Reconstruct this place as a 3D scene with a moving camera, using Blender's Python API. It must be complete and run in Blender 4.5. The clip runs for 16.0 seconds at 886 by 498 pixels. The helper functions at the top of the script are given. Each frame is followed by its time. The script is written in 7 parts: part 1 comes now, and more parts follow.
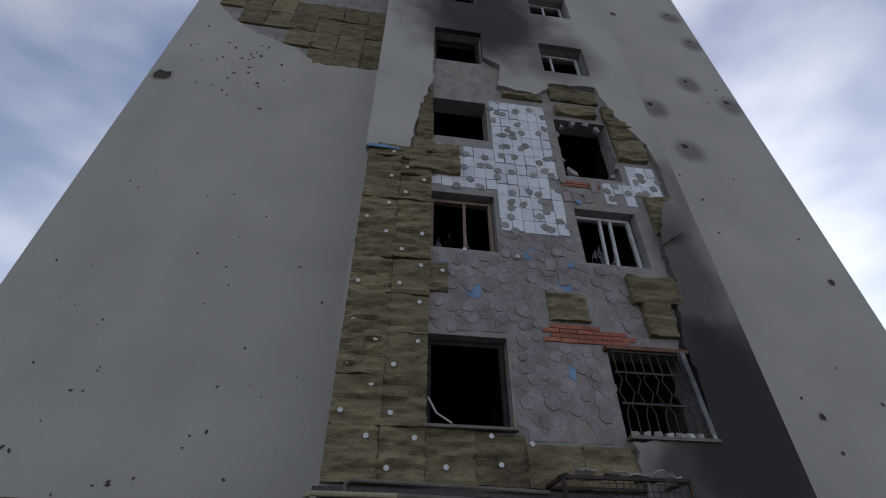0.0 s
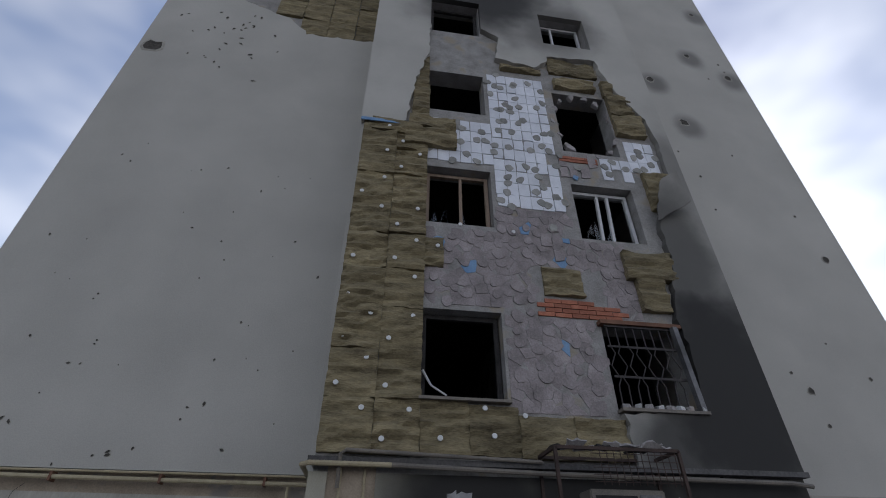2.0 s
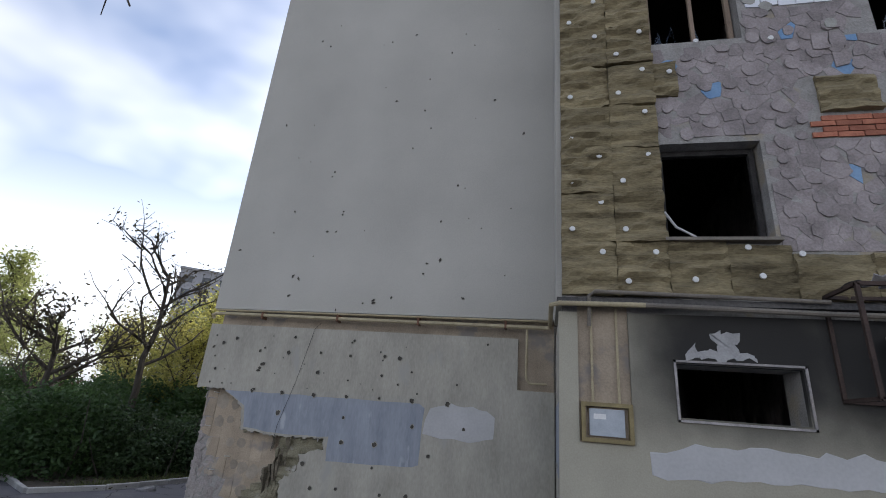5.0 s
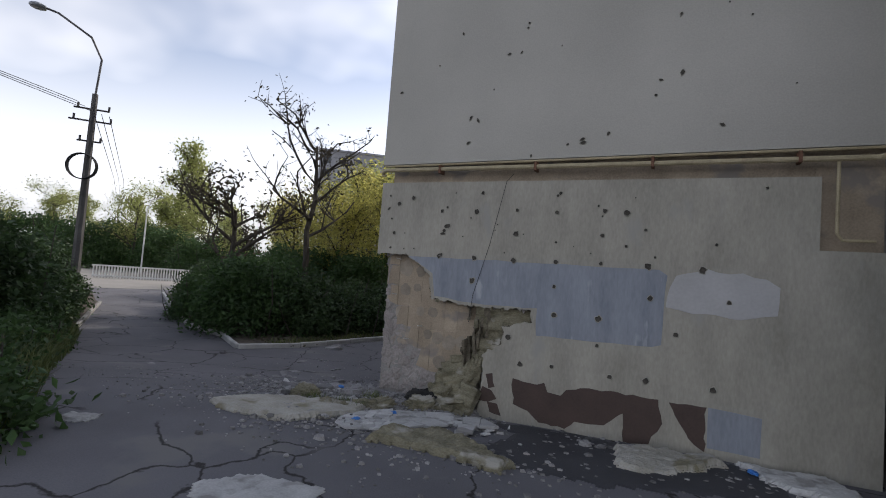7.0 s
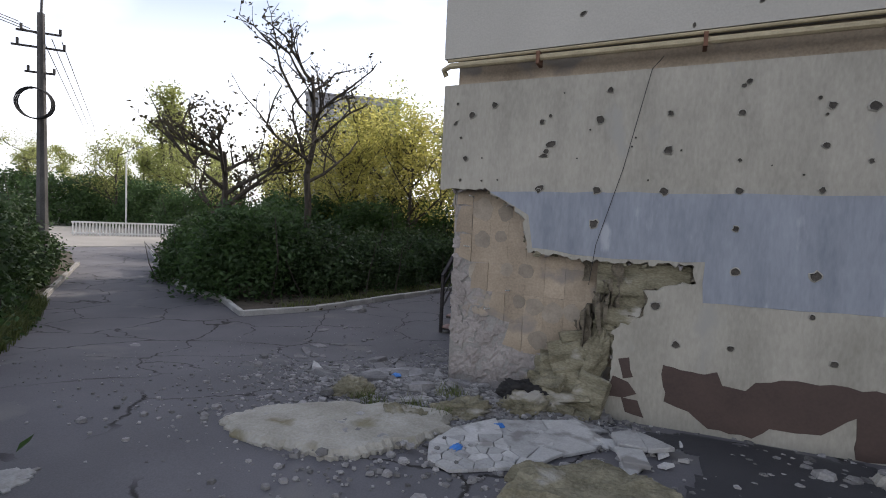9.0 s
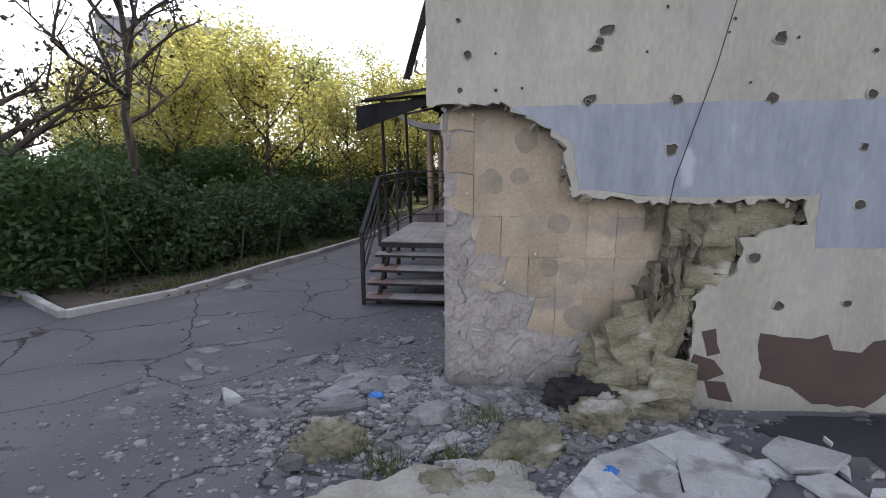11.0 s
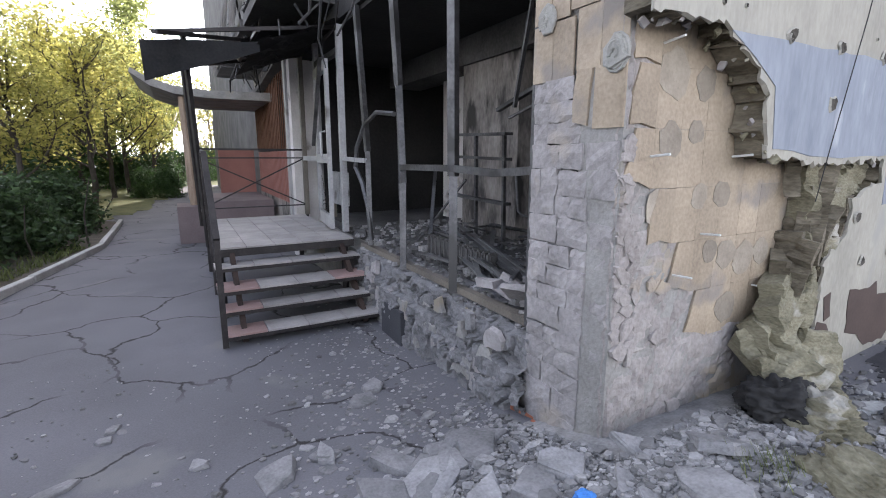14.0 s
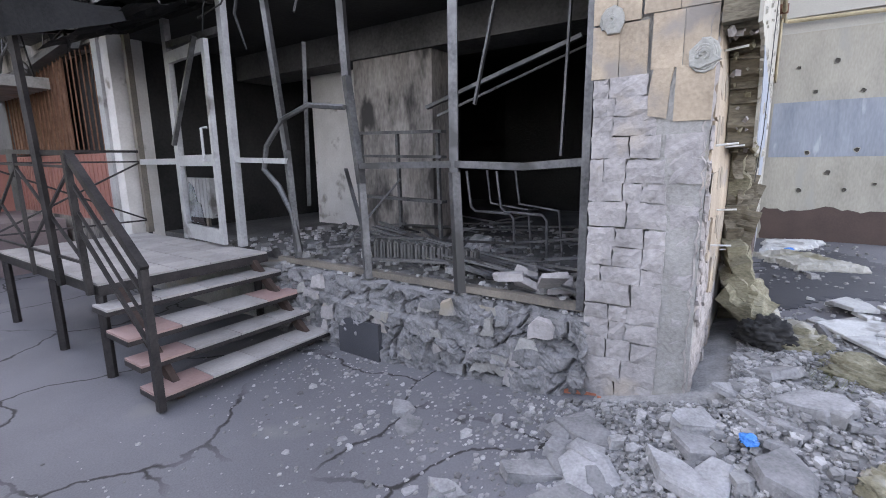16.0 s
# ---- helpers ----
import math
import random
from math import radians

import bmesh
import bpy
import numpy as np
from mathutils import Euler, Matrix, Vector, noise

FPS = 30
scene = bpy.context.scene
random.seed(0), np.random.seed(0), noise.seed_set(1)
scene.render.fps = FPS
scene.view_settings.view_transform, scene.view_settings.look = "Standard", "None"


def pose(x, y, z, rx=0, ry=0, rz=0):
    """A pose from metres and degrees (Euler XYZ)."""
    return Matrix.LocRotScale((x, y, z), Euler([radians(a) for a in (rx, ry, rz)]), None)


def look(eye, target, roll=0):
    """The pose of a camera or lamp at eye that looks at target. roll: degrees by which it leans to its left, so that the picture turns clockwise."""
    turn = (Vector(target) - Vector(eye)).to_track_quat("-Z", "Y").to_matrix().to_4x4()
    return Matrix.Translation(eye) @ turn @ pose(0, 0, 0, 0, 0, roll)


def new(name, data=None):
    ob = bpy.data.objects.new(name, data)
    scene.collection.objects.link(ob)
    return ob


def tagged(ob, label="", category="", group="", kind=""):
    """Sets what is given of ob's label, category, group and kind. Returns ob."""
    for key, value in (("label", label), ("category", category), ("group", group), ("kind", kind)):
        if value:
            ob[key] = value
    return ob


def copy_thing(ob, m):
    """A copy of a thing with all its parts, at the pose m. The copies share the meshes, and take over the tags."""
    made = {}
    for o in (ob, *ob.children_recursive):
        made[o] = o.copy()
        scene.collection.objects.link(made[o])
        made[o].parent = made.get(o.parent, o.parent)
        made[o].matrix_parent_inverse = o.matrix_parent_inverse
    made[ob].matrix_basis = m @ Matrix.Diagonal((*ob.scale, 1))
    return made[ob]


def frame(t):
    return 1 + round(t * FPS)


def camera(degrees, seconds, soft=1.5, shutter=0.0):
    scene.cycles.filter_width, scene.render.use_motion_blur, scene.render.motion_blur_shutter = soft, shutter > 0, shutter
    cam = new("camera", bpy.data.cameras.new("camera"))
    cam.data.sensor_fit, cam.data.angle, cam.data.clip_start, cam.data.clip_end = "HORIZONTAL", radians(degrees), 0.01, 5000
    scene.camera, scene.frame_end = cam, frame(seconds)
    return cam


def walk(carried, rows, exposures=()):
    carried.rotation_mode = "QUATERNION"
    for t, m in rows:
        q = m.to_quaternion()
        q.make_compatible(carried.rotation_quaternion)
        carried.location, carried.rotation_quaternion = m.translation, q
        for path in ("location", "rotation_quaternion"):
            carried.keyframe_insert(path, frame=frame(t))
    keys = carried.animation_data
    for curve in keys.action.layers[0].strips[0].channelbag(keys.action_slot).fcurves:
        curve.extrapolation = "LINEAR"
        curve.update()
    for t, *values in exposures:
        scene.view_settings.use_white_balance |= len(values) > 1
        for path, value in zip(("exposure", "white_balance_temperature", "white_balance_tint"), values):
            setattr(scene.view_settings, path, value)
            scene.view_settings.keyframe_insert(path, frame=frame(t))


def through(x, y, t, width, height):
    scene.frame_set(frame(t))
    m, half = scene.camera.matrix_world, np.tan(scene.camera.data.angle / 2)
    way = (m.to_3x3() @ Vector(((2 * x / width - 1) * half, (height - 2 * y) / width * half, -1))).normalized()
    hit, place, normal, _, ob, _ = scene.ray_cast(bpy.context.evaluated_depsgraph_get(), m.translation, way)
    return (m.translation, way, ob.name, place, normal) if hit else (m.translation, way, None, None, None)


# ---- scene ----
cam = camera(86.5, 16.0, 1.0)
PATH = [
    (0, (6.085, -7.263, 2.387), (6.31, -5.708, 3.624), 0.1),
    (0.5, (6.086, -7.237, 2.375), (6.322, -5.665, 3.589), 0.1),
    (1, (6.113, -7.22, 2.365), (6.348, -5.634, 3.561), 0.1),
    (1.5, (6.101, -7.213, 2.352), (6.344, -5.617, 3.532), 0.1),
    (2, (6.124, -7.231, 2.363), (6.367, -5.621, 3.525), 0.1),
    (2.5, (6.109, -7.244, 2.373), (6.358, -5.622, 3.516), 0.2),
    (3, (6.103, -7.225, 2.37), (6.345, -5.588, 3.493), 0.2),
    (3.5, (6.068, -7.231, 2.39), (6.289, -5.567, 3.477), 0.4),
    (4, (6.014, -7.184, 2.311), (6.13, -5.47, 3.336), 0.9),
    (4.4, (5.768, -7.096, 2.272), (5.694, -5.314, 3.177), 2.2),
    (4.5, (5.716, -7.078, 2.265), (5.595, -5.285, 3.143), 2.4),
    (4.6, (5.635, -7.04, 2.248), (5.44, -5.232, 3.08), 3.0),
    (4.8, (5.496, -6.971, 2.225), (5.182, -5.142, 2.969), 4.0),
    (5, (5.38, -6.855, 2.151), (4.953, -5.021, 2.823), 4.7),
    (5.2, (5.264, -6.703, 2.106), (4.719, -4.872, 2.698), 5.3),
    (7.3, (3.573, -5.423, 2.1), (2.668, -3.641, 2.164), 4.2),
    (7.5, (3.4, -5.299, 2.069), (2.496, -3.515, 2.113), 4.2),
    (8, (2.929, -4.906, 2.069), (2.027, -3.121, 2.055), 3.6),
    (8.5, (2.468, -4.658, 2.06), (1.58, -2.867, 1.991), 3.0),
    (9, (2.059, -4.266, 2.006), (1.2, -2.464, 1.883), 2.6),
    (9.5, (1.652, -3.983, 1.98), (0.832, -2.166, 1.816), 2.2),
    (10, (1.256, -3.712, 1.957), (0.569, -1.848, 1.724), 1.4),
    (10.1, (1.193, -3.652, 1.946), (0.537, -1.778, 1.703), 1.4),
    (10.2, (1.119, -3.58, 1.949), (0.508, -1.694, 1.69), 1.1),
    (12.3, (-0.509, -2.418, 1.842), (-0.243, -0.472, 1.467), 0.5),
    (12.5, (-0.635, -2.295, 1.83), (-0.291, -0.362, 1.449), 0.5),
    (13, (-0.904, -1.882, 1.812), (-0.353, 0.001, 1.423), 0.4),
    (13.5, (-1.292, -1.648, 1.791), (-0.553, 0.170, 1.405), 0.1),
    (14, (-1.672, -1.358, 1.749), (-0.729, 0.363, 1.363), 0.1),
    (14.5, (-2.011, -1.055, 1.746), (-0.876, 0.546, 1.359), 0.0),
    (15, (-2.404, -0.830, 1.763), (-1.074, 0.612, 1.38), -0.3),
    (15.5, (-2.550, -0.510, 1.698), (-1.061, 0.772, 1.321), -0.4),
    (16, (-2.800, -0.133, 1.696), (-1.186, 0.987, 1.322), -0.8),
]
EXPOSURES = [(0.0, -1.47, 5950, 13), (3.5, -0.82, 6020, 13), (5.0, -0.62, 6060, 13), (7.4, -1.0, 6280, 14), (8.3, -0.72, 6320, 14), (10.0, -0.2, 6350, 15), (12.5, 0.56, 6230, 15), (14.0, 0.86, 6230, 15), (16.0, 1.3, 6220, 16)]
walk(cam, [(t, look(eye, target, roll)) for t, eye, target, roll in PATH], EXPOSURES)

# ---- sky and sun ----
SUN_EL, SUN_AZ = 40.0, 19.0  # azimuth from +y towards +x
world = bpy.data.worlds.new("sky")
scene.world = world
world.use_nodes = True
wn, wl = world.node_tree.nodes, world.node_tree.links
wn.clear()
w_out, w_bg = wn.new("ShaderNodeOutputWorld"), wn.new("ShaderNodeBackground")
w_sky = wn.new("ShaderNodeTexSky")
w_sky.sky_type = "NISHITA"
w_sky.sun_disc = False
w_sky.sun_elevation, w_sky.sun_rotation = radians(SUN_EL), radians(SUN_AZ)
w_sky.dust_density = 1.8
w_co, w_map = wn.new("ShaderNodeTexCoord"), wn.new("ShaderNodeMapping")
w_map.inputs["Scale"].default_value = (1.0, 1.6, 2.6)
w_map.inputs["Rotation"].default_value = (0.3, 0.2, 0.5)
w_no, w_ra, w_mix = wn.new("ShaderNodeTexNoise"), wn.new("ShaderNodeValToRGB"), wn.new("ShaderNodeMixRGB")
w_no.inputs["Scale"].default_value, w_no.inputs["Detail"].default_value = 1.1, 4.0
w_ra.color_ramp.elements[0].position, w_ra.color_ramp.elements[1].position = 0.44, 0.66
w_ra.color_ramp.elements[0].color = (0.10, 0.10, 0.10, 1)
w_cloud = wn.new("ShaderNodeHueSaturation")
w_cloud.inputs["Saturation"].default_value, w_cloud.inputs["Value"].default_value = 0.03, 4.4
wl.new(w_co.outputs["Generated"], w_map.inputs["Vector"])
wl.new(w_map.outputs["Vector"], w_no.inputs["Vector"])
wl.new(w_no.outputs["Fac"], w_ra.inputs["Fac"])
w_sep, w_haze, w_max = wn.new("ShaderNodeSeparateXYZ"), wn.new("ShaderNodeMapRange"), wn.new("ShaderNodeMath")
w_haze.inputs["From Min"].default_value, w_haze.inputs["From Max"].default_value = 0.48, 0.12
w_haze.inputs["To Max"].default_value = 0.92
w_max.operation = "MAXIMUM"
wl.new(w_co.outputs["Generated"], w_sep.inputs["Vector"])
wl.new(w_sep.outputs["Z"], w_haze.inputs["Value"])
wl.new(w_haze.outputs["Result"], w_max.inputs[0])
wl.new(w_ra.outputs["Color"], w_max.inputs[1])
wl.new(w_max.outputs[0], w_mix.inputs["Fac"])
w_clear = wn.new("ShaderNodeHueSaturation")
w_clear.inputs["Saturation"].default_value, w_clear.inputs["Value"].default_value = 1.12, 2.1
wl.new(w_sky.outputs["Color"], w_clear.inputs["Color"])
wl.new(w_clear.outputs["Color"], w_mix.inputs["Color1"])
wl.new(w_sky.outputs["Color"], w_cloud.inputs["Color"])
wl.new(w_cloud.outputs["Color"], w_mix.inputs["Color2"])
wl.new(w_mix.outputs["Color"], w_bg.inputs["Color"])
w_bg.inputs["Strength"].default_value = 0.125
wl.new(w_bg.outputs["Background"], w_out.inputs["Surface"])

sun_data = bpy.data.lights.new("sun", "SUN")
sun_data.energy, sun_data.angle, sun_data.color = 5.0, radians(0.6), (1.0, 0.93, 0.82)
sun = new("sun", sun_data)
_el, _az = radians(SUN_EL), radians(SUN_AZ)
SUN_DIR = Vector((math.sin(_az) * math.cos(_el), math.cos(_az) * math.cos(_el), math.sin(_el)))
sun.matrix_world = look(SUN_DIR * 80, (0, 0, 0))


# ---- materials ----
def surface(name, dark, light, scale=3.0, fine=40.0, rough=0.85, bump=0.25, metal=0.0, vary=0.0, stretch=(1, 1, 1), blotch=None, islands=False, through=0.0):
    """Two-scale noise between two colours, fine relief; blotch = (colour, scale, threshold)."""
    m = bpy.data.materials.new(name)
    m.use_nodes = True
    n, l = m.node_tree.nodes, m.node_tree.links
    bsdf = n["Principled BSDF"]
    geo, mp = n.new("ShaderNodeNewGeometry"), n.new("ShaderNodeMapping")
    mp.inputs["Scale"].default_value = stretch
    l.new(geo.outputs["Position"], mp.inputs["Vector"])
    a, b = n.new("ShaderNodeTexNoise"), n.new("ShaderNodeTexNoise")
    a.inputs["Scale"].default_value, a.inputs["Detail"].default_value = scale, 6.0
    b.inputs["Scale"].default_value, b.inputs["Detail"].default_value = fine, 5.0
    l.new(mp.outputs["Vector"], a.inputs["Vector"])
    l.new(mp.outputs["Vector"], b.inputs["Vector"])
    s = n.new("ShaderNodeMath")
    s.operation = "MULTIPLY_ADD"
    s.inputs[1].default_value, s.inputs[2].default_value = 0.45, 0.0
    l.new(b.outputs["Fac"], s.inputs[0])
    t = n.new("ShaderNodeMath")
    t.operation = "MULTIPLY_ADD"
    t.inputs[1].default_value = 0.75
    l.new(a.outputs["Fac"], t.inputs[0])
    l.new(s.outputs[0], t.inputs[2])
    ramp = n.new("ShaderNodeValToRGB")
    ramp.color_ramp.elements[0].position, ramp.color_ramp.elements[1].position = 0.38, 0.82
    ramp.color_ramp.elements[0].color, ramp.color_ramp.elements[1].color = (*dark, 1), (*light, 1)
    l.new(t.outputs[0], ramp.inputs["Fac"])
    colour = ramp.outputs["Color"]
    if blotch:
        c = n.new("ShaderNodeTexNoise")
        c.inputs["Scale"].default_value, c.inputs["Detail"].default_value = blotch[1], 8.0
        l.new(mp.outputs["Vector"], c.inputs["Vector"])
        cr = n.new("ShaderNodeValToRGB")
        cr.color_ramp.elements[0].position, cr.color_ramp.elements[1].position = blotch[2], blotch[2] + 0.08
        l.new(c.outputs["Fac"], cr.inputs["Fac"])
        mx = n.new("ShaderNodeMixRGB")
        mx.inputs["Color2"].default_value = (*blotch[0], 1)
        l.new(cr.outputs["Color"], mx.inputs["Fac"])
        l.new(colour, mx.inputs["Color1"])
        colour = mx.outputs["Color"]
    if vary:
        if islands:
            rnd = geo.outputs["Random Per Island"]
        else:
            rnd = n.new("ShaderNodeObjectInfo").outputs["Random"]
        v = n.new("ShaderNodeMapRange")
        v.inputs["To Min"].default_value, v.inputs["To Max"].default_value = 1 - vary, 1 + vary
        l.new(rnd, v.inputs["Value"])
        hs = n.new("ShaderNodeHueSaturation")
        l.new(v.outputs["Result"], hs.inputs["Value"])
        l.new(colour, hs.inputs["Color"])
        colour = hs.outputs["Color"]
    l.new(colour, bsdf.inputs["Base Color"])
    bsdf.inputs["Roughness"].default_value, bsdf.inputs["Metallic"].default_value = rough, metal
    if bump:
        bp = n.new("ShaderNodeBump")
        bp.inputs["Strength"].default_value, bp.inputs["Distance"].default_value = bump, 0.02
        l.new(t.outputs[0], bp.inputs["Height"])
        l.new(bp.outputs["Normal"], bsdf.inputs["Normal"])
    if through:
        tr, ms = n.new("ShaderNodeBsdfTranslucent"), n.new("ShaderNodeMixShader")
        l.new(colour, tr.inputs["Color"])
        ms.inputs["Fac"].default_value = through
        l.new(bsdf.outputs[0], ms.inputs[1])
        l.new(tr.outputs[0], ms.inputs[2])
        l.new(ms.outputs[0], n["Material Output"].inputs["Surface"])
    return m


def add_soot(m, spots, colour=(0.018, 0.017, 0.016)):
    """Soot stains with ragged edges round burnt openings: spots of (x, y, z, rx, ry, rz, strength)."""
    n, l = m.node_tree.nodes, m.node_tree.links
    bsdf = n["Principled BSDF"]
    old = bsdf.inputs["Base Color"].links[0].from_socket
    geo = n.new("ShaderNodeNewGeometry")
    no = n.new("ShaderNodeTexNoise")
    no.inputs["Scale"].default_value, no.inputs["Detail"].default_value = 1.6, 7.0
    l.new(geo.outputs["Position"], no.inputs["Vector"])
    total = None
    for x, y, z, rx, ry, rz, strength in spots:
        mp = n.new("ShaderNodeMapping")
        mp.inputs["Scale"].default_value = (1 / rx, 1 / ry, 1 / rz)
        mp.inputs["Location"].default_value = (-x / rx, -y / ry, -z / rz)
        l.new(geo.outputs["Position"], mp.inputs["Vector"])
        ln = n.new("ShaderNodeVectorMath")
        ln.operation = "LENGTH"
        l.new(mp.outputs["Vector"], ln.inputs[0])
        ad = n.new("ShaderNodeMath")
        ad.operation = "MULTIPLY_ADD"
        ad.inputs[1].default_value, ad.inputs[2].default_value = 0.45, -0.22
        l.new(no.outputs["Fac"], ad.inputs[0])
        sm = n.new("ShaderNodeMath")
        l.new(ln.outputs["Value"], sm.inputs[0])
        l.new(ad.outputs[0], sm.inputs[1])
        mr = n.new("ShaderNodeMapRange")
        mr.interpolation_type = "SMOOTHSTEP"
        mr.inputs["From Min"].default_value, mr.inputs["From Max"].default_value = 1.05, 0.35
        mr.inputs["To Max"].default_value = strength
        l.new(sm.outputs[0], mr.inputs["Value"])
        if total is None:
            total = mr.outputs["Result"]
        else:
            mxm = n.new("ShaderNodeMath")
            mxm.operation = "MAXIMUM"
            l.new(total, mxm.inputs[0])
            l.new(mr.outputs["Result"], mxm.inputs[1])
            total = mxm.outputs[0]
    mx = n.new("ShaderNodeMixRGB")
    mx.inputs["Color2"].default_value = (*colour, 1)
    l.new(total, mx.inputs["Fac"])
    l.new(old, mx.inputs["Color1"])
    l.new(mx.outputs["Color"], bsdf.inputs["Base Color"])


CREAM = ((0.36, 0.345, 0.305), (0.48, 0.46, 0.41))
M_PLASTER = surface("cream_plaster", *CREAM, scale=0.6, fine=60, rough=0.92, bump=0.22)
M_PLASTER_RIGHT = surface("cream_plaster_shelled", *CREAM, scale=0.6, fine=60, rough=0.92, bump=0.22)
M_PLASTER_LOW = surface("cream_plaster_lower", (0.265, 0.25, 0.208), (0.42, 0.395, 0.335), scale=1.3, fine=22, rough=0.92, bump=0.22, stretch=(2.2, 2.2, 0.8), blotch=((0.33, 0.32, 0.285), 1.6, 0.62))
M_PLASTER_BAY = surface("cream_plaster_bay", *CREAM, scale=0.9, fine=60, rough=0.92, bump=0.12)
M_PLASTER_BASE = surface("cream_plaster_bay_lower", (0.29, 0.27, 0.212), (0.41, 0.385, 0.305), scale=1.1, fine=70, rough=0.92, bump=0.15)
M_BLUE = surface("blue_grey_paint", (0.195, 0.213, 0.247), (0.31, 0.332, 0.37), scale=2.0, fine=18, rough=0.9, bump=0.1, stretch=(2.5, 2.5, 0.6), blotch=((0.38, 0.395, 0.425), 3.0, 0.64))
M_WHITEWASH = surface("whitewash_patch", (0.38, 0.375, 0.37), (0.48, 0.475, 0.47), scale=2.0, fine=30, rough=0.95, bump=0.08)
M_BROWN = surface("brown_plinth_paint", (0.055, 0.036, 0.030), (0.085, 0.056, 0.045), scale=3.0, fine=50, rough=0.75, bump=0.1)
M_WOOL = surface("mineral_wool", (0.078, 0.062, 0.034), (0.31, 0.256, 0.145), scale=3.2, fine=26, rough=1.0, bump=1.0, stretch=(0.7, 0.7, 3.2), vary=0.22)
# sooty wool, its colour also darkened for the shadow under the render's overhang
M_WOOL_SHADED = surface("sooty_shaded_brown_wool", (0.055, 0.045, 0.03), (0.235, 0.205, 0.15), scale=3.4, fine=26, rough=1.0, bump=1.0, stretch=(1, 1, 2.8))
M_WOOL_PALE = surface("dusty_mineral_wool", (0.10, 0.09, 0.055), (0.30, 0.275, 0.19), scale=5.0, fine=40, rough=1.0, bump=1.0, stretch=(1, 1, 2.2), blotch=((0.38, 0.36, 0.31), 3.0, 0.58))
M_CONCRETE = surface("grey_mortar", (0.19, 0.18, 0.165), (0.37, 0.355, 0.33), scale=4.0, fine=45, rough=0.95, bump=0.8, blotch=((0.30, 0.26, 0.20), 2.0, 0.58))
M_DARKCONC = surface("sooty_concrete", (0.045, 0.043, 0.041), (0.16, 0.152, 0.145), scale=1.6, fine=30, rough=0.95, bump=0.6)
# near-black: char plus the shade of unlit rooms put into the colour
M_CHAR_SHADE = surface("charred_shaded_wall", (0.008, 0.008, 0.008), (0.035, 0.033, 0.031), scale=1.2, fine=25, rough=0.95, bump=0.6)
M_TILE = surface("beige_facade_tile", (0.23, 0.18, 0.125), (0.45, 0.365, 0.265), scale=2.6, fine=50, rough=0.65, bump=0.4, vary=0.10, blotch=((0.235, 0.205, 0.175), 2.4, 0.55))
M_WHITETILE = surface("white_facade_tile", (0.60, 0.61, 0.64), (0.76, 0.77, 0.80), scale=5.0, fine=60, rough=0.45, bump=0.1, vary=0.10)
M_GREYTILE = surface("broken_grey_tile", (0.17, 0.148, 0.142), (0.36, 0.315, 0.305), scale=5.0, fine=40, rough=0.85, bump=0.5, vary=0.15)
M_BLUETILE = surface("blue_glazed_chip", (0.10, 0.20, 0.36), (0.20, 0.34, 0.52), scale=5.0, fine=40, rough=0.4, bump=0.1)
M_ADHESIVE = surface("grey_tile_adhesive", (0.22, 0.215, 0.19), (0.35, 0.34, 0.31), scale=9.0, fine=60, rough=0.95, bump=0.7, vary=0.2)
M_BRICK = surface("red_brick", (0.26, 0.085, 0.05), (0.42, 0.17, 0.10), scale=8.0, fine=60, rough=0.9, bump=0.5, vary=0.2)
M_MORTAR = surface("pitted_corner_mortar", (0.20, 0.175, 0.16), (0.43, 0.395, 0.37), scale=3.5, fine=38, rough=0.95, bump=1.0, blotch=((0.38, 0.315, 0.235), 2.2, 0.57))
M_BLOCK = surface("grey_weathered_block", (0.20, 0.185, 0.178), (0.42, 0.39, 0.375), scale=4.0, fine=34, rough=0.95, bump=1.0, vary=0.06, blotch=((0.37, 0.325, 0.28), 2.6, 0.6))
M_HOLE = surface("pock_hole_dark", (0.03, 0.027, 0.023), (0.10, 0.09, 0.075), scale=20, fine=90, rough=1.0, bump=0.3)
M_RIM = surface("pock_rim_chipped", (0.24, 0.23, 0.20), (0.42, 0.40, 0.34), scale=15, fine=90, rough=0.95, bump=0.5)
M_WASHER = surface("white_plastic_washer", (0.62, 0.62, 0.60), (0.74, 0.74, 0.72), scale=20, fine=90, rough=0.5, bump=0.0)
M_IRON = surface("dark_iron", (0.022, 0.020, 0.020), (0.06, 0.052, 0.05), scale=8, fine=60, rough=0.55, bump=0.2, metal=0.5)
M_BURNTMETAL = surface("scorched_aluminium", (0.05, 0.049, 0.05), (0.19, 0.186, 0.186), scale=4, fine=40, rough=0.5, bump=0.2, metal=0.6, blotch=((0.07, 0.068, 0.066), 2.5, 0.55))
M_WHITEMETAL = surface("sooty_pale_door_frame", (0.25, 0.245, 0.24), (0.44, 0.435, 0.43), scale=3, fine=40, rough=0.5, bump=0.15, blotch=((0.13, 0.12, 0.11), 2.2, 0.58))
M_PALESTRIP = surface("ashy_aluminium_strip", (0.09, 0.088, 0.086), (0.24, 0.236, 0.232), scale=4, fine=40, rough=0.55, bump=0.15, metal=0.3)
M_RUST = surface("rusty_steel", (0.11, 0.05, 0.03), (0.24, 0.13, 0.08), scale=6, fine=50, rough=0.8, bump=0.3, metal=0.3)
M_PIPE = surface("yellow_cream_pipe_paint", (0.27, 0.225, 0.135), (0.46, 0.39, 0.245), scale=6, fine=60, rough=0.55, bump=0.1, blotch=((0.22, 0.16, 0.10), 4.0, 0.64))
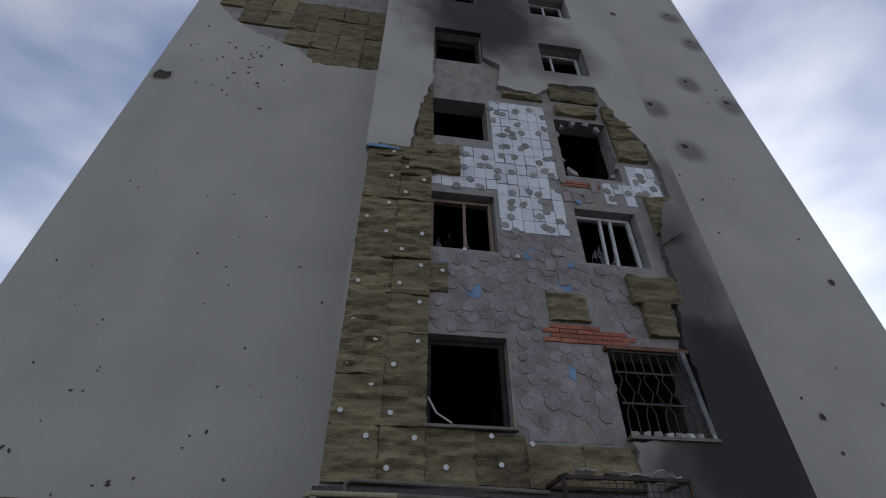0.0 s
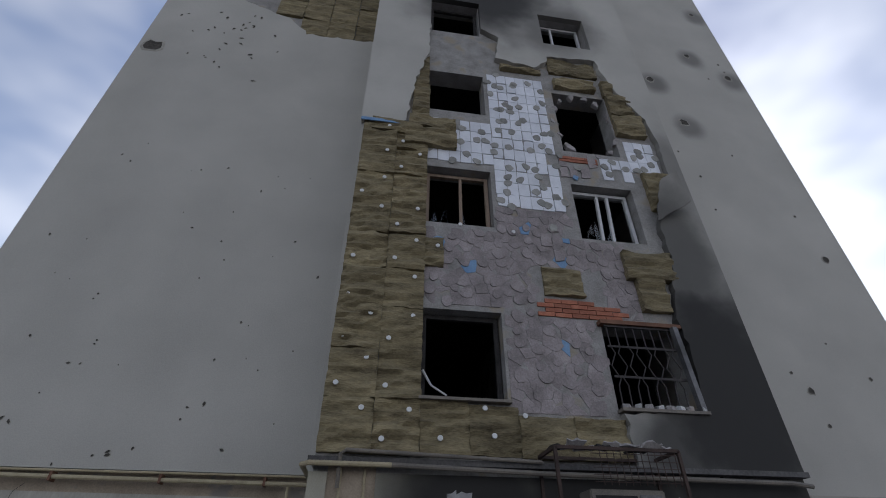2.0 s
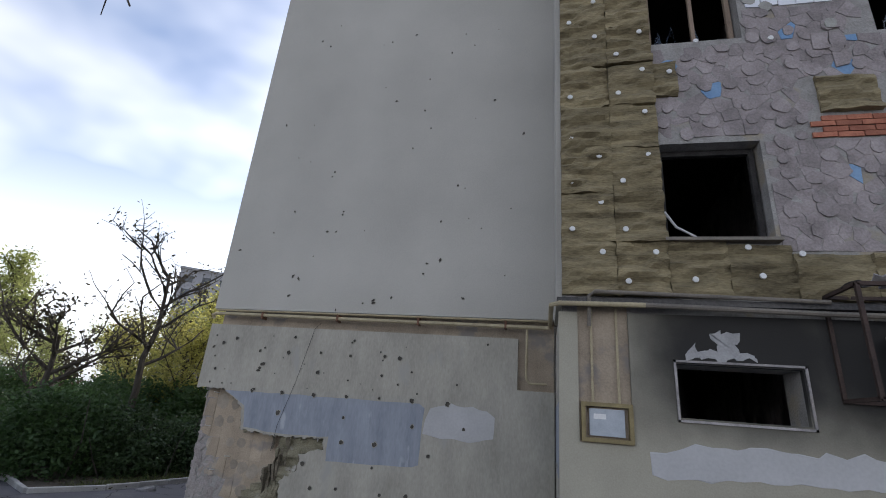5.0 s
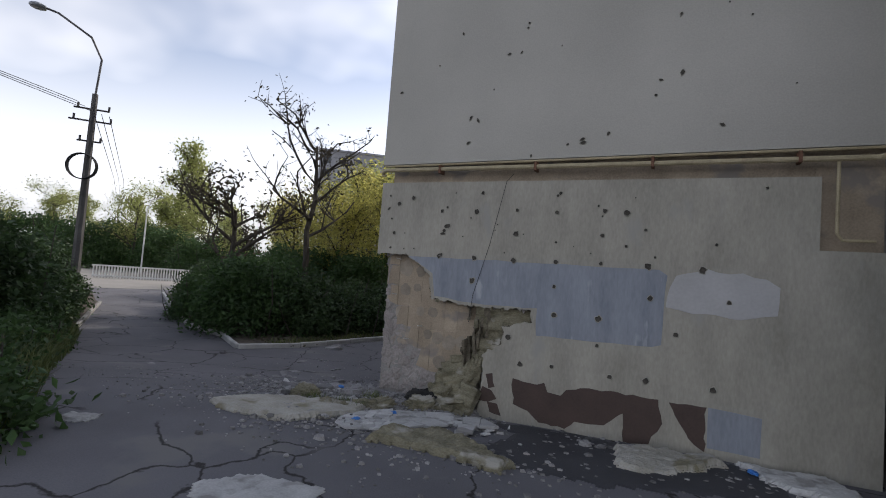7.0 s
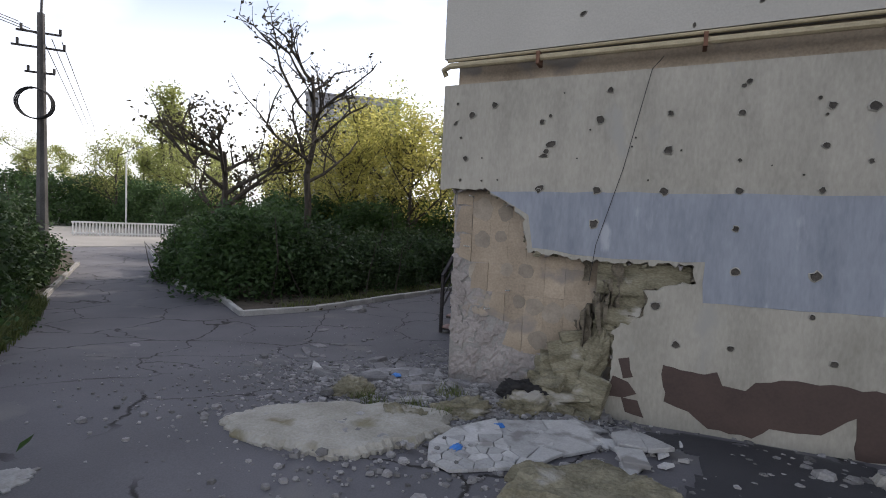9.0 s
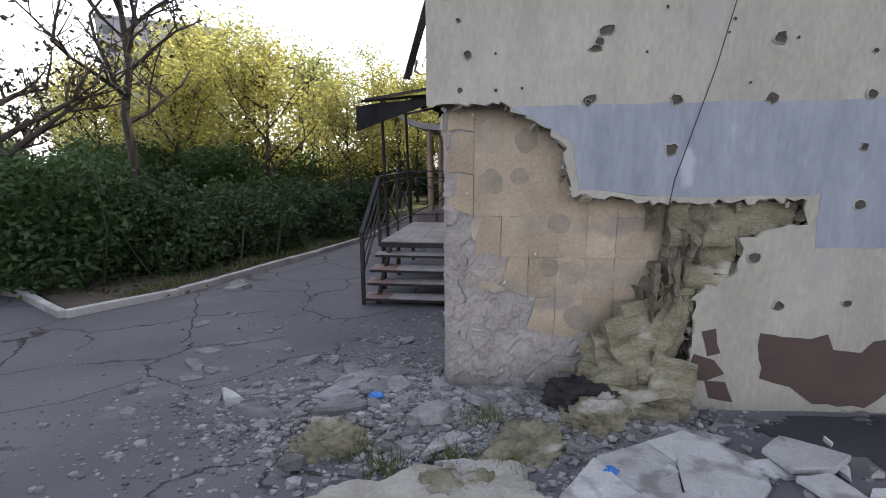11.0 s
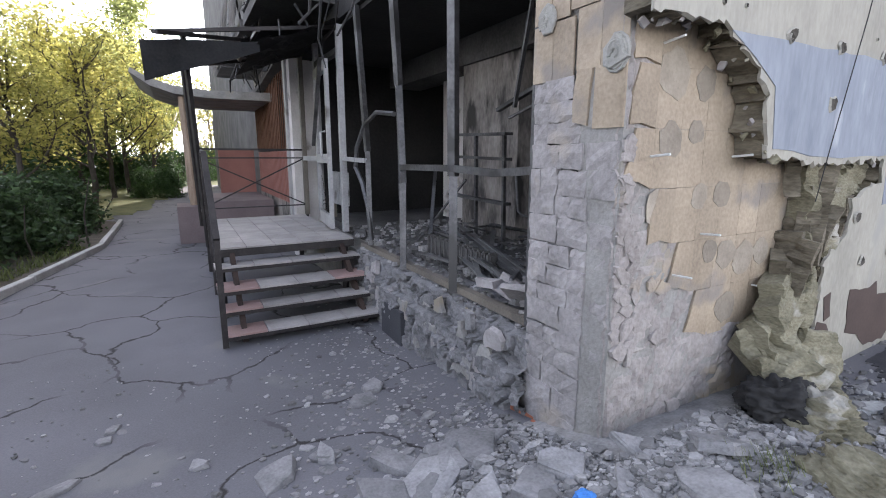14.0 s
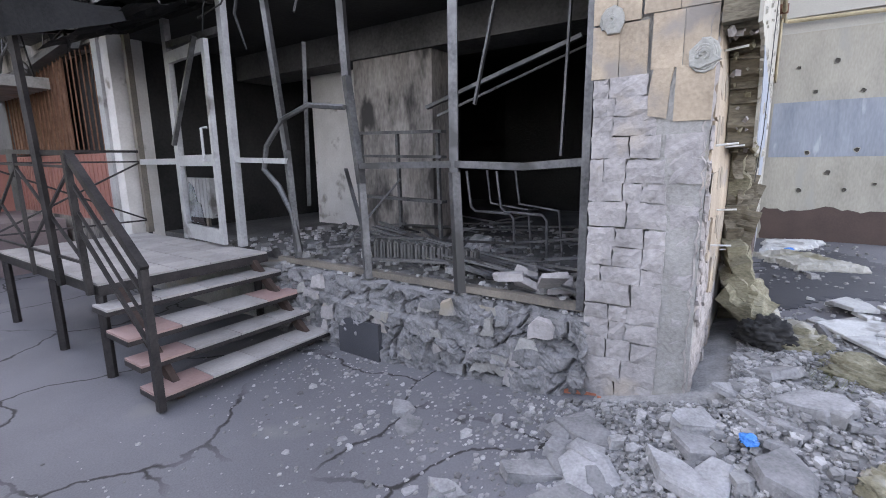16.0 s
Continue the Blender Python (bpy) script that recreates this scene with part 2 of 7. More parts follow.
M_DARKPIPE = surface("sooty_pipe_paint", (0.09, 0.08, 0.068), (0.22, 0.19, 0.15), scale=3, fine=60, rough=0.6, bump=0.1)
M_WOOD = surface("weathered_window_wood", (0.16, 0.11, 0.075), (0.34, 0.26, 0.19), scale=4, fine=50, rough=0.8, bump=0.3, stretch=(3, 3, 0.5))
M_WHITEWOOD = surface("flaking_white_window_frame", (0.44, 0.44, 0.43), (0.62, 0.62, 0.61), scale=6, fine=50, rough=0.7, bump=0.3)
M_CHARWOOD = surface("charred_wood", (0.010, 0.009, 0.008), (0.05, 0.045, 0.042), scale=8, fine=60, rough=0.9, bump=0.6)
M_SHEET = surface("blackened_sheet_metal", (0.012, 0.012, 0.013), (0.04, 0.038, 0.037), scale=3, fine=40, rough=0.7, bump=0.4, metal=0.3)
M_STEP = surface("step_floor_tile", (0.27, 0.25, 0.235), (0.44, 0.41, 0.385), scale=4, fine=60, rough=0.65, bump=0.15, vary=0.14)
M_STEPRED = surface("red_step_floor_tile", (0.28, 0.18, 0.16), (0.38, 0.26, 0.235), scale=4, fine=60, rough=0.65, bump=0.15, vary=0.10)
M_RED = surface("red_brown_panel_paint", (0.22, 0.095, 0.075), (0.33, 0.15, 0.12), scale=2, fine=40, rough=0.7, bump=0.1)
M_MAUVE = surface("dusty_mauve_render", (0.13, 0.10, 0.10), (0.21, 0.165, 0.16), scale=2, fine=40, rough=0.85, bump=0.2)
M_WHITEPLAS = surface("peeling_white_pilaster", (0.50, 0.47, 0.44), (0.68, 0.65, 0.62), scale=3, fine=40, rough=0.9, bump=0.3, blotch=((0.22, 0.19, 0.16), 2.6, 0.60))
M_SMOKED = surface("smoke_stained_plaster", (0.065, 0.058, 0.053), (0.40, 0.36, 0.325), scale=2.4, fine=22, rough=0.9, bump=0.6, stretch=(1.4, 1.4, 0.55), blotch=((0.055, 0.05, 0.046), 2.0, 0.54))
M_RUBBLE = surface("rubble_stone", (0.13, 0.127, 0.125), (0.31, 0.30, 0.297), scale=7, fine=60, rough=0.95, bump=0.6, vary=0.25)
M_GRAVEL = surface("crushed_rubble", (0.13, 0.125, 0.12), (0.33, 0.32, 0.31), scale=7, fine=60, rough=0.95, bump=0.4, vary=0.5, islands=True)
M_SHARD = surface("white_render_shard", (0.33, 0.325, 0.31), (0.54, 0.535, 0.52), scale=6, fine=60, rough=0.85, bump=0.3, vary=0.2, blotch=((0.26, 0.25, 0.235), 4.0, 0.54))
M_PATCH = surface("flaked_grey_plaster", (0.27, 0.265, 0.26), (0.42, 0.415, 0.41), scale=6, fine=50, rough=0.9, bump=0.3)
M_KERB = surface("whitewashed_kerb", (0.34, 0.33, 0.31), (0.56, 0.55, 0.52), scale=3, fine=40, rough=0.9, bump=0.5, vary=0.1)
M_SOIL = surface("dry_soil", (0.055, 0.045, 0.033), (0.12, 0.10, 0.075), scale=5, fine=50, rough=1.0, bump=0.8)
M_BARK = surface("dark_bark", (0.035, 0.028, 0.022), (0.10, 0.085, 0.07), scale=6, fine=50, rough=0.95, bump=0.8, stretch=(2, 2, 0.5))
M_LEAFDARK = surface("dark_hedge_leaf", (0.022, 0.045, 0.014), (0.065, 0.11, 0.036), scale=2, fine=20, rough=0.6, bump=0.0, vary=0.35, islands=True, through=0.3)
M_LEAFBUSH = surface("green_bush_leaf", (0.03, 0.065, 0.018), (0.075, 0.135, 0.038), scale=2, fine=20, rough=0.6, bump=0.0, vary=0.3, islands=True, through=0.35)
M_LEAFYELLOW = surface("autumn_yellow_leaf", (0.30, 0.30, 0.075), (0.56, 0.51, 0.17), scale=0.6, fine=20, rough=0.6, bump=0.0, vary=0.35, islands=True, through=0.75)
M_LEAFGREEN = surface("light_green_leaf", (0.21, 0.245, 0.075), (0.45, 0.46, 0.18), scale=0.6, fine=20, rough=0.6, bump=0.0, vary=0.35, islands=True, through=0.75)
M_LEAFDRY = surface("dry_dark_leaf", (0.05, 0.045, 0.03), (0.11, 0.09, 0.05), scale=1, fine=20, rough=0.8, bump=0.0, vary=0.3, islands=True, through=0.2)
M_GRASS = surface("grass_blade", (0.06, 0.09, 0.02), (0.17, 0.19, 0.06), scale=2, fine=20, rough=0.7, bump=0.0, vary=0.3, islands=True, through=0.3)
M_LAWN = surface("dry_lawn", (0.075, 0.085, 0.03), (0.17, 0.165, 0.07), scale=2.5, fine=40, rough=1.0, bump=0.8)
M_FARWALL = surface("grey_panel_block_wall", (0.26, 0.26, 0.27), (0.34, 0.34, 0.35), scale=0.5, fine=6, rough=0.9, bump=0.0)
M_PALEBRICK = surface("pale_orange_block_wall", (0.42, 0.30, 0.22), (0.52, 0.40, 0.31), scale=0.5, fine=6, rough=0.9, bump=0.0)
M_WINDARK = surface("dark_far_glazing", (0.03, 0.035, 0.04), (0.07, 0.08, 0.09), scale=0.7, fine=4, rough=0.15, bump=0.0)
M_WHITEPAINT = surface("white_fence_paint", (0.62, 0.61, 0.58), (0.76, 0.75, 0.72), scale=3, fine=30, rough=0.8, bump=0.1)
M_CARPAINT = surface("silver_white_car_paint", (0.60, 0.61, 0.62), (0.70, 0.71, 0.72), scale=0.5, fine=3, rough=0.25, bump=0.0, metal=0.2)
M_RUBBER = surface("black_rubber", (0.015, 0.015, 0.015), (0.03, 0.03, 0.03), scale=9, fine=60, rough=0.8, bump=0.1)
M_BLUERAG = surface("bright_blue_plastic", (0.03, 0.16, 0.50), (0.08, 0.28, 0.68), scale=9, fine=60, rough=0.5, bump=0.3)
M_METER = surface("grey_meter_plastic", (0.30, 0.33, 0.36), (0.42, 0.45, 0.48), scale=9, fine=60, rough=0.4, bump=0.0)
M_OCHRE = surface("ochre_meter_frame", (0.16, 0.12, 0.05), (0.26, 0.21, 0.09), scale=9, fine=60, rough=0.6, bump=0.1)
M_DAB = surface("old_adhesive_stain", (0.24, 0.205, 0.16), (0.36, 0.31, 0.245), scale=9.0, fine=60, rough=0.95, bump=0.5, vary=0.2)
M_DUSTSHEET = surface("dusty_fallen_sheet", (0.27, 0.255, 0.205), (0.46, 0.44, 0.39), scale=4.0, fine=50, rough=1.0, bump=0.9, blotch=((0.22, 0.20, 0.13), 2.4, 0.56))
M_DARKRUST = surface("burnt_rusty_steel", (0.035, 0.024, 0.020), (0.085, 0.056, 0.045), scale=6, fine=50, rough=0.8, bump=0.3, metal=0.3)
M_DUST = surface("dusty_road", (0.22, 0.205, 0.18), (0.32, 0.30, 0.27), scale=0.3, fine=8, rough=0.95, bump=0.1)
M_TAR = surface("fresh_asphalt_patch", (0.035, 0.035, 0.04), (0.06, 0.06, 0.066), scale=2, fine=90, rough=0.75, bump=0.3)
M_GLASS = bpy.data.materials.new("broken_window_glass")
M_GLASS.use_nodes = True
_g = M_GLASS.node_tree.nodes["Principled BSDF"]
_g.inputs["Transmission Weight"].default_value, _g.inputs["Roughness"].default_value, _g.inputs["IOR"].default_value = 1.0, 0.03, 1.45
_g.inputs["Base Color"].default_value = (0.86, 0.93, 0.98, 1)

# asphalt with cracks
M_ASPHALT = surface("worn_asphalt", (0.097, 0.094, 0.100), (0.16, 0.155, 0.164), scale=0.8, fine=90, rough=0.9, bump=0.35, blotch=((0.165, 0.16, 0.155), 1.1, 0.60))
_n, _l = M_ASPHALT.node_tree.nodes, M_ASPHALT.node_tree.links
_geo = _n.new("ShaderNodeNewGeometry")
_warp, _add, _vor = _n.new("ShaderNodeTexNoise"), _n.new("ShaderNodeMixRGB"), _n.new("ShaderNodeTexVoronoi")
_warp.inputs["Scale"].default_value, _warp.inputs["Detail"].default_value = 1.4, 6.0
_add.blend_type = "ADD"
_add.inputs["Fac"].default_value = 0.75
_vor.feature = "DISTANCE_TO_EDGE"
_vor.inputs["Scale"].default_value = 0.8
_l.new(_geo.outputs["Position"], _warp.inputs["Vector"])
_l.new(_geo.outputs["Position"], _add.inputs["Color1"])
_l.new(_warp.outputs["Color"], _add.inputs["Color2"])
_l.new(_add.outputs["Color"], _vor.inputs["Vector"])
_thin = _n.new("ShaderNodeMapRange")
_thin.inputs["From Min"].default_value, _thin.inputs["From Max"].default_value = 0.004, 0.016
_l.new(_vor.outputs["Distance"], _thin.inputs["Value"])
_cut = _n.new("ShaderNodeTexNoise")
_cut.inputs["Scale"].default_value = 0.7
_l.new(_geo.outputs["Position"], _cut.inputs["Vector"])
_cr = _n.new("ShaderNodeMapRange")
_cr.inputs["From Min"].default_value, _cr.inputs["From Max"].default_value = 0.40, 0.47
_l.new(_cut.outputs["Fac"], _cr.inputs["Value"])
_mx = _n.new("ShaderNodeMath")
_mx.operation = "MAXIMUM"
_l.new(_thin.outputs["Result"], _mx.inputs[0])
_inv = _n.new("ShaderNodeMath")
_inv.operation = "SUBTRACT"
_inv.inputs[0].default_value = 1.0
_l.new(_cr.outputs["Result"], _inv.inputs[1])
_l.new(_inv.outputs[0], _mx.inputs[1])
_old = _n["Principled BSDF"].inputs["Base Color"].links[0].from_socket
_cm = _n.new("ShaderNodeMixRGB")
_cm.inputs["Color1"].default_value = (0.022, 0.02, 0.018, 1)
_l.new(_mx.outputs[0], _cm.inputs["Fac"])
_l.new(_old, _cm.inputs["Color2"])
_l.new(_cm.outputs["Color"], _n["Principled BSDF"].inputs["Base Color"])

add_soot(M_PLASTER_BAY, [(7.9, -1.6, 14.8, 2.6, 9, 3.4, 0.93), (9.6, -1.6, 13.2, 1.6, 9, 1.6, 0.6), (10.9, -1.6, 4.5, 2.0, 9, 3.0, 0.96), (10.7, -1.6, 6.6, 1.3, 9, 2.4, 0.75), (11.3, -1.6, 8.6, 0.6, 9, 1.6, 0.5), (10.1, -1.6, 3.75, 1.3, 9, 0.75, 0.85)])
add_soot(M_PLASTER_BASE, [(7.35, -1.6, 2.95, 1.7, 9, 1.1, 0.98), (7.4, -1.6, 3.1, 1.7, 9, 1.0, 0.98), (8.9, -1.6, 3.1, 2.4, 9, 1.5, 0.98), (10.6, -1.6, 2.9, 2.6, 9, 1.7, 0.98)])

RIGHT_POCKS = [(12.33, 14.82), (13.23, 14.22), (13.71, 12.41), (14.85, 15.76), (15.9, 14.84), (15.68, 20.37), (15.9, 18.48), (15.72, 8.2), (13.4, 19.8), (13.84, 5.18)]
add_soot(M_PLASTER_RIGHT, [(x + 0.1, 0, z - 0.15, 0.55, 9, 0.6, 0.6) for x, z in RIGHT_POCKS[:7]], (0.06, 0.057, 0.053))


# ---- mesh helpers ----
def part(name, bm, material, parent=None, label=""):
    """Links a bmesh as one mesh object, under a thing or a part where one is given."""
    data = bpy.data.meshes.new(name)
    bmesh.ops.recalc_face_normals(bm, faces=bm.faces[:])
    bm.to_mesh(data)
    bm.free()
    data.materials.append(material)
    ob = new(name, data)
    ob.parent = parent
    return tagged(ob, label)


def piece(name, data, parent, m):
    ob = new(name, data)
    ob.parent = parent
    ob.matrix_basis = m
    return ob


def mesh_of(bm, name, material):
    data = bpy.data.meshes.new(name)
    bmesh.ops.recalc_face_normals(bm, faces=bm.faces[:])
    bm.to_mesh(data)
    bm.free()
    data.materials.append(material)
    return data


def thing(name, m, label, category, group="", kind=""):
    ob = new(name)
    ob.empty_display_size = 0.2
    ob.matrix_basis = m
    return tagged(ob, label, category, group, kind)


def box(bm, x0, x1, y0, y1, z0, z1):
    v = [bm.verts.new((x, y, z)) for z in (z0, z1) for y in (y0, y1) for x in (x0, x1)]
    for f in ((0, 2, 3, 1), (4, 5, 7, 6), (0, 1, 5, 4), (2, 6, 7, 3), (0, 4, 6, 2), (1, 3, 7, 5)):
        bm.faces.new([v[i] for i in f])
    return bm


def boxed(*a):
    return box(bmesh.new(), *a)


def tube(bm, points, r0, r1=None, sides=8):
    """A round bar along points, its radius going from r0 to r1."""
    r1 = r0 if r1 is None else r1
    pts = [Vector(p) for p in points]
    rings = []
    for i, p in enumerate(pts):
        d = (pts[min(i + 1, len(pts) - 1)] - pts[max(i - 1, 0)]).normalized()
        u = d.orthogonal().normalized() if i == 0 else (u - d * u.dot(d)).normalized()
        w = d.cross(u)
        r = r0 + (r1 - r0) * i / max(1, len(pts) - 1)
        rings.append([bm.verts.new(p + (u * math.cos(a) + w * math.sin(a)) * r) for a in (2 * math.pi * k / sides for k in range(sides))])
    for a, b in zip(rings, rings[1:]):
        for k in range(sides):
            bm.faces.new((a[k], a[(k + 1) % sides], b[(k + 1) % sides], b[k]))
    bm.faces.new(rings[0][::-1])
    bm.faces.new(rings[-1])
    return bm


def beam(bm, p, q, w, h):
    """A square bar from p to q."""
    p, q = Vector(p), Vector(q)
    d = (q - p).normalized()
    u = d.cross(Vector((0, 0, 1)))
    u = (Vector((1, 0, 0)) if u.length < 1e-3 else u).normalized()
    v = d.cross(u)
    ends = [[bm.verts.new(e + u * (a * w / 2) + v * (b * h / 2)) for a, b in ((-1, -1), (1, -1), (1, 1), (-1, 1))] for e in (p, q)]
    for k in range(4):
        bm.faces.new((ends[0][k], ends[0][(k + 1) % 4], ends[1][(k + 1) % 4], ends[1][k]))
    bm.faces.new(ends[0][::-1])
    bm.faces.new(ends[1])
    return bm


def ragged(bm, outline, y_front, y_back, step=0.12, jitter=0.03, rng=None, straight=()):
    """A slab in the x-z plane with a torn edge; sides whose index is in straight stay clean."""
    rng = rng or random.Random(3)
    pts = []
    for i, (a, b) in enumerate(zip(outline, outline[1:] + outline[:1])):
        n = max(1, int(math.dist(a, b) / step)) if i not in straight else 1
        for k in range(n):
            t = k / n
            j = 0 if (k == 0 and (i in straight or (i - 1) % len(outline) in straight)) else jitter
            pts.append((a[0] + (b[0] - a[0]) * t + rng.uniform(-j, j), a[1] + (b[1] - a[1]) * t + rng.uniform(-j, j)))
    front = [bm.verts.new((x, y_front, z)) for x, z in pts]
    back = [bm.verts.new((x + rng.uniform(-0.5, 0.5) * jitter, y_back, z + rng.uniform(-0.5, 0.5) * jitter)) for x, z in pts]
    for k in range(len(pts)):
        bm.faces.new((front[k], front[(k + 1) % len(pts)], back[(k + 1) % len(pts)], back[k]))
    f = [bm.faces.new(front[::-1]), bm.faces.new(back)]
    for g in f:
        g.normal_update()
    bmesh.ops.triangulate(bm, faces=f)
    return bm


def rubble_block(rng, sx, sy, sz, sides=7):
    """A broken slab: an angular uneven plate with a chipped, nearly flat top."""
    bm = bmesh.new()
    sides = max(4, sides - 2)
    a0 = [2 * math.pi * (k + rng.uniform(-0.42, 0.42)) / sides for k in range(sides)]
    rad = [rng.uniform(0.68, 1.2) for _ in range(sides)]
    tx, ty = rng.uniform(-0.25, 0.25), rng.uniform(-0.25, 0.25)
    low = [bm.verts.new((sx * r * math.cos(a), sy * r * math.sin(a), 0)) for a, r in zip(a0, rad)]
    mid, top = [], []
    for a, r in zip(a0, rad):
        h = sz * (1 + tx * math.cos(a) + ty * math.sin(a))
        o = rng.uniform(0.92, 1.04)
        mid.append(bm.verts.new((sx * r * o * math.cos(a), sy * r * o * math.sin(a), h * rng.uniform(0.62, 0.9))))
        i = rng.uniform(0.78, 0.97)
        top.append(bm.verts.new((sx * r * i * math.cos(a), sy * r * i * math.sin(a), h * rng.uniform(0.94, 1.06))))
    for r0, r1 in ((low, mid), (mid, top)):
        for k in range(sides):
            bm.faces.new((r0[k], r0[(k + 1) % sides], r1[(k + 1) % sides], r1[k]))
    bm.faces.new(low[::-1])
    c = bm.verts.new((sx * rng.uniform(-0.25, 0.25), sy * rng.uniform(-0.25, 0.25), sz * rng.uniform(0.98, 1.1)))
    for k in range(sides):
        bm.faces.new((top[k], top[(k + 1) % sides], c))
    return bm


def cells(outline, seeds, reach=1.0):
    """Cells into which an outline breaks round the seeds."""
    out = []
    for i, (sx, sy) in enumerate(seeds):
        poly = list(outline)
        for k, (ox, oy) in enumerate(seeds):
            if k == i or math.hypot(ox - sx, oy - sy) > reach or len(poly) < 3:
                continue
            mx, my, nx, ny = (sx + ox) / 2, (sy + oy) / 2, ox - sx, oy - sy
            side = [(x - mx) * nx + (y - my) * ny for x, y in poly]
            cut = []
            for a, (p, d) in enumerate(zip(poly, side)):
                q, e = poly[(a + 1) % len(poly)], side[(a + 1) % len(poly)]
                if d <= 0:
                    cut.append(p)
                if d * e < 0:
                    u = d / (d - e)
                    cut.append((p[0] + (q[0] - p[0]) * u, p[1] + (q[1] - p[1]) * u))
            poly = cut
        if len(poly) >= 3:
            out.append(poly)
    return out


def broken_plate(poly, thick, rng, gap=0.004, rough=0.006, step=0.07):
    """A flat plate with a rough broken outline, in x-y about its middle, and that middle."""
    cx, cy = sum(p[0] for p in poly) / len(poly), sum(p[1] for p in poly) / len(poly)
    pts = []
    for (ax, ay), (bx, by) in zip(poly, poly[1:] + poly[:1]):
        n = max(1, int(math.hypot(bx - ax, by - ay) / step))
        for k in range(n):
            x, y = ax + (bx - ax) * k / n - cx, ay + (by - ay) * k / n - cy
            r = max(1e-4, math.hypot(x, y))
            f = max(0.3, 1 - (gap + rng.uniform(0, rough)) / r)
            pts.append((x * f, y * f))
    bm = bmesh.new()
    low = [bm.verts.new((x, y, 0)) for x, y in pts]
    mid = [bm.verts.new((x, y, thick * 0.8)) for x, y in pts]
    top = [bm.verts.new((x * 0.97, y * 0.97, thick * rng.uniform(0.95, 1.1))) for x, y in pts]
    n = len(pts)
    for r0, r1 in ((low, mid), (mid, top)):
        for k in range(n):
            bm.faces.new((r0[k], r0[(k + 1) % n], r1[(k + 1) % n], r1[k]))
    c = bm.verts.new((0, 0, thick * 1.05))
    for k in range(n):
        bm.faces.new((top[k], top[(k + 1) % n], c))
    bm.faces.new(low[::-1])
    return bm, cx, cy


def jittered(rng, x0, x1, y0, y1, w, h, j=0.38):
    nx, ny = max(1, round((x1 - x0) / w)), max(1, round((y1 - y0) / h))
    return [(x0 + (i + 0.5 + rng.uniform(-j, j)) * (x1 - x0) / nx, y0 + (k + 0.5 + rng.uniform(-j, j)) * (y1 - y0) / ny) for i in range(nx) for k in range(ny)]


def from_arrays(name, verts, faces, material):
    data = bpy.data.meshes.new(name)
    data.from_pydata(verts, [], faces)
    data.materials.append(material)
    return data


def rise(x, y):
    """Height of the ground, which climbs from the yard to the strip along the end wall."""
    v = min(1.0, max(0.0, (0.352 + 0.041 * x - 0.137 * y) / 0.65))
    return 0.5 * v * v * (3 - 2 * v)


IDENT = Matrix.Identity(4)
SHOP = pose(0.129, 0.753, 0)  # the shop front: x into the building, y along the front


# ---- ground ----
def build_ground():
    xs = sorted(set([-900, -400, -200, -120, -80, -60, -45, -35, -28] + [x * 0.5 - 24 for x in range(0, 85)] + [22, 30, 45, 80, 200, 400, 900]))
    ys = sorted(set([-900, -400, -200, -100, -50, -30, -20] + [y * 0.5 - 14 for y in range(0, 85)] + [34, 45, 60, 90, 150, 300, 900]))
    verts = [(x, y, rise(x, y) + (0.012 * noise.noise((x * 0.9, y * 0.9, 0)) if abs(x) < 30 and abs(y) < 40 else 0)) for y in ys for x in xs]
    w = len(xs)
    faces = [(j * w + i, j * w + i + 1, (j + 1) * w + i + 1, (j + 1) * w + i) for j in range(len(ys) - 1) for i in range(w - 1)]
    data = from_arrays("ground", verts, faces, M_ASPHALT)
    data.polygons.foreach_set("use_smooth", [True] * len(data.polygons))
    tagged(new("ground", data), "cracked grey asphalt yard littered with rubble", "ground", kind="structure")


build_ground()
ROOF = 24.0
STOREY = 2.76

# ---- end wall, left half ----
wall_left = thing("wall_end_left", IDENT, "tall cream rendered end wall pitted by shrapnel", "wall", kind="structure")
bm = boxed(0.06, 5.56, 0.07, 0.42, 3.58, ROOF)
box(bm, 0.075, 5.56, 0.155, 0.42, 0.0, 3.58)
part("wall_core", bm, M_CONCRETE, wall_left, "rough grey mortar behind the stripped render")
bm = bmesh.new()
ragged(bm, [(-0.04, 3.58), (5.5, 3.58), (5.5, 14.16), (4.9, 14.1), (3.62, 14.08), (3.0, 14.75), (1.9, 15.2), (0.95, 15.95), (0.55, 16.5), (0.4, 17.6), (1.5, 18.4), (5.5, 18.6), (5.5, ROOF), (-0.04, ROOF)], -0.02, 0.07, 0.15, 0.04, random.Random(5), straight=(0, 1, 11, 12, 13))
part("upper_render", bm, M_PLASTER, wall_left)
LOW_EDGE = [(-0.02, 2.31), (0.15, 2.31), (0.46, 2.32), (0.84, 2.08), (0.9, 1.75), (1.48, 1.71), (2.26, 1.73), (2.28, 1.6), (1.92, 1.48), (1.93, 1.32), (1.67, 1.12), (1.71, 0.83), (1.64, 0.25), (5.5, 0.25), (5.5, 2.58), (5.0, 2.58), (5.0, 3.29), (-0.02, 3.32)]
bm = bmesh.new()
ragged(bm, LOW_EDGE, -0.03, -0.012, 0.035, 0.02, random.Random(6), straight=(12, 13, 14, 15, 16, 17))
part("lower_render", bm, M_PLASTER_LOW, wall_left, "cream lower render broken away at the corner")
bm = bmesh.new()
ragged(bm, [(x + (0.03 if k == 0 else 0), z + (0.03 if k < 7 else 0)) for k, (x, z) in enumerate(LOW_EDGE)], -0.0119, 0.139, 0.03, 0.035, random.Random(16), straight=(12, 13, 14, 15, 16, 17))
part("wool_core", bm, M_WOOL_SHADED, wall_left, "thick mineral wool behind the render")
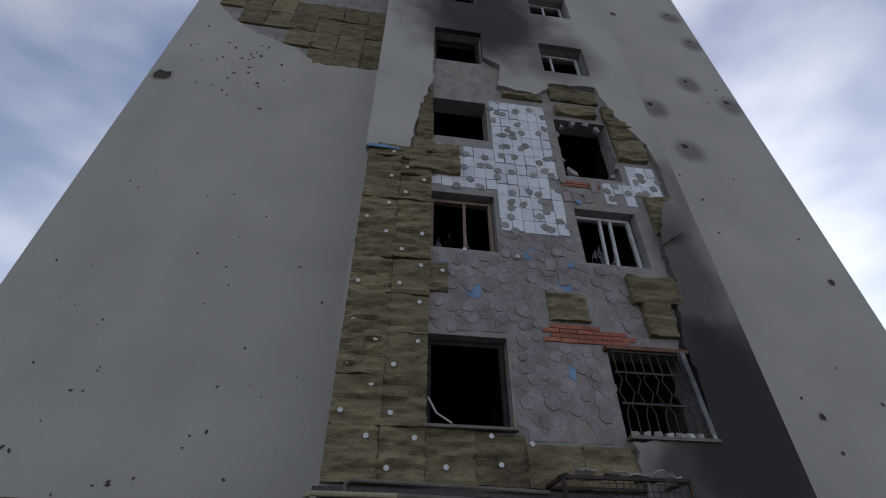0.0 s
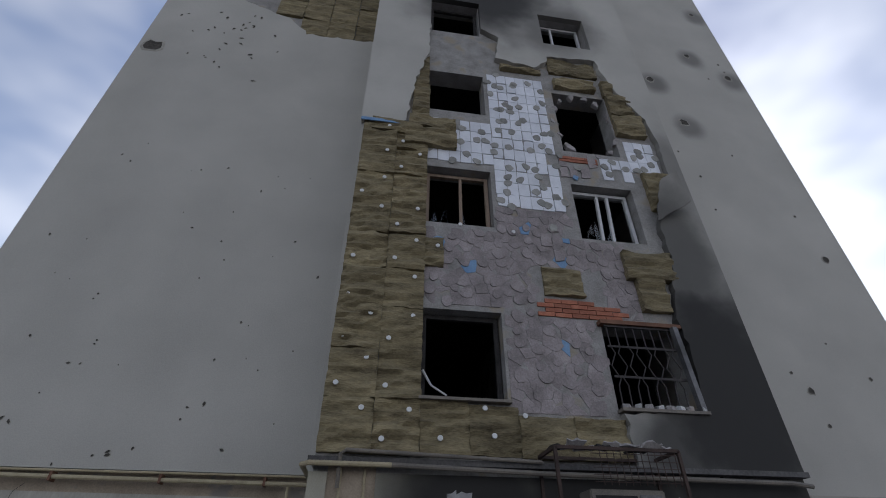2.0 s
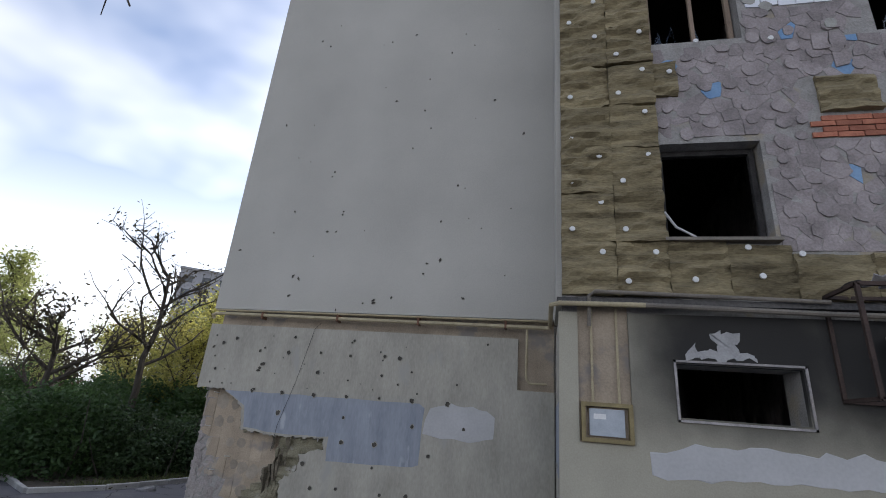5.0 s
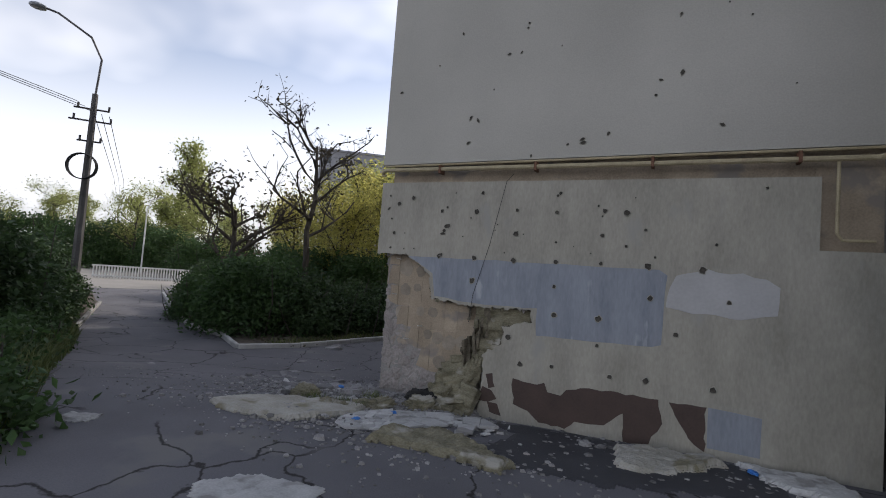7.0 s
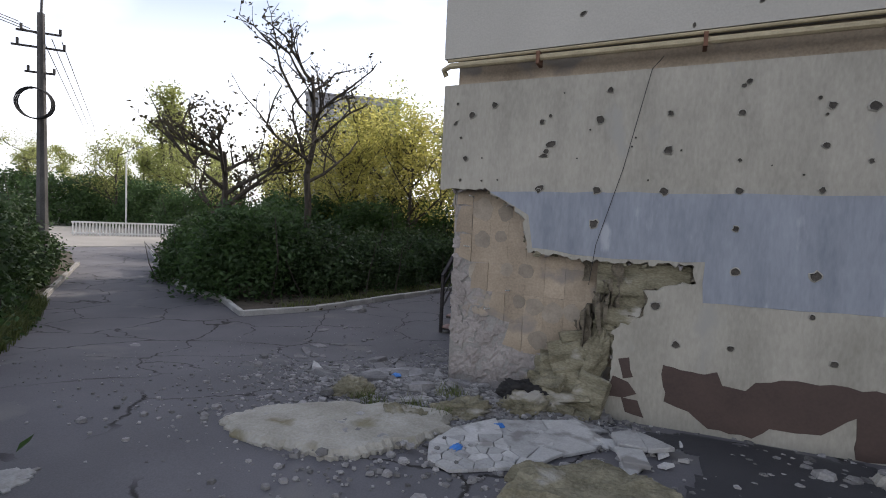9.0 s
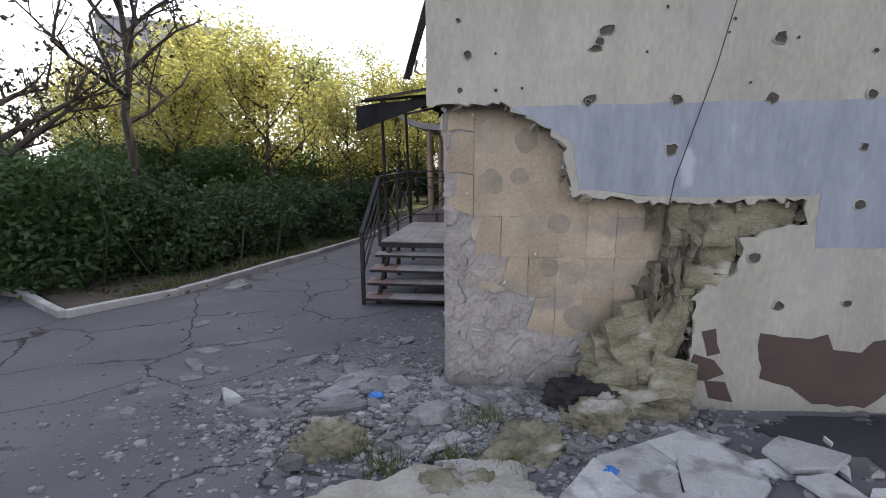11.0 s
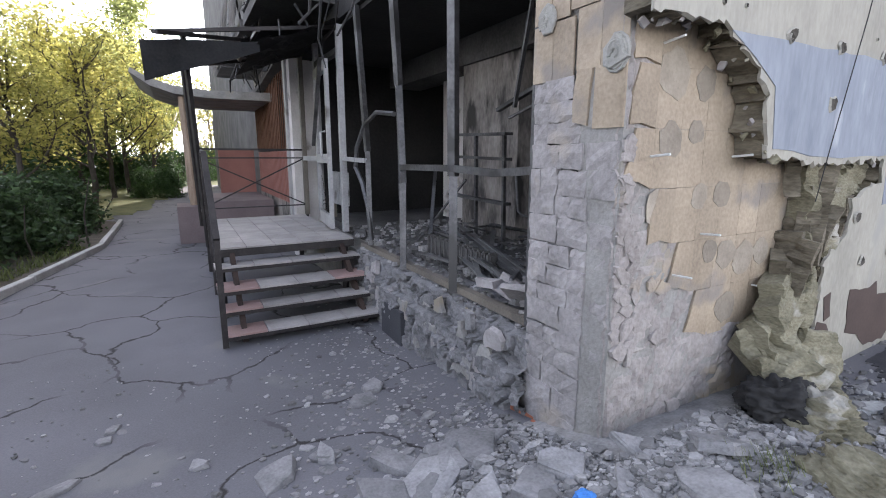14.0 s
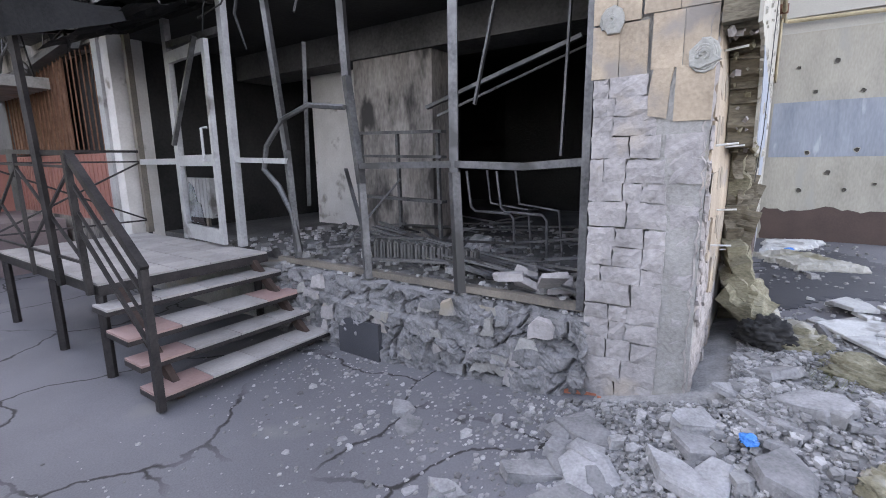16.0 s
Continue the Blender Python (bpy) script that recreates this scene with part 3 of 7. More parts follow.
bm = bmesh.new()
ragged(bm, [(0.5, 2.30), (3.64, 2.31), (3.71, 2.25), (3.68, 1.52), (3.6, 1.48), (2.34, 1.44), (2.33, 1.76), (1.5, 1.745), (0.95, 1.79), (0.89, 2.08)], -0.034, -0.0295, 0.15, 0.008, random.Random(7))
part("blue_band", bm, M_BLUE, wall_left, "faded blue-grey painted band")
bm = bmesh.new()
ragged(bm, [(3.73, 1.9), (3.78, 2.27), (4.1, 2.33), (4.5, 2.3), (4.72, 2.2), (4.7, 1.92), (4.3, 1.86)], -0.034, -0.0295, 0.1, 0.02, random.Random(8))
part("whitewash_patch", bm, M_WHITEWASH, wall_left)
for k, o in enumerate(([(2.08, 0.89), (2.3, 0.87), (2.48, 0.89), (2.53, 0.81), (2.66, 0.80), (2.74, 0.88), (2.97, 0.93), (3.3, 0.94), (3.68, 0.95), (3.74, 0.7), (3.6, 0.46), (3.36, 0.44), (3.345, 0.74), (3.17, 0.56), (2.85, 0.55), (2.75, 0.45), (2.45, 0.45), (2.3, 0.56), (2.12, 0.6)], [(3.8, 0.93), (4.13, 0.95), (4.12, 0.5), (3.98, 0.62), (3.86, 0.8)], [(1.73, 0.9), (1.84, 0.9), (1.86, 0.76), (1.78, 0.74)], [(1.70, 0.73), (1.82, 0.72), (1.90, 0.62), (1.80, 0.58), (1.68, 0.56)], [(1.78, 0.55), (1.92, 0.55), (1.98, 0.42), (1.82, 0.44)])):
    bm = bmesh.new()
    ragged(bm, o, -0.034, -0.0295, 0.07, 0.014, random.Random(20 + k))
    part("plinth_paint", bm, M_BROWN, wall_left, "peeling dark brown plinth paint")
bm = bmesh.new()
ragged(bm, [(4.15, 0.55), (4.6, 0.55), (4.6, 0.93), (4.15, 0.95)], -0.035, -0.0295, 0.2, 0.004, random.Random(9))
part("plinth_patch", bm, M_BLUE, wall_left)
bm = boxed(0.06, 5.5, 0.125, 0.152, 3.25, 3.6)
part("ledge_strip", bm, M_TILE, wall_left, "exposed beige tile strip behind the gas pipe")
bm = boxed(4.98, 5.5, 0.10, 0.124, 2.5, 3.4)
part("alcove_back", bm, M_TILE, wall_left)

# wool left in the torn gap of the lower render and high up in the torn patch
def wool_board(rng, w, h, depth=0.09, lump=0.035, nx=9, nz=9):
    """A torn fibrous board in x-z, front towards -y, layered like split wool."""
    bm = bmesh.new()
    o = rng.uniform(0, 50)
    grid = []
    for j in range(nz + 1):
        row = []
        for i in range(nx + 1):
            x, z = w * i / nx, h * j / nz
            edge = min(i, nx - i, j, nz - j) == 0
            tear = 1.3 * noise.noise((x * 2.0 + o, z * 7.0, o)) + 0.7 * noise.noise((x * 6 + o, z * 20.0, o + 3))
            tear = math.copysign(abs(tear) ** 0.6, tear)
            y = -depth * (0.9 if edge else 1) - lump * tear
            jx = 0.012 * noise.noise((x * 9, z * 9, o + 9)) if edge else 0
            row.append(bm.verts.new((x + jx, y, z + jx)))
        grid.append(row)
    for j in range(nz):
        for i in range(nx):
            bm.faces.new((grid[j][i], grid[j][i + 1], grid[j + 1][i + 1], grid[j + 1][i]))
    rim = [grid[0][i] for i in range(nx + 1)] + [grid[j][nx] for j in range(1, nz + 1)] + [grid[nz][i] for i in range(nx - 1, -1, -1)] + [grid[j][0] for j in range(nz - 1, 0, -1)]
    back = [bm.verts.new((v.co.x, 0, v.co.z)) for v in rim]
    for k in range(len(rim)):
        bm.faces.new((rim[k], back[k], back[(k + 1) % len(rim)], rim[(k + 1) % len(rim)]))
    bm.faces.new(back)
    return bm


rng = random.Random(11)
for x, z, w, h in ((1.52, 1.16, 0.4, 0.56), (1.9, 1.5, 0.36, 0.22), (1.5, 0.86, 0.2, 0.32)):
    ob = part("wool_board", wool_board(rng, w, h, 0.12, 0.04, 18, 22), M_WOOL_PALE, wall_left, "torn yellow-grey mineral wool")
    ob.matrix_basis = pose(x, 0.139, z)
for i in range(7):
    for j in range(3):
        x, z = 0.5 + i * 0.72, 14.05 + j * 0.85
        if z > 13.6 + 2.4 * max(0, (3.6 - x) / 3.0):
            ob = part("wool_board", wool_board(rng, 0.70, 0.83, 0.03 + rng.uniform(0, 0.05), 0.03, 7, 8), M_WOOL, wall_left)
            ob.matrix_basis = pose(x, 0.07, z)
for i in range(7):
    ob = part("wool_board", wool_board(rng, 0.70, 0.83, 0.03 + rng.uniform(0, 0.04), 0.03, 6, 6), M_WOOL, wall_left)
    ob.matrix_basis = pose(0.5 + i * 0.72, 0.07, 16.6)

# ---- end wall, right half ----
wall_right = thing("wall_end_right", IDENT, "cream rendered end wall with blackened shell pocks", "wall", kind="structure")
part("wall_core", boxed(11.46, 16.3, 0.07, 0.42, 0, ROOF), M_CONCRETE, wall_right)
part("upper_render", boxed(11.46, 16.34, -0.02, 0.07, 3.5, ROOF), M_PLASTER_RIGHT, wall_right)
part("lower_render", boxed(11.46, 16.3, -0.03, 0.06, 0.2, 3.5), M_PLASTER_LOW, wall_right)

# ---- projecting bay with its windows ----
bay = thing("wall_bay", IDENT, "projecting bay with render and insulation torn off", "wall", kind="structure")
COL_A, COL_B = (6.70, 7.82), (9.28, 10.40)
FRONT, BACK = -1.50, -1.14
openings = {0: [(6.69, 7.82, 2.33, 2.85), (9.35, 10.42, 2.30, 2.83)]}
for k in range(1, 8):
    z0 = 4.25 + STOREY * (k - 1)
    openings[k] = [(*COL_A, z0, z0 + 1.23), (*COL_B, z0 - (0.75 if k == 3 else 0.05), z0 + (1.0 if k == 3 else 1.16))]
bm = bmesh.new()
cuts = [o for k in openings for o in openings[k]]
for x0, x1 in ((5.56, 6.69), (7.82, 9.28), (10.42, 11.46)):
    box(bm, x0, x1, FRONT, BACK, 0, ROOF)
for col in (0, 1):
    x0, x1 = (6.69, 7.82) if col == 0 else (9.28, 10.42)
    z = 0.0
    for k in sorted(openings):
        o = openings[k][col]
        box(bm, x0, x1, FRONT, BACK, z, o[2])
        z = o[3]
    box(bm, x0, x1, FRONT, BACK, z, ROOF)
part("wall_core", bm, M_CONCRETE, bay, "bare grey mortar of the bay wall")
part("side_wall", boxed(5.56, 5.9, BACK, 0.42, 0, ROOF), M_PLASTER, bay)
part("side_wall", boxed(11.12, 11.46, BACK, 0.42, 0, ROOF), M_PLASTER, bay)
part("side_render", boxed(5.50, 5.559, -1.46, -0.03, 3.5, ROOF), M_PLASTER, bay)
part("side_render", boxed(5.52, 5.559, -1.5, -0.03, 0.2, 3.3), M_PLASTER_LOW, bay)
part("side_band", boxed(5.515, 5.519, -1.46, -0.06, 1.66, 2.4), M_BLUE, bay, "blue-grey painted band on the return")
ob = part("plinth_paint", ragged(bmesh.new(), [(0.06, 0.5), (1.48, 0.5), (1.48, 0.94), (1.1, 0.92), (0.8, 0.98), (0.4, 0.9), (0.06, 0.95)], -0.004, 0.0, 0.07, 0.025, random.Random(14), straight=(0, 1)), M_BROWN, bay, "peeling dark brown plinth paint")
ob.matrix_basis = pose(5.519, 0, 0, 0, 0, -90)
part("roof_slab", boxed(5.5, 11.5, -1.6, 0.4, ROOF, ROOF + 0.2), M_DARKCONC, bay)

bm = bmesh.new()
r = random.Random(31)
ragged(bm, [(5.5, 9.12), (6.29, 9.2), (6.42, 10.4), (6.66, 11.4), (6.69, 12.6), (6.69, ROOF), (5.5, ROOF)], -1.62, -1.5, 0.12, 0.03, r, straight=(4, 5, 6))
ragged(bm, [(7.83, 12.66), (8.24, 12.4), (8.11, 11.6), (8.93, 11.42), (9.28, 11.75), (9.28, ROOF), (7.83, ROOF)], -1.62, -1.5, 0.12, 0.03, r, straight=(4, 5, 6))
ragged(bm, [(10.41, 12.05), (10.57, 11.2), (10.8, 10.7), (11.14, 10.12), (11.25, 9.45), (11.17, 8.44), (10.66, 7.34), (10.68, 6.67), (10.44, 5.64), (10.5, 4.88), (10.44, 4.17), (9.31, 4.12), (9.31, 3.46), (11.5, 3.46), (11.5, ROOF), (10.41, ROOF)], -1.62, -1.5, 0.12, 0.03, r, straight=(12, 13, 14, 15))
for k in range(4, 8):
    for col, (x0, x1) in enumerate(((6.69, 7.83), (9.28, 10.41))):
        top = openings[k + 1][col][2] if k < 7 else ROOF
        box(bm, x0, x1, -1.62, -1.5, openings[k][col][3], top)
ragged(bm, [(9.28, 11.9), (10.41, 12.0), (10.41, 12.44), (9.28, 12.44)], -1.62, -1.5, 0.12, 0.03, r, straight=(1, 2, 3))
part("bay_render", bm, M_PLASTER_BAY, bay, "soot-stained cream render with a torn edge")
bm = bmesh.new()
for x0, x1, z0, z1 in ((6.24, 6.69, 0.2, 3.36), (5.52, 5.72, 0.2, 3.36), (5.72, 6.24, 0.2, 2.03), (7.82, 9.35, 0.2, 3.36), (10.42, 11.5, 0.2, 3.44), (6.69, 7.82, 0.2, 2.33), (6.69, 7.82, 2.85, 3.36), (9.35, 10.42, 0.2, 2.3), (9.35, 10.42, 2.83, 3.4)):
    box(bm, x0, x1, -1.56, -1.5, z0, z1)
part("base_render", bm, M_PLASTER_BASE, bay, "cream ground-floor render blackened by smoke")
bm = bmesh.new()
ragged(bm, [(6.38, 1.97), (6.8, 2.07), (8.3, 2.1), (8.9, 2.02), (8.4, 1.84), (7.2, 1.8), (6.4, 1.76)], -1.565, -1.5605, 0.12, 0.03, random.Random(12))
part("whitewash_patch", bm, M_WHITEWASH, bay, "pale whitewashed patch on the bay foot")
part("niche_back", boxed(5.72, 6.24, -1.515, -1.499, 2.03, 3.44), M_TILE, bay)
part("ledge", boxed(5.5, 11.52, -1.66, -1.5, 3.44, 3.5), M_DARKCONC, bay, "thin sooty ledge over the ground floor")

# floors and partition added inside the bay keep rooms dark; near-black colour deepens shade
inside = thing("bay_interior", IDENT, "burnt-out dark rooms behind the bay windows, walls blackened for shade", "room", kind="structure")
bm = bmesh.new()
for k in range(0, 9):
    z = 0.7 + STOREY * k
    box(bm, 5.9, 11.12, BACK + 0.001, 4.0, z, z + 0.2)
part("floor_slab", bm, M_CHAR_SHADE, inside)
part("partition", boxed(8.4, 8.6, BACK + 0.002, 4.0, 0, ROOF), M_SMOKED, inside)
part("rear_wall", boxed(5.6, 16.2, 4.0, 4.2, 0, ROOF), M_CHAR_SHADE, inside)
part("cross_wall", boxed(5.6, 5.9, 0.43, 4.0, 0, ROOF), M_CHAR_SHADE, inside)
part("cross_wall", boxed(11.12, 11.4, 0.43, 4.0, 0, ROOF), M_CHAR_SHADE, inside)

# ---- building body and street front ----
# unseen rear and roof, added; their length sets where sunlight passes the block
body = thing("building_body", IDENT, "unseen rear of the nine-storey panel block, sized for its shadow", "building", kind="structure")
part("east_wall", boxed(15.9, 16.3, 0.42, 30, 0, ROOF), M_PLASTER, body)
part("roof", boxed(-0.04, 16.34, -0.02, 30.3, ROOF, ROOF + 0.3), M_DARKCONC, body)
part("far_end_wall", boxed(0.2, 15.9, 29.7, 30, 0, ROOF), M_PLASTER, body)
front = thing("wall_street_front", SHOP, "burnt street front above the shop windows", "wall", kind="structure")
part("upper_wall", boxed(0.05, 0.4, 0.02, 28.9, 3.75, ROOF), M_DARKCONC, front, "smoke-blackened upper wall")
part("lintel", boxed(0.0, 0.42, -0.1, 6.2, 3.35, 3.75), M_CHAR_SHADE, front, "charred concrete lintel")
part("ceiling_slab", boxed(0.05, 7.0, 0.0, 6.2, 3.3, 3.348), M_CHAR_SHADE, front)
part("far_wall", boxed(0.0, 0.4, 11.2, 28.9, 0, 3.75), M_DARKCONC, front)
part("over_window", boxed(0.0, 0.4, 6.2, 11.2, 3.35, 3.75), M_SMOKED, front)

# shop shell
# interior walls take the near-black char tone to stand in for missing light
shop = thing("shop_shell", SHOP, "gutted shop interior with sooty walls blackened for shade", "room", kind="structure")
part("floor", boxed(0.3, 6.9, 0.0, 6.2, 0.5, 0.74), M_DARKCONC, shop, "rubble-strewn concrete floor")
part("rear_wall", boxed(6.9, 7.1, -0.4, 6.4, 0, 3.35), M_CHAR_SHADE, shop)
part("side_wall", boxed(0.3, 6.9, 6.2, 6.4, 0, 3.35), M_CHAR_SHADE, shop)
part("side_wall", boxed(0.6, 6.9, -0.3, 0.0, 0, 3.35), M_CHAR_SHADE, shop)
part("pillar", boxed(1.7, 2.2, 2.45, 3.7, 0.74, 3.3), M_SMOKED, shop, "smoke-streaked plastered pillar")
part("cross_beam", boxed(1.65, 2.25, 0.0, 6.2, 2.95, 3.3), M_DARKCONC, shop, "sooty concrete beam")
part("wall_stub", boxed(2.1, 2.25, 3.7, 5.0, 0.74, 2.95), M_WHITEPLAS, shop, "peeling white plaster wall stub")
part("inner_wall", boxed(3.6, 3.8, 3.4, 6.2, 0.74, 3.3), M_CHAR_SHADE, shop)

# low wall under the shop windows
low = thing("wall_shop_plinth", SHOP, "crumbling concrete plinth under the shop windows", "wall", kind="structure")
bm = bmesh.new()
nx, nz = 250, 50
rows = []
for j in range(nz + 1):
    row = []
    for i in range(nx + 1):
        s = -0.02 + 3.2 * i / nx
        z = -0.1 + 0.78 * j / nz
        dist, cen = noise.voronoi((s * 2.6 + 0.25 * noise.noise((s * 5, z * 5, 1)), z * 3.4 + 0.25 * noise.noise((s * 5, z * 5, 4)), 0.4))
        d = 0.055 * noise.noise(cen[0] * 3.1) + (0.05 if dist[1] - dist[0] < 0.035 else 0) + 0.03 * noise.noise((s * 9, z * 9, 5)) + 0.02 * noise.noise((s * 25, z * 25, 5)) + 0.012 * noise.noise((s * 60, z * 60, 5)) + (0.06 if z > 0.46 + 0.08 * noise.noise((s * 3, 0, 9)) else 0) + (0.05 if noise.noise((s * 2.2, z * 3.5, 11)) > 0.34 else 0)
        row.append(bm.verts.new((-0.02 - (0.10 - d) if j < nz else 0.02 + 0.03 * noise.noise((s * 8, 0, 1)), s, z + (0.03 * noise.noise((s * 6, 3, 1)) if j >= nz - 1 else 0))))
    rows.append(row)
for j in range(nz):
    for i in range(nx):
        bm.faces.new((rows[j][i], rows[j][i + 1], rows[j + 1][i + 1], rows[j + 1][i]))
inner = [bm.verts.new((0.32, v.co.y, v.co.z + 0.02)) for v in rows[nz]]
for i in range(nx):
    bm.faces.new((rows[nz][i], rows[nz][i + 1], inner[i + 1], inner[i]))
part("plinth_face", bm, M_RUBBLE, low)
part("plinth_base", boxed(0.0, 0.32, -0.02, 6.2, -0.1, 0.62), M_CONCRETE, low)
part("dark_panel", boxed(-0.15, -0.06, 1.72, 2.2, -0.02, 0.33), M_TAR, low, "dark painted plinth remnant")

# corner pier
pier = thing("wall_corner_pier", IDENT, "stripped corner pier of small grey blocks", "wall", kind="structure")
part("pier_core", boxed(0.105, 0.55, 0.19, 0.76, -0.1, 3.75), M_CONCRETE, pier)


# ---- trees and hedges ----
def grow(rng, height, spread, limbs, twigs, trunk_r, bare_to=0.3, lean=0.05):
    """Branch segments of a tree and the points at which leaves may sit."""
    segs, tips = [], []

    def limb(p, d, length, r, level):
        n = 4 if level < 2 else 3
        pts = [p]
        for k in range(n):
            d = (d + Vector((rng.uniform(-1, 1), rng.uniform(-1, 1), rng.uniform(-0.4, 0.8))) * 0.22).normalized()
            pts.append(pts[-1] + d * (length / n))
        segs.append((pts, r, r * 0.45))
        if level >= 2:
            tips.extend(pts[1:])
        if level < 3:
            for _ in range(limbs if level == 1 else twigs):
                q = pts[rng.randint(1, n)]
                side = Vector((rng.uniform(-1, 1), rng.uniform(-1, 1), rng.uniform(0.0, 0.9))).normalized()
                limb(q, (d * 0.5 + side).normalized(), length * rng.uniform(0.4, 0.62), r * 0.5, level + 1)

    trunk = [Vector((0, 0, -0.2))]
    for k in range(6):
        trunk.append(Vector((rng.uniform(-1, 1) * lean * height * 0.3, rng.uniform(-1, 1) * lean * height * 0.3, height * 0.8 * (k + 1) / 6)))
    segs.append((trunk, trunk_r, trunk_r * 0.35))
    for k in range(limbs * 2 + 2):
        t = bare_to + (1 - bare_to) * (k + rng.random()) / (limbs * 2 + 2)
        i = min(5, int(t * 6))
        p = trunk[i].lerp(trunk[i + 1], t * 6 - i)
        a = rng.uniform(0, 6.28)
        limb(p, Vector((math.cos(a), math.sin(a), rng.uniform(0.35, 1.0))).normalized(), spread * rng.uniform(0.6, 1.05) * (1.15 - 0.5 * t), trunk_r * 0.42, 1)
    return segs, tips


def wood_mesh(segs, name):
    verts, faces = [], []
    for pts, r0, r1 in segs:
        sides = 6 if r0 > 0.03 else 4
        base = len(verts)
        for i, p in enumerate(pts):
            d = (pts[min(i + 1, len(pts) - 1)] - pts[max(i - 1, 0)]).normalized()
            u = d.orthogonal().normalized()
            w = d.cross(u)
            r = r0 + (r1 - r0) * i / (len(pts) - 1)
            verts += [tuple(p + (u * math.cos(6.2832 * k / sides) + w * math.sin(6.2832 * k / sides)) * r) for k in range(sides)]
        for i in range(len(pts) - 1):
            for k in range(sides):
                a, b = base + i * sides, base + (i + 1) * sides
                faces.append((a + k, a + (k + 1) % sides, b + (k + 1) % sides, b + k))
    return from_arrays(name, verts, faces, M_BARK)


def leaf_mesh(points, rng, per, size, scatter, material, name="crown"):
    """Many small bent leaves round the points."""
    verts, faces = [], []
    for p in points:
        for _ in range(per):
            c = Vector(p) + Vector((rng.gauss(0, 1), rng.gauss(0, 1), rng.gauss(0, 0.8))) * scatter
            u = Vector((rng.gauss(0, 1), rng.gauss(0, 1), rng.gauss(0, 0.7))).normalized()
            w = u.orthogonal().normalized()
            w = (w * math.cos(rng.uniform(0, 6.28)) + u.cross(w) * rng.uniform(-1, 1)).normalized()
            s = size * rng.uniform(0.6, 1.4)
            k = len(verts)
            verts += [tuple(c - u * s), tuple(c + w * s * 0.5), tuple(c + u * s), tuple(c - w * s * 0.5 + u.cross(w) * s * 0.2)]
            faces.append((k, k + 1, k + 2, k + 3))
    return from_arrays(name, verts, faces, material)


def tree(seed, height, spread, limbs, twigs, trunk_r, leaf, per, size, scatter, label, bare_to=0.3, lean=0.05):
    rng = random.Random(seed)
    segs, tips = grow(rng, height, spread, limbs, twigs, trunk_r, bare_to, lean)
    ob = thing("tree", IDENT, label, "tree")
    t = new("trunk", wood_mesh(segs, "trunk"))
    t.parent = ob
    if per:
        c = new("crown", leaf_mesh(tips, rng, per, size, scatter, leaf))
        c.parent = ob
    return ob


def plant(ob, x, y, turn=0.0, size=1.0, first=False, label=""):
    m = pose(x, y, rise(x, y) - 0.05, 0, 0, turn) @ Matrix.Diagonal((size, size, size, 1))
    if first:
        ob.matrix_basis = m
        return ob
    o = copy_thing(ob, m)
    o.matrix_basis = m
    return tagged(o, label)


bare_tree = plant(tree(4, 8.6, 3.4, 4, 4, 0.16, M_LEAFDRY, 1, 0.075, 0.16, "nearly bare dark tree with a few dry leaves", 0.45), -9.6, 8.9, 40, 1.0, True)
snag = plant(tree(9, 5.6, 3.0, 4, 4, 0.18, M_LEAFDRY, 2, 0.085, 0.2, "broken dark tree with drooping split branches", 0.4, 0.02), -9.3, 5.1, 10, 0.82, True)
yellow = plant(tree(15, 6.6, 2.6, 4, 4, 0.11, M_LEAFYELLOW, 8, 0.08, 0.42, "small autumn tree with yellow-green leaves", 0.22), -8.2, 13.6, 0, 1.0, True)
green = plant(tree(21, 8.5, 3.0, 4, 4, 0.14, M_LEAFGREEN, 8, 0.085, 0.46, "leafy light green tree turning yellow", 0.25), -9.5, 19.5, 0, 1.0, True)
for x, y, t, s in ((-4.4, 18.4, 70, 0.95), (-10.8, 12.5, 140, 0.9), (-13.0, 16.5, 200, 1.15), (-3.9, 25.4, 300, 1.0), (-3.6, 31.6, 20, 1.0), (-12.0, 27.0, 120, 1.3), (-5.1, 13.4, 33, 0.7), (-10.2, 16.0, 99, 1.1), (-15.0, 13.5, 50, 0.9), (-6.0, 21.5, 180, 0.9), (-6.0, 28.5, 250, 1.2)):
    plant(yellow, x, y, t, s)
for x, y, t, s in ((-3.6, 37.0, 60, 0.85), (-5.1, 34.0, 150, 1.1), (-16.0, 22.0, 240, 1.2), (-3.9, 43.0, 20, 1.2), (-11.0, 38.0, 100, 1.4), (-30.0, 21.0, 30, 0.8), (-36.0, 24.0, 130, 0.9), (-44.0, 22.0, 200, 1.0), (-40.0, 36.0, 10, 1.1), (-52.0, 30.0, 60, 1.2), (-33.0, 30.0, 80, 0.8), (-26.0, 27.0, 40, 0.8), (-20.0, 19.0, 300, 0.85), (-60.0, 22.0, 30, 1.1), (-54.0, 14.0, 110, 0.9), (-14.0, 33.0, 15, 1.2), (-4.2, 22.5, 80, 0.7), (-18.0, 28.0, 75, 1.1), (-7.0, 36.0, 45, 1.2)):
    plant(green, x, y, t, s)
poplar = plant(tree(33, 17.0, 3.0, 4, 3, 0.28, M_LEAFGREEN, 14, 0.16, 0.55, "tall narrow poplar in the distance", 0.12), -46.0, 28.5, 0, 0.95, True)
plant(poplar, -49.0, 29.5, 90, 0.85)
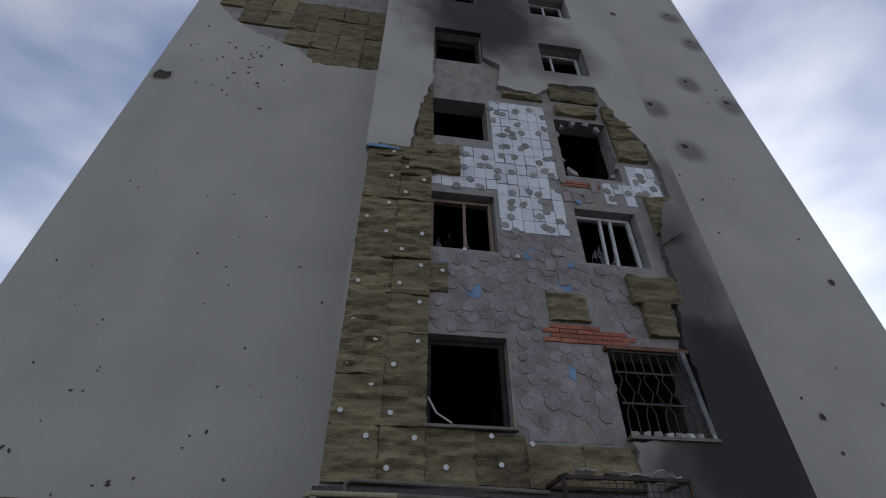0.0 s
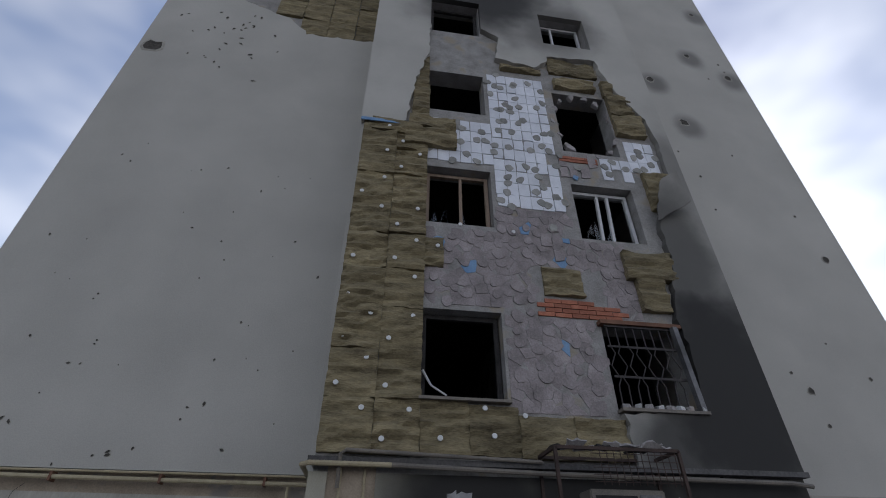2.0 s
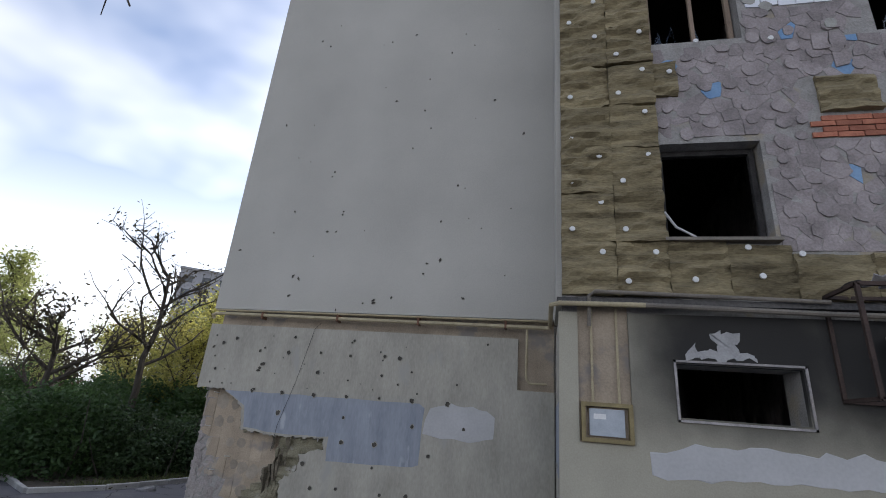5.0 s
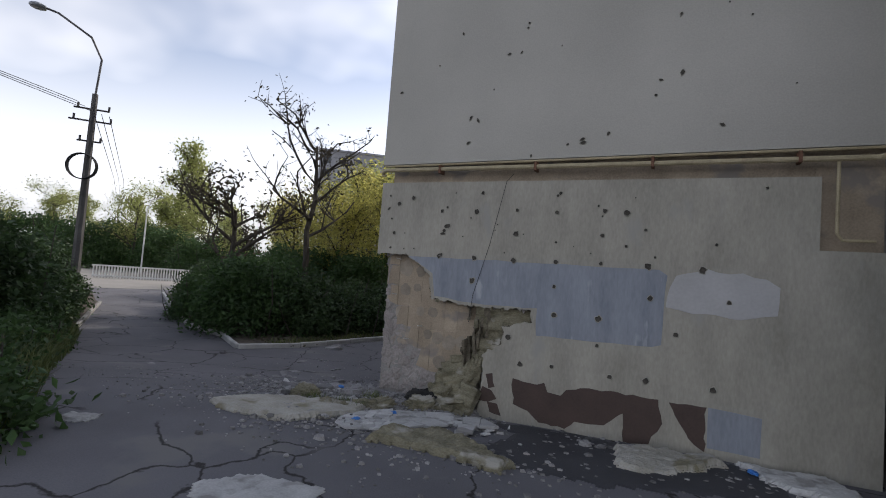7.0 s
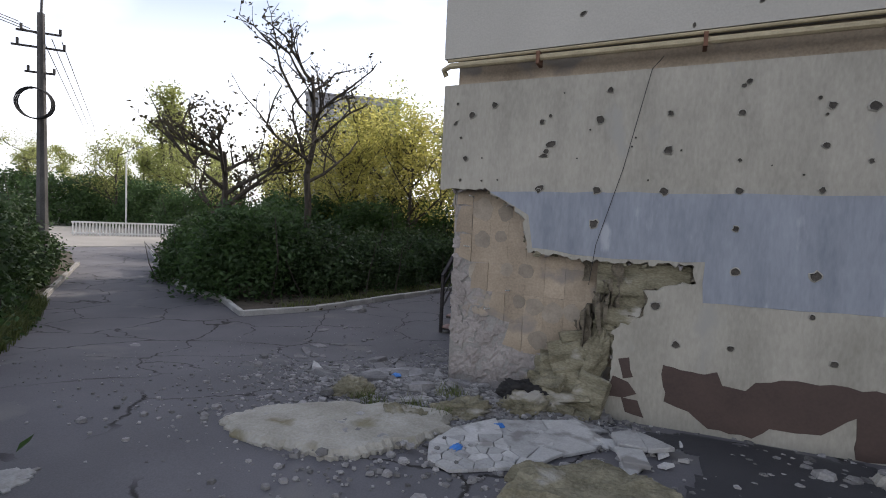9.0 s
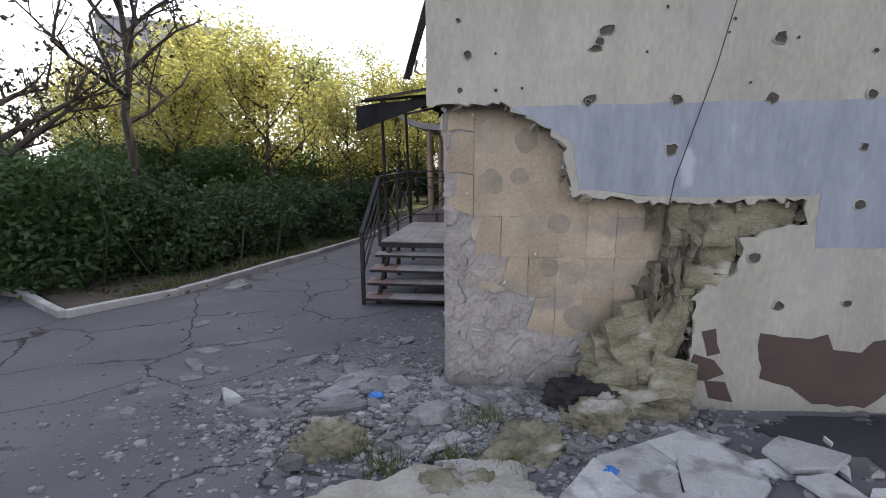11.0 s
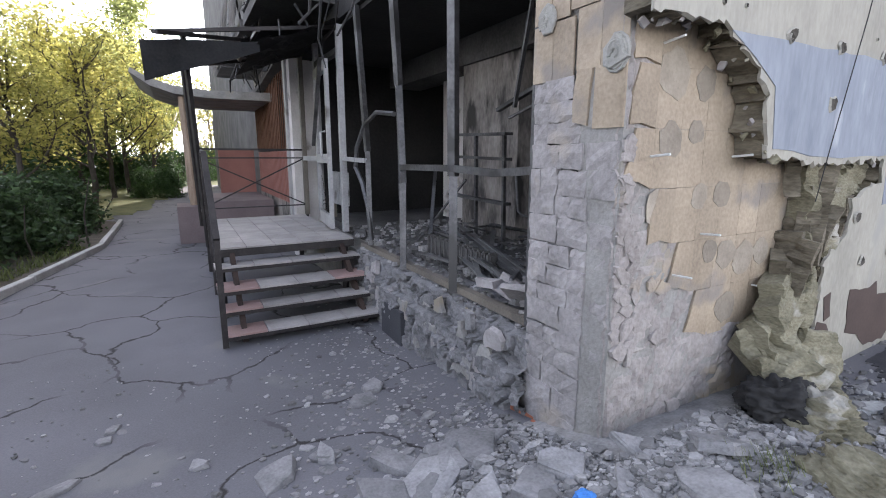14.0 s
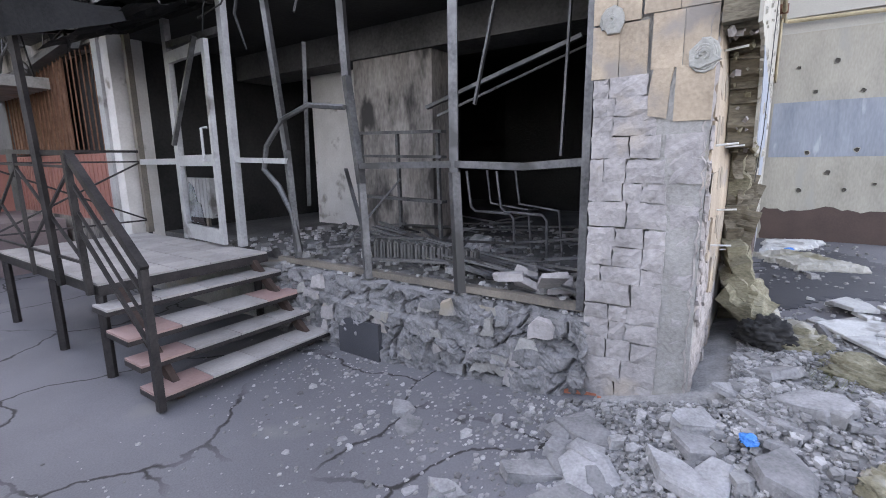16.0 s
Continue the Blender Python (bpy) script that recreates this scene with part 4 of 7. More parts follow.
for x, y, t, s in ((-60.0, 31.0, 20, 0.6), (-66.0, 38.0, 80, 0.7), (-74.0, 28.0, 140, 0.6), (-70.0, 18.0, 200, 0.55), (-58.0, 44.0, 260, 0.7), (-82.0, 36.0, 310, 0.7), (-64.0, 10.0, 30, 0.5)):
    plant(poplar, x, y, t, s)
plant(poplar, -4.5, 52.0, 140, 1.1)


def bush(seed, w, d, h, leaf, count, size, label, name="hedge_bush"):
    """A shrub: a few stems and a thick uneven shell of small leaves."""
    rng = random.Random(seed)
    ob = thing(name, IDENT, label, "bush")
    for _ in range(6):
        p = Vector((rng.uniform(-0.4, 0.4) * w, rng.uniform(-0.4, 0.4) * d, -0.05))
        q = p + Vector((rng.uniform(-0.2, 0.2) * w, rng.uniform(-0.2, 0.2) * d, h * rng.uniform(0.6, 0.9)))
        seg = ([p, p.lerp(q, 0.5) + Vector((rng.uniform(-0.1, 0.1), rng.uniform(-0.1, 0.1), 0)), q], 0.02, 0.006)
        s = new("stem", wood_mesh([seg], "stem"))
        s.parent = ob
    pts = []
    while len(pts) < count:
        a, e, k = rng.uniform(0, 6.28), rng.uniform(-0.1, 1.0), rng.uniform(0.45, 1.0) ** 0.5
        lump = 0.85 + 0.3 * noise.noise((math.cos(a) * 2 + seed, math.sin(a) * 2, e * 3))
        c = math.sqrt(max(0, 1 - e * e * 0.85))
        pts.append(Vector((math.cos(a) * c * w / 2 * k * lump, math.sin(a) * c * d / 2 * k * lump, max(0.03, h * (0.12 + 0.88 * e * lump * k)))))
    c = new("leaves", leaf_mesh(pts, rng, 5, size, 0.11, leaf, "leaves"))
    c.parent = ob
    return ob


green_bush = plant(bush(51, 3.0, 3.4, 2.0, M_LEAFBUSH, 2600, 0.05, "feathery green shrub spilling over the kerb"), -7.3, 4.4, 20, 1.22, True)
dark_bush = plant(bush(52, 2.6, 2.8, 1.55, M_LEAFDARK, 2200, 0.05, "dense dark green hedge bush behind the kerb"), -5.3, 7.2, 0, 1.0, True)
for x, y, t, s in ((-4.85, 9.6, 60, 1.05), (-4.7, 12.1, 130, 1.05), (-5.3, 14.4, 200, 1.1), (-6.60, 8.99, 10, 1.15), (-6.6, 11.97, 50, 1.2), (-7.0, 15.1, 70, 1.25), (-11.5, 6.4, 140, 1.1), (-15.0, 9.2, 10, 1.3), (-6.1, 5.4, 40, 1.1), (-7.2, 6.2, 75, 1.35)):
    plant(dark_bush, x, y, t, s)
plant(green_bush, -9.8, 4.8, 200, 0.9)
for x, y, t, q in ((-9.5, 12.5, 20, 1.5), (-12.5, 11.5, 70, 1.6), (-7.6, 16.5, 130, 1.5), (-10.5, 18.0, 30, 1.7), (-14.5, 16.0, 90, 1.7), (-8.0, 23.0, 45, 1.8), (-13.0, 23.0, 200, 1.9), (-7.0, 31.0, 10, 2.0), (-18.0, 17.0, 60, 1.7), (-11.0, 9.0, 15, 1.3), (-18.0, 26.0, 35, 2.0)):
    plant(green_bush, x, y, t, q)
for x, y, t, q in ((-2.7, 22.5, 20, 0.75), (-3.4, 30.0, 80, 1.2), (-1.4, 36.0, 130, 1.3), (0.8, 40.0, 10, 1.5), (-42.0, 24.0, 50, 2.5), (-48.0, 20.0, 110, 2.6), (-36.0, 27.0, 15, 2.3), (-54.0, 27.0, 75, 3.0), (-33.0, 22.0, 140, 2.0), (-60.0, 20.0, 30, 3.0)):
    plant(green_bush, x, y, t, q)
plant(green, -2.9, 28.0, 15, 0.75)
plant(yellow, -2.2, 34.5, 75, 1.0)
plant(yellow, 0.5, 38.5, 140, 1.1)
side_bush = plant(bush(53, 3.0, 3.0, 2.3, M_LEAFDARK, 2600, 0.055, "dark broad-leaved bush beside the path"), -6.9, -2.3, 0, 1.1, True)
for x, y, t, s in ((-8.8, -1.3, 60, 1.1), (-10.8, -0.2, 150, 1.1), (-12.8, 0.9, 120, 1.15), (-15.2, 2.2, 200, 1.1), (-5.0, -3.5, 20, 0.85), (-18.5, 3.8, 20, 1.0), (-9.0, -4.4, 90, 1.3), (-12.0, -2.4, 10, 1.4), (-22.0, 4.6, 70, 1.1)):
    plant(side_bush, x, y, t, s)
low_bush = plant(bush(54, 1.6, 1.6, 0.7, M_LEAFBUSH, 900, 0.045, "low green weeds at the edge of the path", "weed_clump"), -2.6, -4.0, 0, 1.0, True)
for x, y, t, s in ((-3.7, -3.1, 50, 1.0), (-5.2, -2.2, 90, 1.0), (-1.4, -4.3, 150, 1.2), (-6.9, -1.2, 20, 0.9), (-2.2, -3.6, 80, 0.8), (-8.6, -0.3, 10, 0.8), (-11.0, 1.0, 40, 0.8)):
    plant(low_bush, x, y, t, s)


def weeds(name, count, where, length, label):
    """Blades of grass and weeds, joined."""
    r = random.Random(77)
    vv, ff = [], []
    for _ in range(count):
        x, y = where(r)
        a, l, w = r.uniform(0, 6.28), length * r.lognormvariate(0, 0.35), r.uniform(0.003, 0.007)
        z, n0, c, q = rise(x, y), len(vv), math.cos(a), math.sin(a)
        vv += [(x - q * w, y + c * w, z), (x + q * w, y - c * w, z), (x + c * l * 0.2 + q * w, y + q * l * 0.2 - c * w, z + l * 0.6), (x + c * l * 0.2 - q * w, y + q * l * 0.2 + c * w, z + l * 0.6), (x + c * l * 0.6, y + q * l * 0.6, z + l * 0.9)]
        ff += [(n0, n0 + 1, n0 + 2, n0 + 3), (n0 + 3, n0 + 2, n0 + 4)]
    return tagged(new(name, from_arrays(name, vv, ff, M_GRASS)), label, "grass", kind="stuff")


def path_edge(r):
    u = r.random()
    return -1.1 - 7.7 * u - 0.9 * abs(r.gauss(0, 0.5)), -3.6 + 4.2 * u - abs(r.gauss(0, 0.45)) + 0.1


weeds("path_weeds", 15000, path_edge, 0.24, "rank green weeds and grass along the path")
weeds("hedge_weeds", 2500, lambda r: (lambda u: (-4.75 + 1.5 * u - abs(r.gauss(0, 0.25)) - 0.1, 3.0 + 6.5 * u))(r.random()), 0.12, "thin dry grass along the hedge kerb")


# ---- bay facade: torn wool boards, washers, tiles, chips ----
rng = random.Random(41)
washer = bmesh.new()
bmesh.ops.create_cone(washer, cap_ends=True, segments=12, radius1=0.034, radius2=0.03, depth=0.012)
bmesh.ops.create_cone(washer, cap_ends=True, segments=8, radius1=0.010, radius2=0.008, depth=0.02)
WASHER = mesh_of(washer, "anchor_washer", M_WASHER)


def washer_at(x, y, z):
    piece("anchor_washer", WASHER, bay, pose(x, y, z, 90 + rng.uniform(-6, 6), rng.uniform(-6, 6), 0))


def hang_board(x, z, w, h, depth, lump=0.03):
    ob = part("wool_board", wool_board(rng, w - 0.002, h - 0.002, depth, lump, max(5, int(w / 0.055)), max(5, int(h / 0.05))), M_WOOL, bay)
    ob.matrix_basis = pose(x, -1.5, z)


for j in range(9):
    z, h = 3.56 + j * 0.62, 0.62
    for x, w in ((5.56, 0.60), (6.16, 0.55)):
        deep = 0.065 + 0.03 * rng.random()
        hang_board(x, z, w, h, deep, 0.03 + 0.03 * rng.random())
        for fx, fz in ((0.2, 0.25), (0.75, 0.8)):
            if rng.random() < 0.8:
                washer_at(x + w * fx, -1.5 - deep - 0.018, z + h * fz)
for x, z, w, h, d in ((6.71, 3.56, 0.6, 0.64, 0.06), (7.31, 3.58, 0.62, 0.58, 0.055), (7.93, 3.56, 0.7, 0.5, 0.08), (8.63, 3.56, 0.68, 0.5, 0.075), (6.3, 8.66, 0.92, 0.42, 0.13), (5.7, 8.9, 0.9, 0.3, 0.12), (6.35, 9.1, 0.86, 0.3, 0.13), (6.4, 9.4, 0.32, 1.0, 0.09), (6.44, 10.4, 0.26, 0.95, 0.09), (9.86, 6.2, 0.82, 0.52, 0.12), (9.98, 5.66, 0.46, 0.54, 0.12), (6.69, 6.16, 0.3, 0.5, 0.07), (10.45, 9.6, 0.62, 0.6, 0.12), (10.45, 10.2, 0.5, 0.6, 0.12), (10.42, 10.8, 0.25, 0.5, 0.1), (9.35, 10.9, 0.9, 0.3, 0.11), (8.2, 11.3, 0.9, 0.14, 0.1), (10.7, 7.7, 0.5, 0.9, 0.1), (9.3, 11.42, 1.1, 0.5, 0.06)):
    hang_board(x, z, w, h, d, 0.04)
for x, z in ((6.95, 3.75), (7.6, 3.8), (8.0, 4.05), (10.2, 6.55), (7.5, 4.12), (6.9, 6.5), (7.25, 6.95), (8.1, 6.9)):
    washer_at(x, -1.58, z)
ob = part("render_flap", ragged(bmesh.new(), [(0, 0), (0.62, 0.35), (0.55, 1.0), (0.2, 0.8)], -0.03, 0.0, 0.1, 0.02, rng), M_PLASTER_BAY, bay, "torn render flap hanging loose")
ob.matrix_basis = pose(10.62, -1.64, 7.36, 8, 0, -14)
part("blue_tape", boxed(5.5, 6.3, -1.635, -1.6205, 9.08, 9.15), M_BLUETILE, bay, "strip of blue mesh along the torn render")

tile_bm = box(bmesh.new(), 0, 0.192, -0.012, 0, 0, 0.272)
TILE_W = mesh_of(tile_bm, "tile", M_WHITETILE)
chips_w, chips_g = [], []
for k in range(8):
    for store, material, scale in ((chips_w, M_WHITETILE, 1.0), (chips_g, M_GREYTILE, 1.0)):
        b = bmesh.new()
        w, h = 0.19, 0.27
        base = [(0, 0), (w * 0.5, 0), (w, 0), (w, h * 0.5), (w, h), (w * 0.5, h), (0, h), (0, h * 0.5)]
        jag = 0.035 if store is chips_g else 0.02
        pts = [(x + rng.uniform(-jag, jag * 0.4) * (x > 0) + rng.uniform(0, jag) * (x == 0), z + rng.uniform(-jag, jag * 0.4) * (z > 0) + rng.uniform(0, jag) * (z == 0)) for x, z in base]
        ragged(b, pts, -0.012 - 0.012 * rng.random(), 0, 0.3, 0.0, rng, straight=range(8))
        store.append(mesh_of(b, "tile", material))
blue_b = ragged(bmesh.new(), [(0, 0.02), (0.09, 0), (0.12, 0.08), (0.03, 0.12)], -0.014, 0, 0.2, 0.01, rng)
CHIP_BLUE = mesh_of(blue_b, "tile", M_BLUETILE)
dabs = []
for k in range(4):
    b = bmesh.new()
    n = 11
    o = [(0.07 * rng.uniform(0.7, 1.15) * math.cos(6.283 * i / n), 0.06 * rng.uniform(0.7, 1.15) * math.sin(6.283 * i / n)) for i in range(n)]
    ragged(b, o, -0.010, 0, 0.5, 0.0, rng, straight=range(n))
    dabs.append(mesh_of(b, "adhesive_dab", M_ADHESIVE))


def in_opening(x, z, m=0.05):
    return any(a - m < x < b + m and c - m < z < d + m for a, b, c, d in cuts)


def tile_field(x0, x1, z0, z1, white, keep=0.94):
    nx, nz = int((x1 - x0) / 0.2), int((z1 - z0) / 0.28)
    for i in range(nx):
        for j in range(nz):
            x, z = x0 + i * 0.2, z0 + j * 0.28
            if in_opening(x + 0.1, z + 0.14, 0.13) or rng.random() > keep or (8.4 < x + 0.1 < 9.45 and 5.45 < z + 0.1 < 6.35):
                continue
            if white:
                data = TILE_W if rng.random() < 0.72 else rng.choice(chips_w)
                piece("tile", data, bay, pose(x, -1.5, z, 0, rng.uniform(-0.8, 0.8), 0))
            else:
                data = rng.choice(chips_g)
                piece("tile", data, bay, pose(x + rng.uniform(-0.02, 0.02), -1.5 - rng.uniform(0, 0.012), z + rng.uniform(-0.02, 0.02), rng.uniform(-3, 3), rng.uniform(-9, 9), rng.uniform(-4, 4)))
                if rng.random() < 0.07:
                    piece("tile", CHIP_BLUE, bay, pose(x + 0.04, -1.524, z + 0.06, 0, rng.uniform(0, 360), 0))
            if rng.random() < (0.62 if white else 0.35):
                piece("adhesive_dab", rng.choice(dabs), bay, pose(x + rng.uniform(0, 0.2), -1.512 if white else -1.527, z + rng.uniform(0, 0.28), 0, rng.uniform(0, 360), 0) @ Matrix.Diagonal((1.25, 1, 1.25, 1)))


tile_field(7.9, 9.12, 7.47, 11.3, True)
tile_field(6.7, 7.92, 8.4, 9.75, True, 0.9)
tile_field(9.1, 9.95, 8.32, 8.95, False, 0.6)
tile_field(9.95, 11.15, 8.36, 9.5, True, 0.9)
tile_field(9.12, 10.3, 10.72, 11.2, True, 0.75)
for x0, x1, z0, z1, w, h in ((7.86, 9.30, 4.10, 5.46, 0.17, 0.17), (6.72, 9.3, 5.56, 6.92, 0.18, 0.19), (7.86, 9.3, 6.92, 7.46, 0.19, 0.2), (9.3, 9.98, 5.52, 6.9, 0.18, 0.18)):
    for poly in cells([(x0, z0), (x1, z0), (x1, z1), (x0, z1)], jittered(rng, x0, x1, z0, z1, w, h, 0.46), 0.7):
        b, cx, cz = broken_plate(poly, rng.uniform(0.003, 0.010), rng, 0.0004, 0.004, 0.05)
        if in_opening(cx, cz, 0.1) or rng.random() > 0.93 or (8.36 < cx < 9.5 and 5.46 < cz < 6.3):
            b.free()
            continue
        chip = part("facing_chip", b, M_BLUETILE if rng.random() < 0.035 else M_GREYTILE, bay)
        chip.matrix_basis = pose(cx, -1.499, cz, 90 + rng.uniform(-3.5, 3.5), 0, 0) @ pose(0, 0, 0, 0, rng.uniform(-3.5, 3.5), rng.uniform(-3, 3))
tile_field(8.56, 8.98, 5.6, 7.3, False, 0.8)
marks = []
for k in range(5):
    b = bmesh.new()
    o = [(0.075 * rng.uniform(0.85, 1.08) * math.cos(6.283 * i / 14), 0.075 * rng.uniform(0.85, 1.08) * math.sin(6.283 * i / 14)) for i in range(14)]
    ragged(b, o, -0.016, 0, 0.5, 0.0, rng, straight=range(14))
    marks.append(mesh_of(b, "adhesive_dab", M_GREYTILE))
for x, z in jittered(rng, 6.75, 9.9, 4.15, 7.4, 0.25, 0.25):
    if not in_opening(x, z, 0.1) and not (8.36 < x < 9.5 and 5.46 < z < 6.3) and rng.random() < 0.75 and not (x > 9.3 and z < 5.6):
        q = rng.uniform(0.8, 1.45)
        piece("adhesive_dab", rng.choice(marks), bay, pose(x, -1.502, z, rng.uniform(-4, 4), rng.uniform(0, 360), rng.uniform(-4, 4)) @ Matrix.Diagonal((q, rng.uniform(0.8, 1.4), q * rng.uniform(0.8, 1.3), 1)))
hang_board(8.5, 5.82, 0.62, 0.5, 0.05, 0.04)
brick_mesh = mesh_of(box(bmesh.new(), 0, 0.245, -0.02, 0, 0, 0.062), "brick", M_BRICK)
for j in range(4):
    for i in range(5 if j < 3 else 3):
        piece("brick", brick_mesh, bay, pose(8.36 + i * 0.255 + 0.12 * (j % 2), -1.5 - rng.uniform(0, 0.008), 5.48 + j * 0.073, 0, rng.uniform(-1, 1), 0))
for i in range(6):
    piece("brick", brick_mesh, bay, pose(9.15 + 0.25 * (i % 3), -1.5, 8.72 + 0.075 * (i // 3)))
for k in range(14):
    b = rubble_block(rng, 0.12 * rng.uniform(0.4, 1.5), 0.08 * rng.uniform(0.6, 1.3), 0.08)
    a = 6.283 * k / 14
    ob = part("broken_edge", b, M_BLOCK, bay)
    ob.matrix_basis = pose(9.84 + rng.uniform(0.6, 0.68) * math.cos(a), -1.42, 9.86 + rng.uniform(0.84, 0.93) * math.sin(a), 90, rng.uniform(0, 90), 0)


# windows of the bay
def wooden_frame(x0, x1, z0, z1, mullions, material, label, shards=True, lean=0.0):
    w = thing("window", pose(0, 0, 0), label, "window", "windows of the bay", "structure")
    y0, y1, t = -1.34, -1.28, 0.06
    for a, b, c, d in ((x0, x1, z0, z0 + t), (x0, x1, z1 - t, z1), (x0, x0 + t, z0 + t, z1 - t), (x1 - t, x1, z0 + t, z1 - t)):
        part("frame_bar", boxed(a, b, y0, y1, c, d), material, w)
    for m in mullions:
        part("mullion", beam(bmesh.new(), (x0 + m * (x1 - x0), (y0 + y1) / 2, z0 + t), (x0 + m * (x1 - x0) + lean, (y0 + y1) / 2, z1 - t), 0.05, 0.05), material, w)
    if shards:
        for k in range(4):
            xs, zs = x0 + t + rng.random() * (x1 - x0 - 0.3), z0 + t
            g = part("glass_shard", ragged(bmesh.new(), [(xs, zs), (xs + 0.16, zs), (xs + 0.1, zs + rng.uniform(0.15, 0.5)), (xs + 0.03, zs + rng.uniform(0.1, 0.3))], -1.312, -1.308, 0.5, 0.0, rng, straight=range(4)), M_GLASS, w)
            g.visible_shadow = False
    return w


zr = [4.25 + STOREY * k for k in range(7)]
wooden_frame(6.72, 7.80, zr[1], zr[1] + 1.2, (0.55,), M_WOOD, "weathered brown window frame with broken panes")
wooden_frame(9.30, 10.38, zr[1] - 0.04, zr[1] + 1.13, (0.42, 0.6), M_WHITEWOOD, "flaking white window frame with panes gone", True, 0.06)
wooden_frame(6.72, 7.80, zr[3], zr[3] + 1.2, (), M_CHARWOOD, "burnt-out window frame in sooty render", False)
wooden_frame(9.30, 10.38, zr[3] - 0.04, zr[3] + 1.13, (0.35,), M_WHITEWOOD, "white window frame with one broken pane")
wooden_frame(6.72, 7.80, zr[4], zr[4] + 1.2, (0.5,), M_CHARWOOD, "charred upper window frame", False)
wooden_frame(9.30, 10.38, zr[4] - 0.04, zr[4] + 1.13, (0.5,), M_WHITEWOOD, "white upper window frame")
w1 = wooden_frame(6.72, 7.80, zr[0], zr[0] + 1.21, (), M_CHARWOOD, "empty window opening with a charred frame", False)
part("loose_strip", tube(bmesh.new(), [(6.74, -1.4, 4.62), (6.85, -1.42, 4.42), (7.05, -1.42, 4.30)], 0.018, 0.012), M_WHITEWOOD, w1, "loose pale frame strip")
part("sill", boxed(6.68, 7.84, -1.62, -1.3, 4.19, 4.225), M_DARKPIPE, w1)
grille = thing("window_grille", IDENT, "dark iron window grille with bowed bars and debris", "grille", kind="structure")
for k in range(9):
    x = 9.32 + k * 0.132
    pts = [(x, -1.56, 4.22), (x, -1.57, 4.45)]
    for j in range(7):
        pts.append((x + 0.045 * math.sin(j * math.pi / 2 + (k % 2) * math.pi), -1.58, 4.5 + 0.09 * j))
    pts.append((x, -1.56, 5.36))
    part("bar", tube(bmesh.new(), pts, 0.010, sides=6), M_IRON, grille)
for z in (4.22, 4.62, 5.05, 5.36):
    part("cross_bar", beam(bmesh.new(), (9.28, -1.575, z), (10.42, -1.575, z), 0.02, 0.03), M_IRON, grille)
part("frame_bar", beam(bmesh.new(), (10.4, -1.6, 4.2), (10.32, -1.62, 5.38), 0.07, 0.09), M_BURNTMETAL, grille, "bent pale frame side")
part("frame_bar", boxed(9.22, 10.45, -1.62, -1.5, 5.38, 5.44), M_RUST, grille)
part("sill", boxed(9.26, 10.46, -1.66, -1.3, 4.15, 4.19), M_DARKPIPE, grille)
for k in range(8):
    ob = part("debris_scrap", rubble_block(rng, 0.07, 0.05, 0.06), M_SHARD if k % 2 else M_BLOCK, grille)
    ob.matrix_basis = pose(9.35 + k * 0.15, -1.6, 4.19, 0, 0, rng.uniform(0, 90))


# ---- pock marks ----
def pock_mesh(seed):
    r = random.Random(seed)
    b = bmesh.new()
    n = 10
    k0 = [r.uniform(0.75, 1.25) for _ in range(n)]
    outer = [b.verts.new((k * 1.25 * math.cos(6.283 * i / n), 0, k * 1.25 * math.sin(6.283 * i / n))) for i, k in enumerate(k0)]
    rim = [b.verts.new((k * 0.95 * math.cos(6.283 * i / n), -0.16, k * 0.95 * math.sin(6.283 * i / n))) for i, k in enumerate(k0)]
    core = [b.verts.new((k * 0.5 * math.cos(6.283 * i / n), -0.05, k * 0.5 * math.sin(6.283 * i / n))) for i, k in enumerate(k0)]
    for a, c in ((outer, rim), (rim, core)):
        for i in range(n):
            b.faces.new((a[i], a[(i + 1) % n], c[(i + 1) % n], c[i]))
    f = b.faces.new(core)
    f.material_index = 1
    b.faces.ensure_lookup_table()
    for i in range(n, 2 * n):
        b.faces[i].material_index = 1
    data = mesh_of(b, "pock_mark", M_RIM)
    data.materials.append(M_HOLE)
    return data


POCKS = [pock_mesh(60 + k) for k in range(5)]


def pock(parent, x, y, z, r, tall=1.0):
    piece("pock_mark", rng.choice(POCKS), parent, pose(x, y, z, 0, rng.uniform(0, 360), 0) @ Matrix.Diagonal((r, 0.05 + r * 0.25, r * tall, 1)))


LOW_POCKS = [(0.51, 3.1), (0.29, 3.02), (0.97, 2.92), (1.47, 2.92), (2.01, 2.94), (2.5, 2.92), (2.53, 3.15), (3.04, 2.94), (3.28, 2.92), (1.54, 3.16), (1.02, 2.66), (2.01, 2.65), (3.03, 2.66), (0.97, 2.31), (1.48, 2.32), (2.0, 2.32), (2.52, 2.33), (3.03, 2.34), (3.52, 2.34), (2.52, 2.04), (1.47, 2.03), (3.56, 2.0), (2.54, 1.71), (3.04, 1.72), (2.0, 1.38), (2.17, 1.08), (2.55, 1.11), (3.04, 1.42), (3.19, 1.1), (3.56, 1.12), (3.82, 1.64), (4.18, 1.13), (4.29, 2.02), (4.04, 2.33), (0.24, 2.61)]
for x, z in LOW_POCKS:
    pock(wall_left, x, -0.035, z, 0.027 * rng.uniform(0.7, 1.3))
for k in range(26):
    pock(wall_left, rng.uniform(0.1, 4.9), -0.031, rng.uniform(2.36, 3.25), 0.011 * rng.uniform(0.6, 1.5))
for x, z, s in ((1.06, 2.72, 0.05), (1.0, 2.62, 0.04), (0.12, 2.95, 0.03), (0.98, 2.33, 0.045)):
    pock(wall_left, x, -0.031, z, s, 0.5)
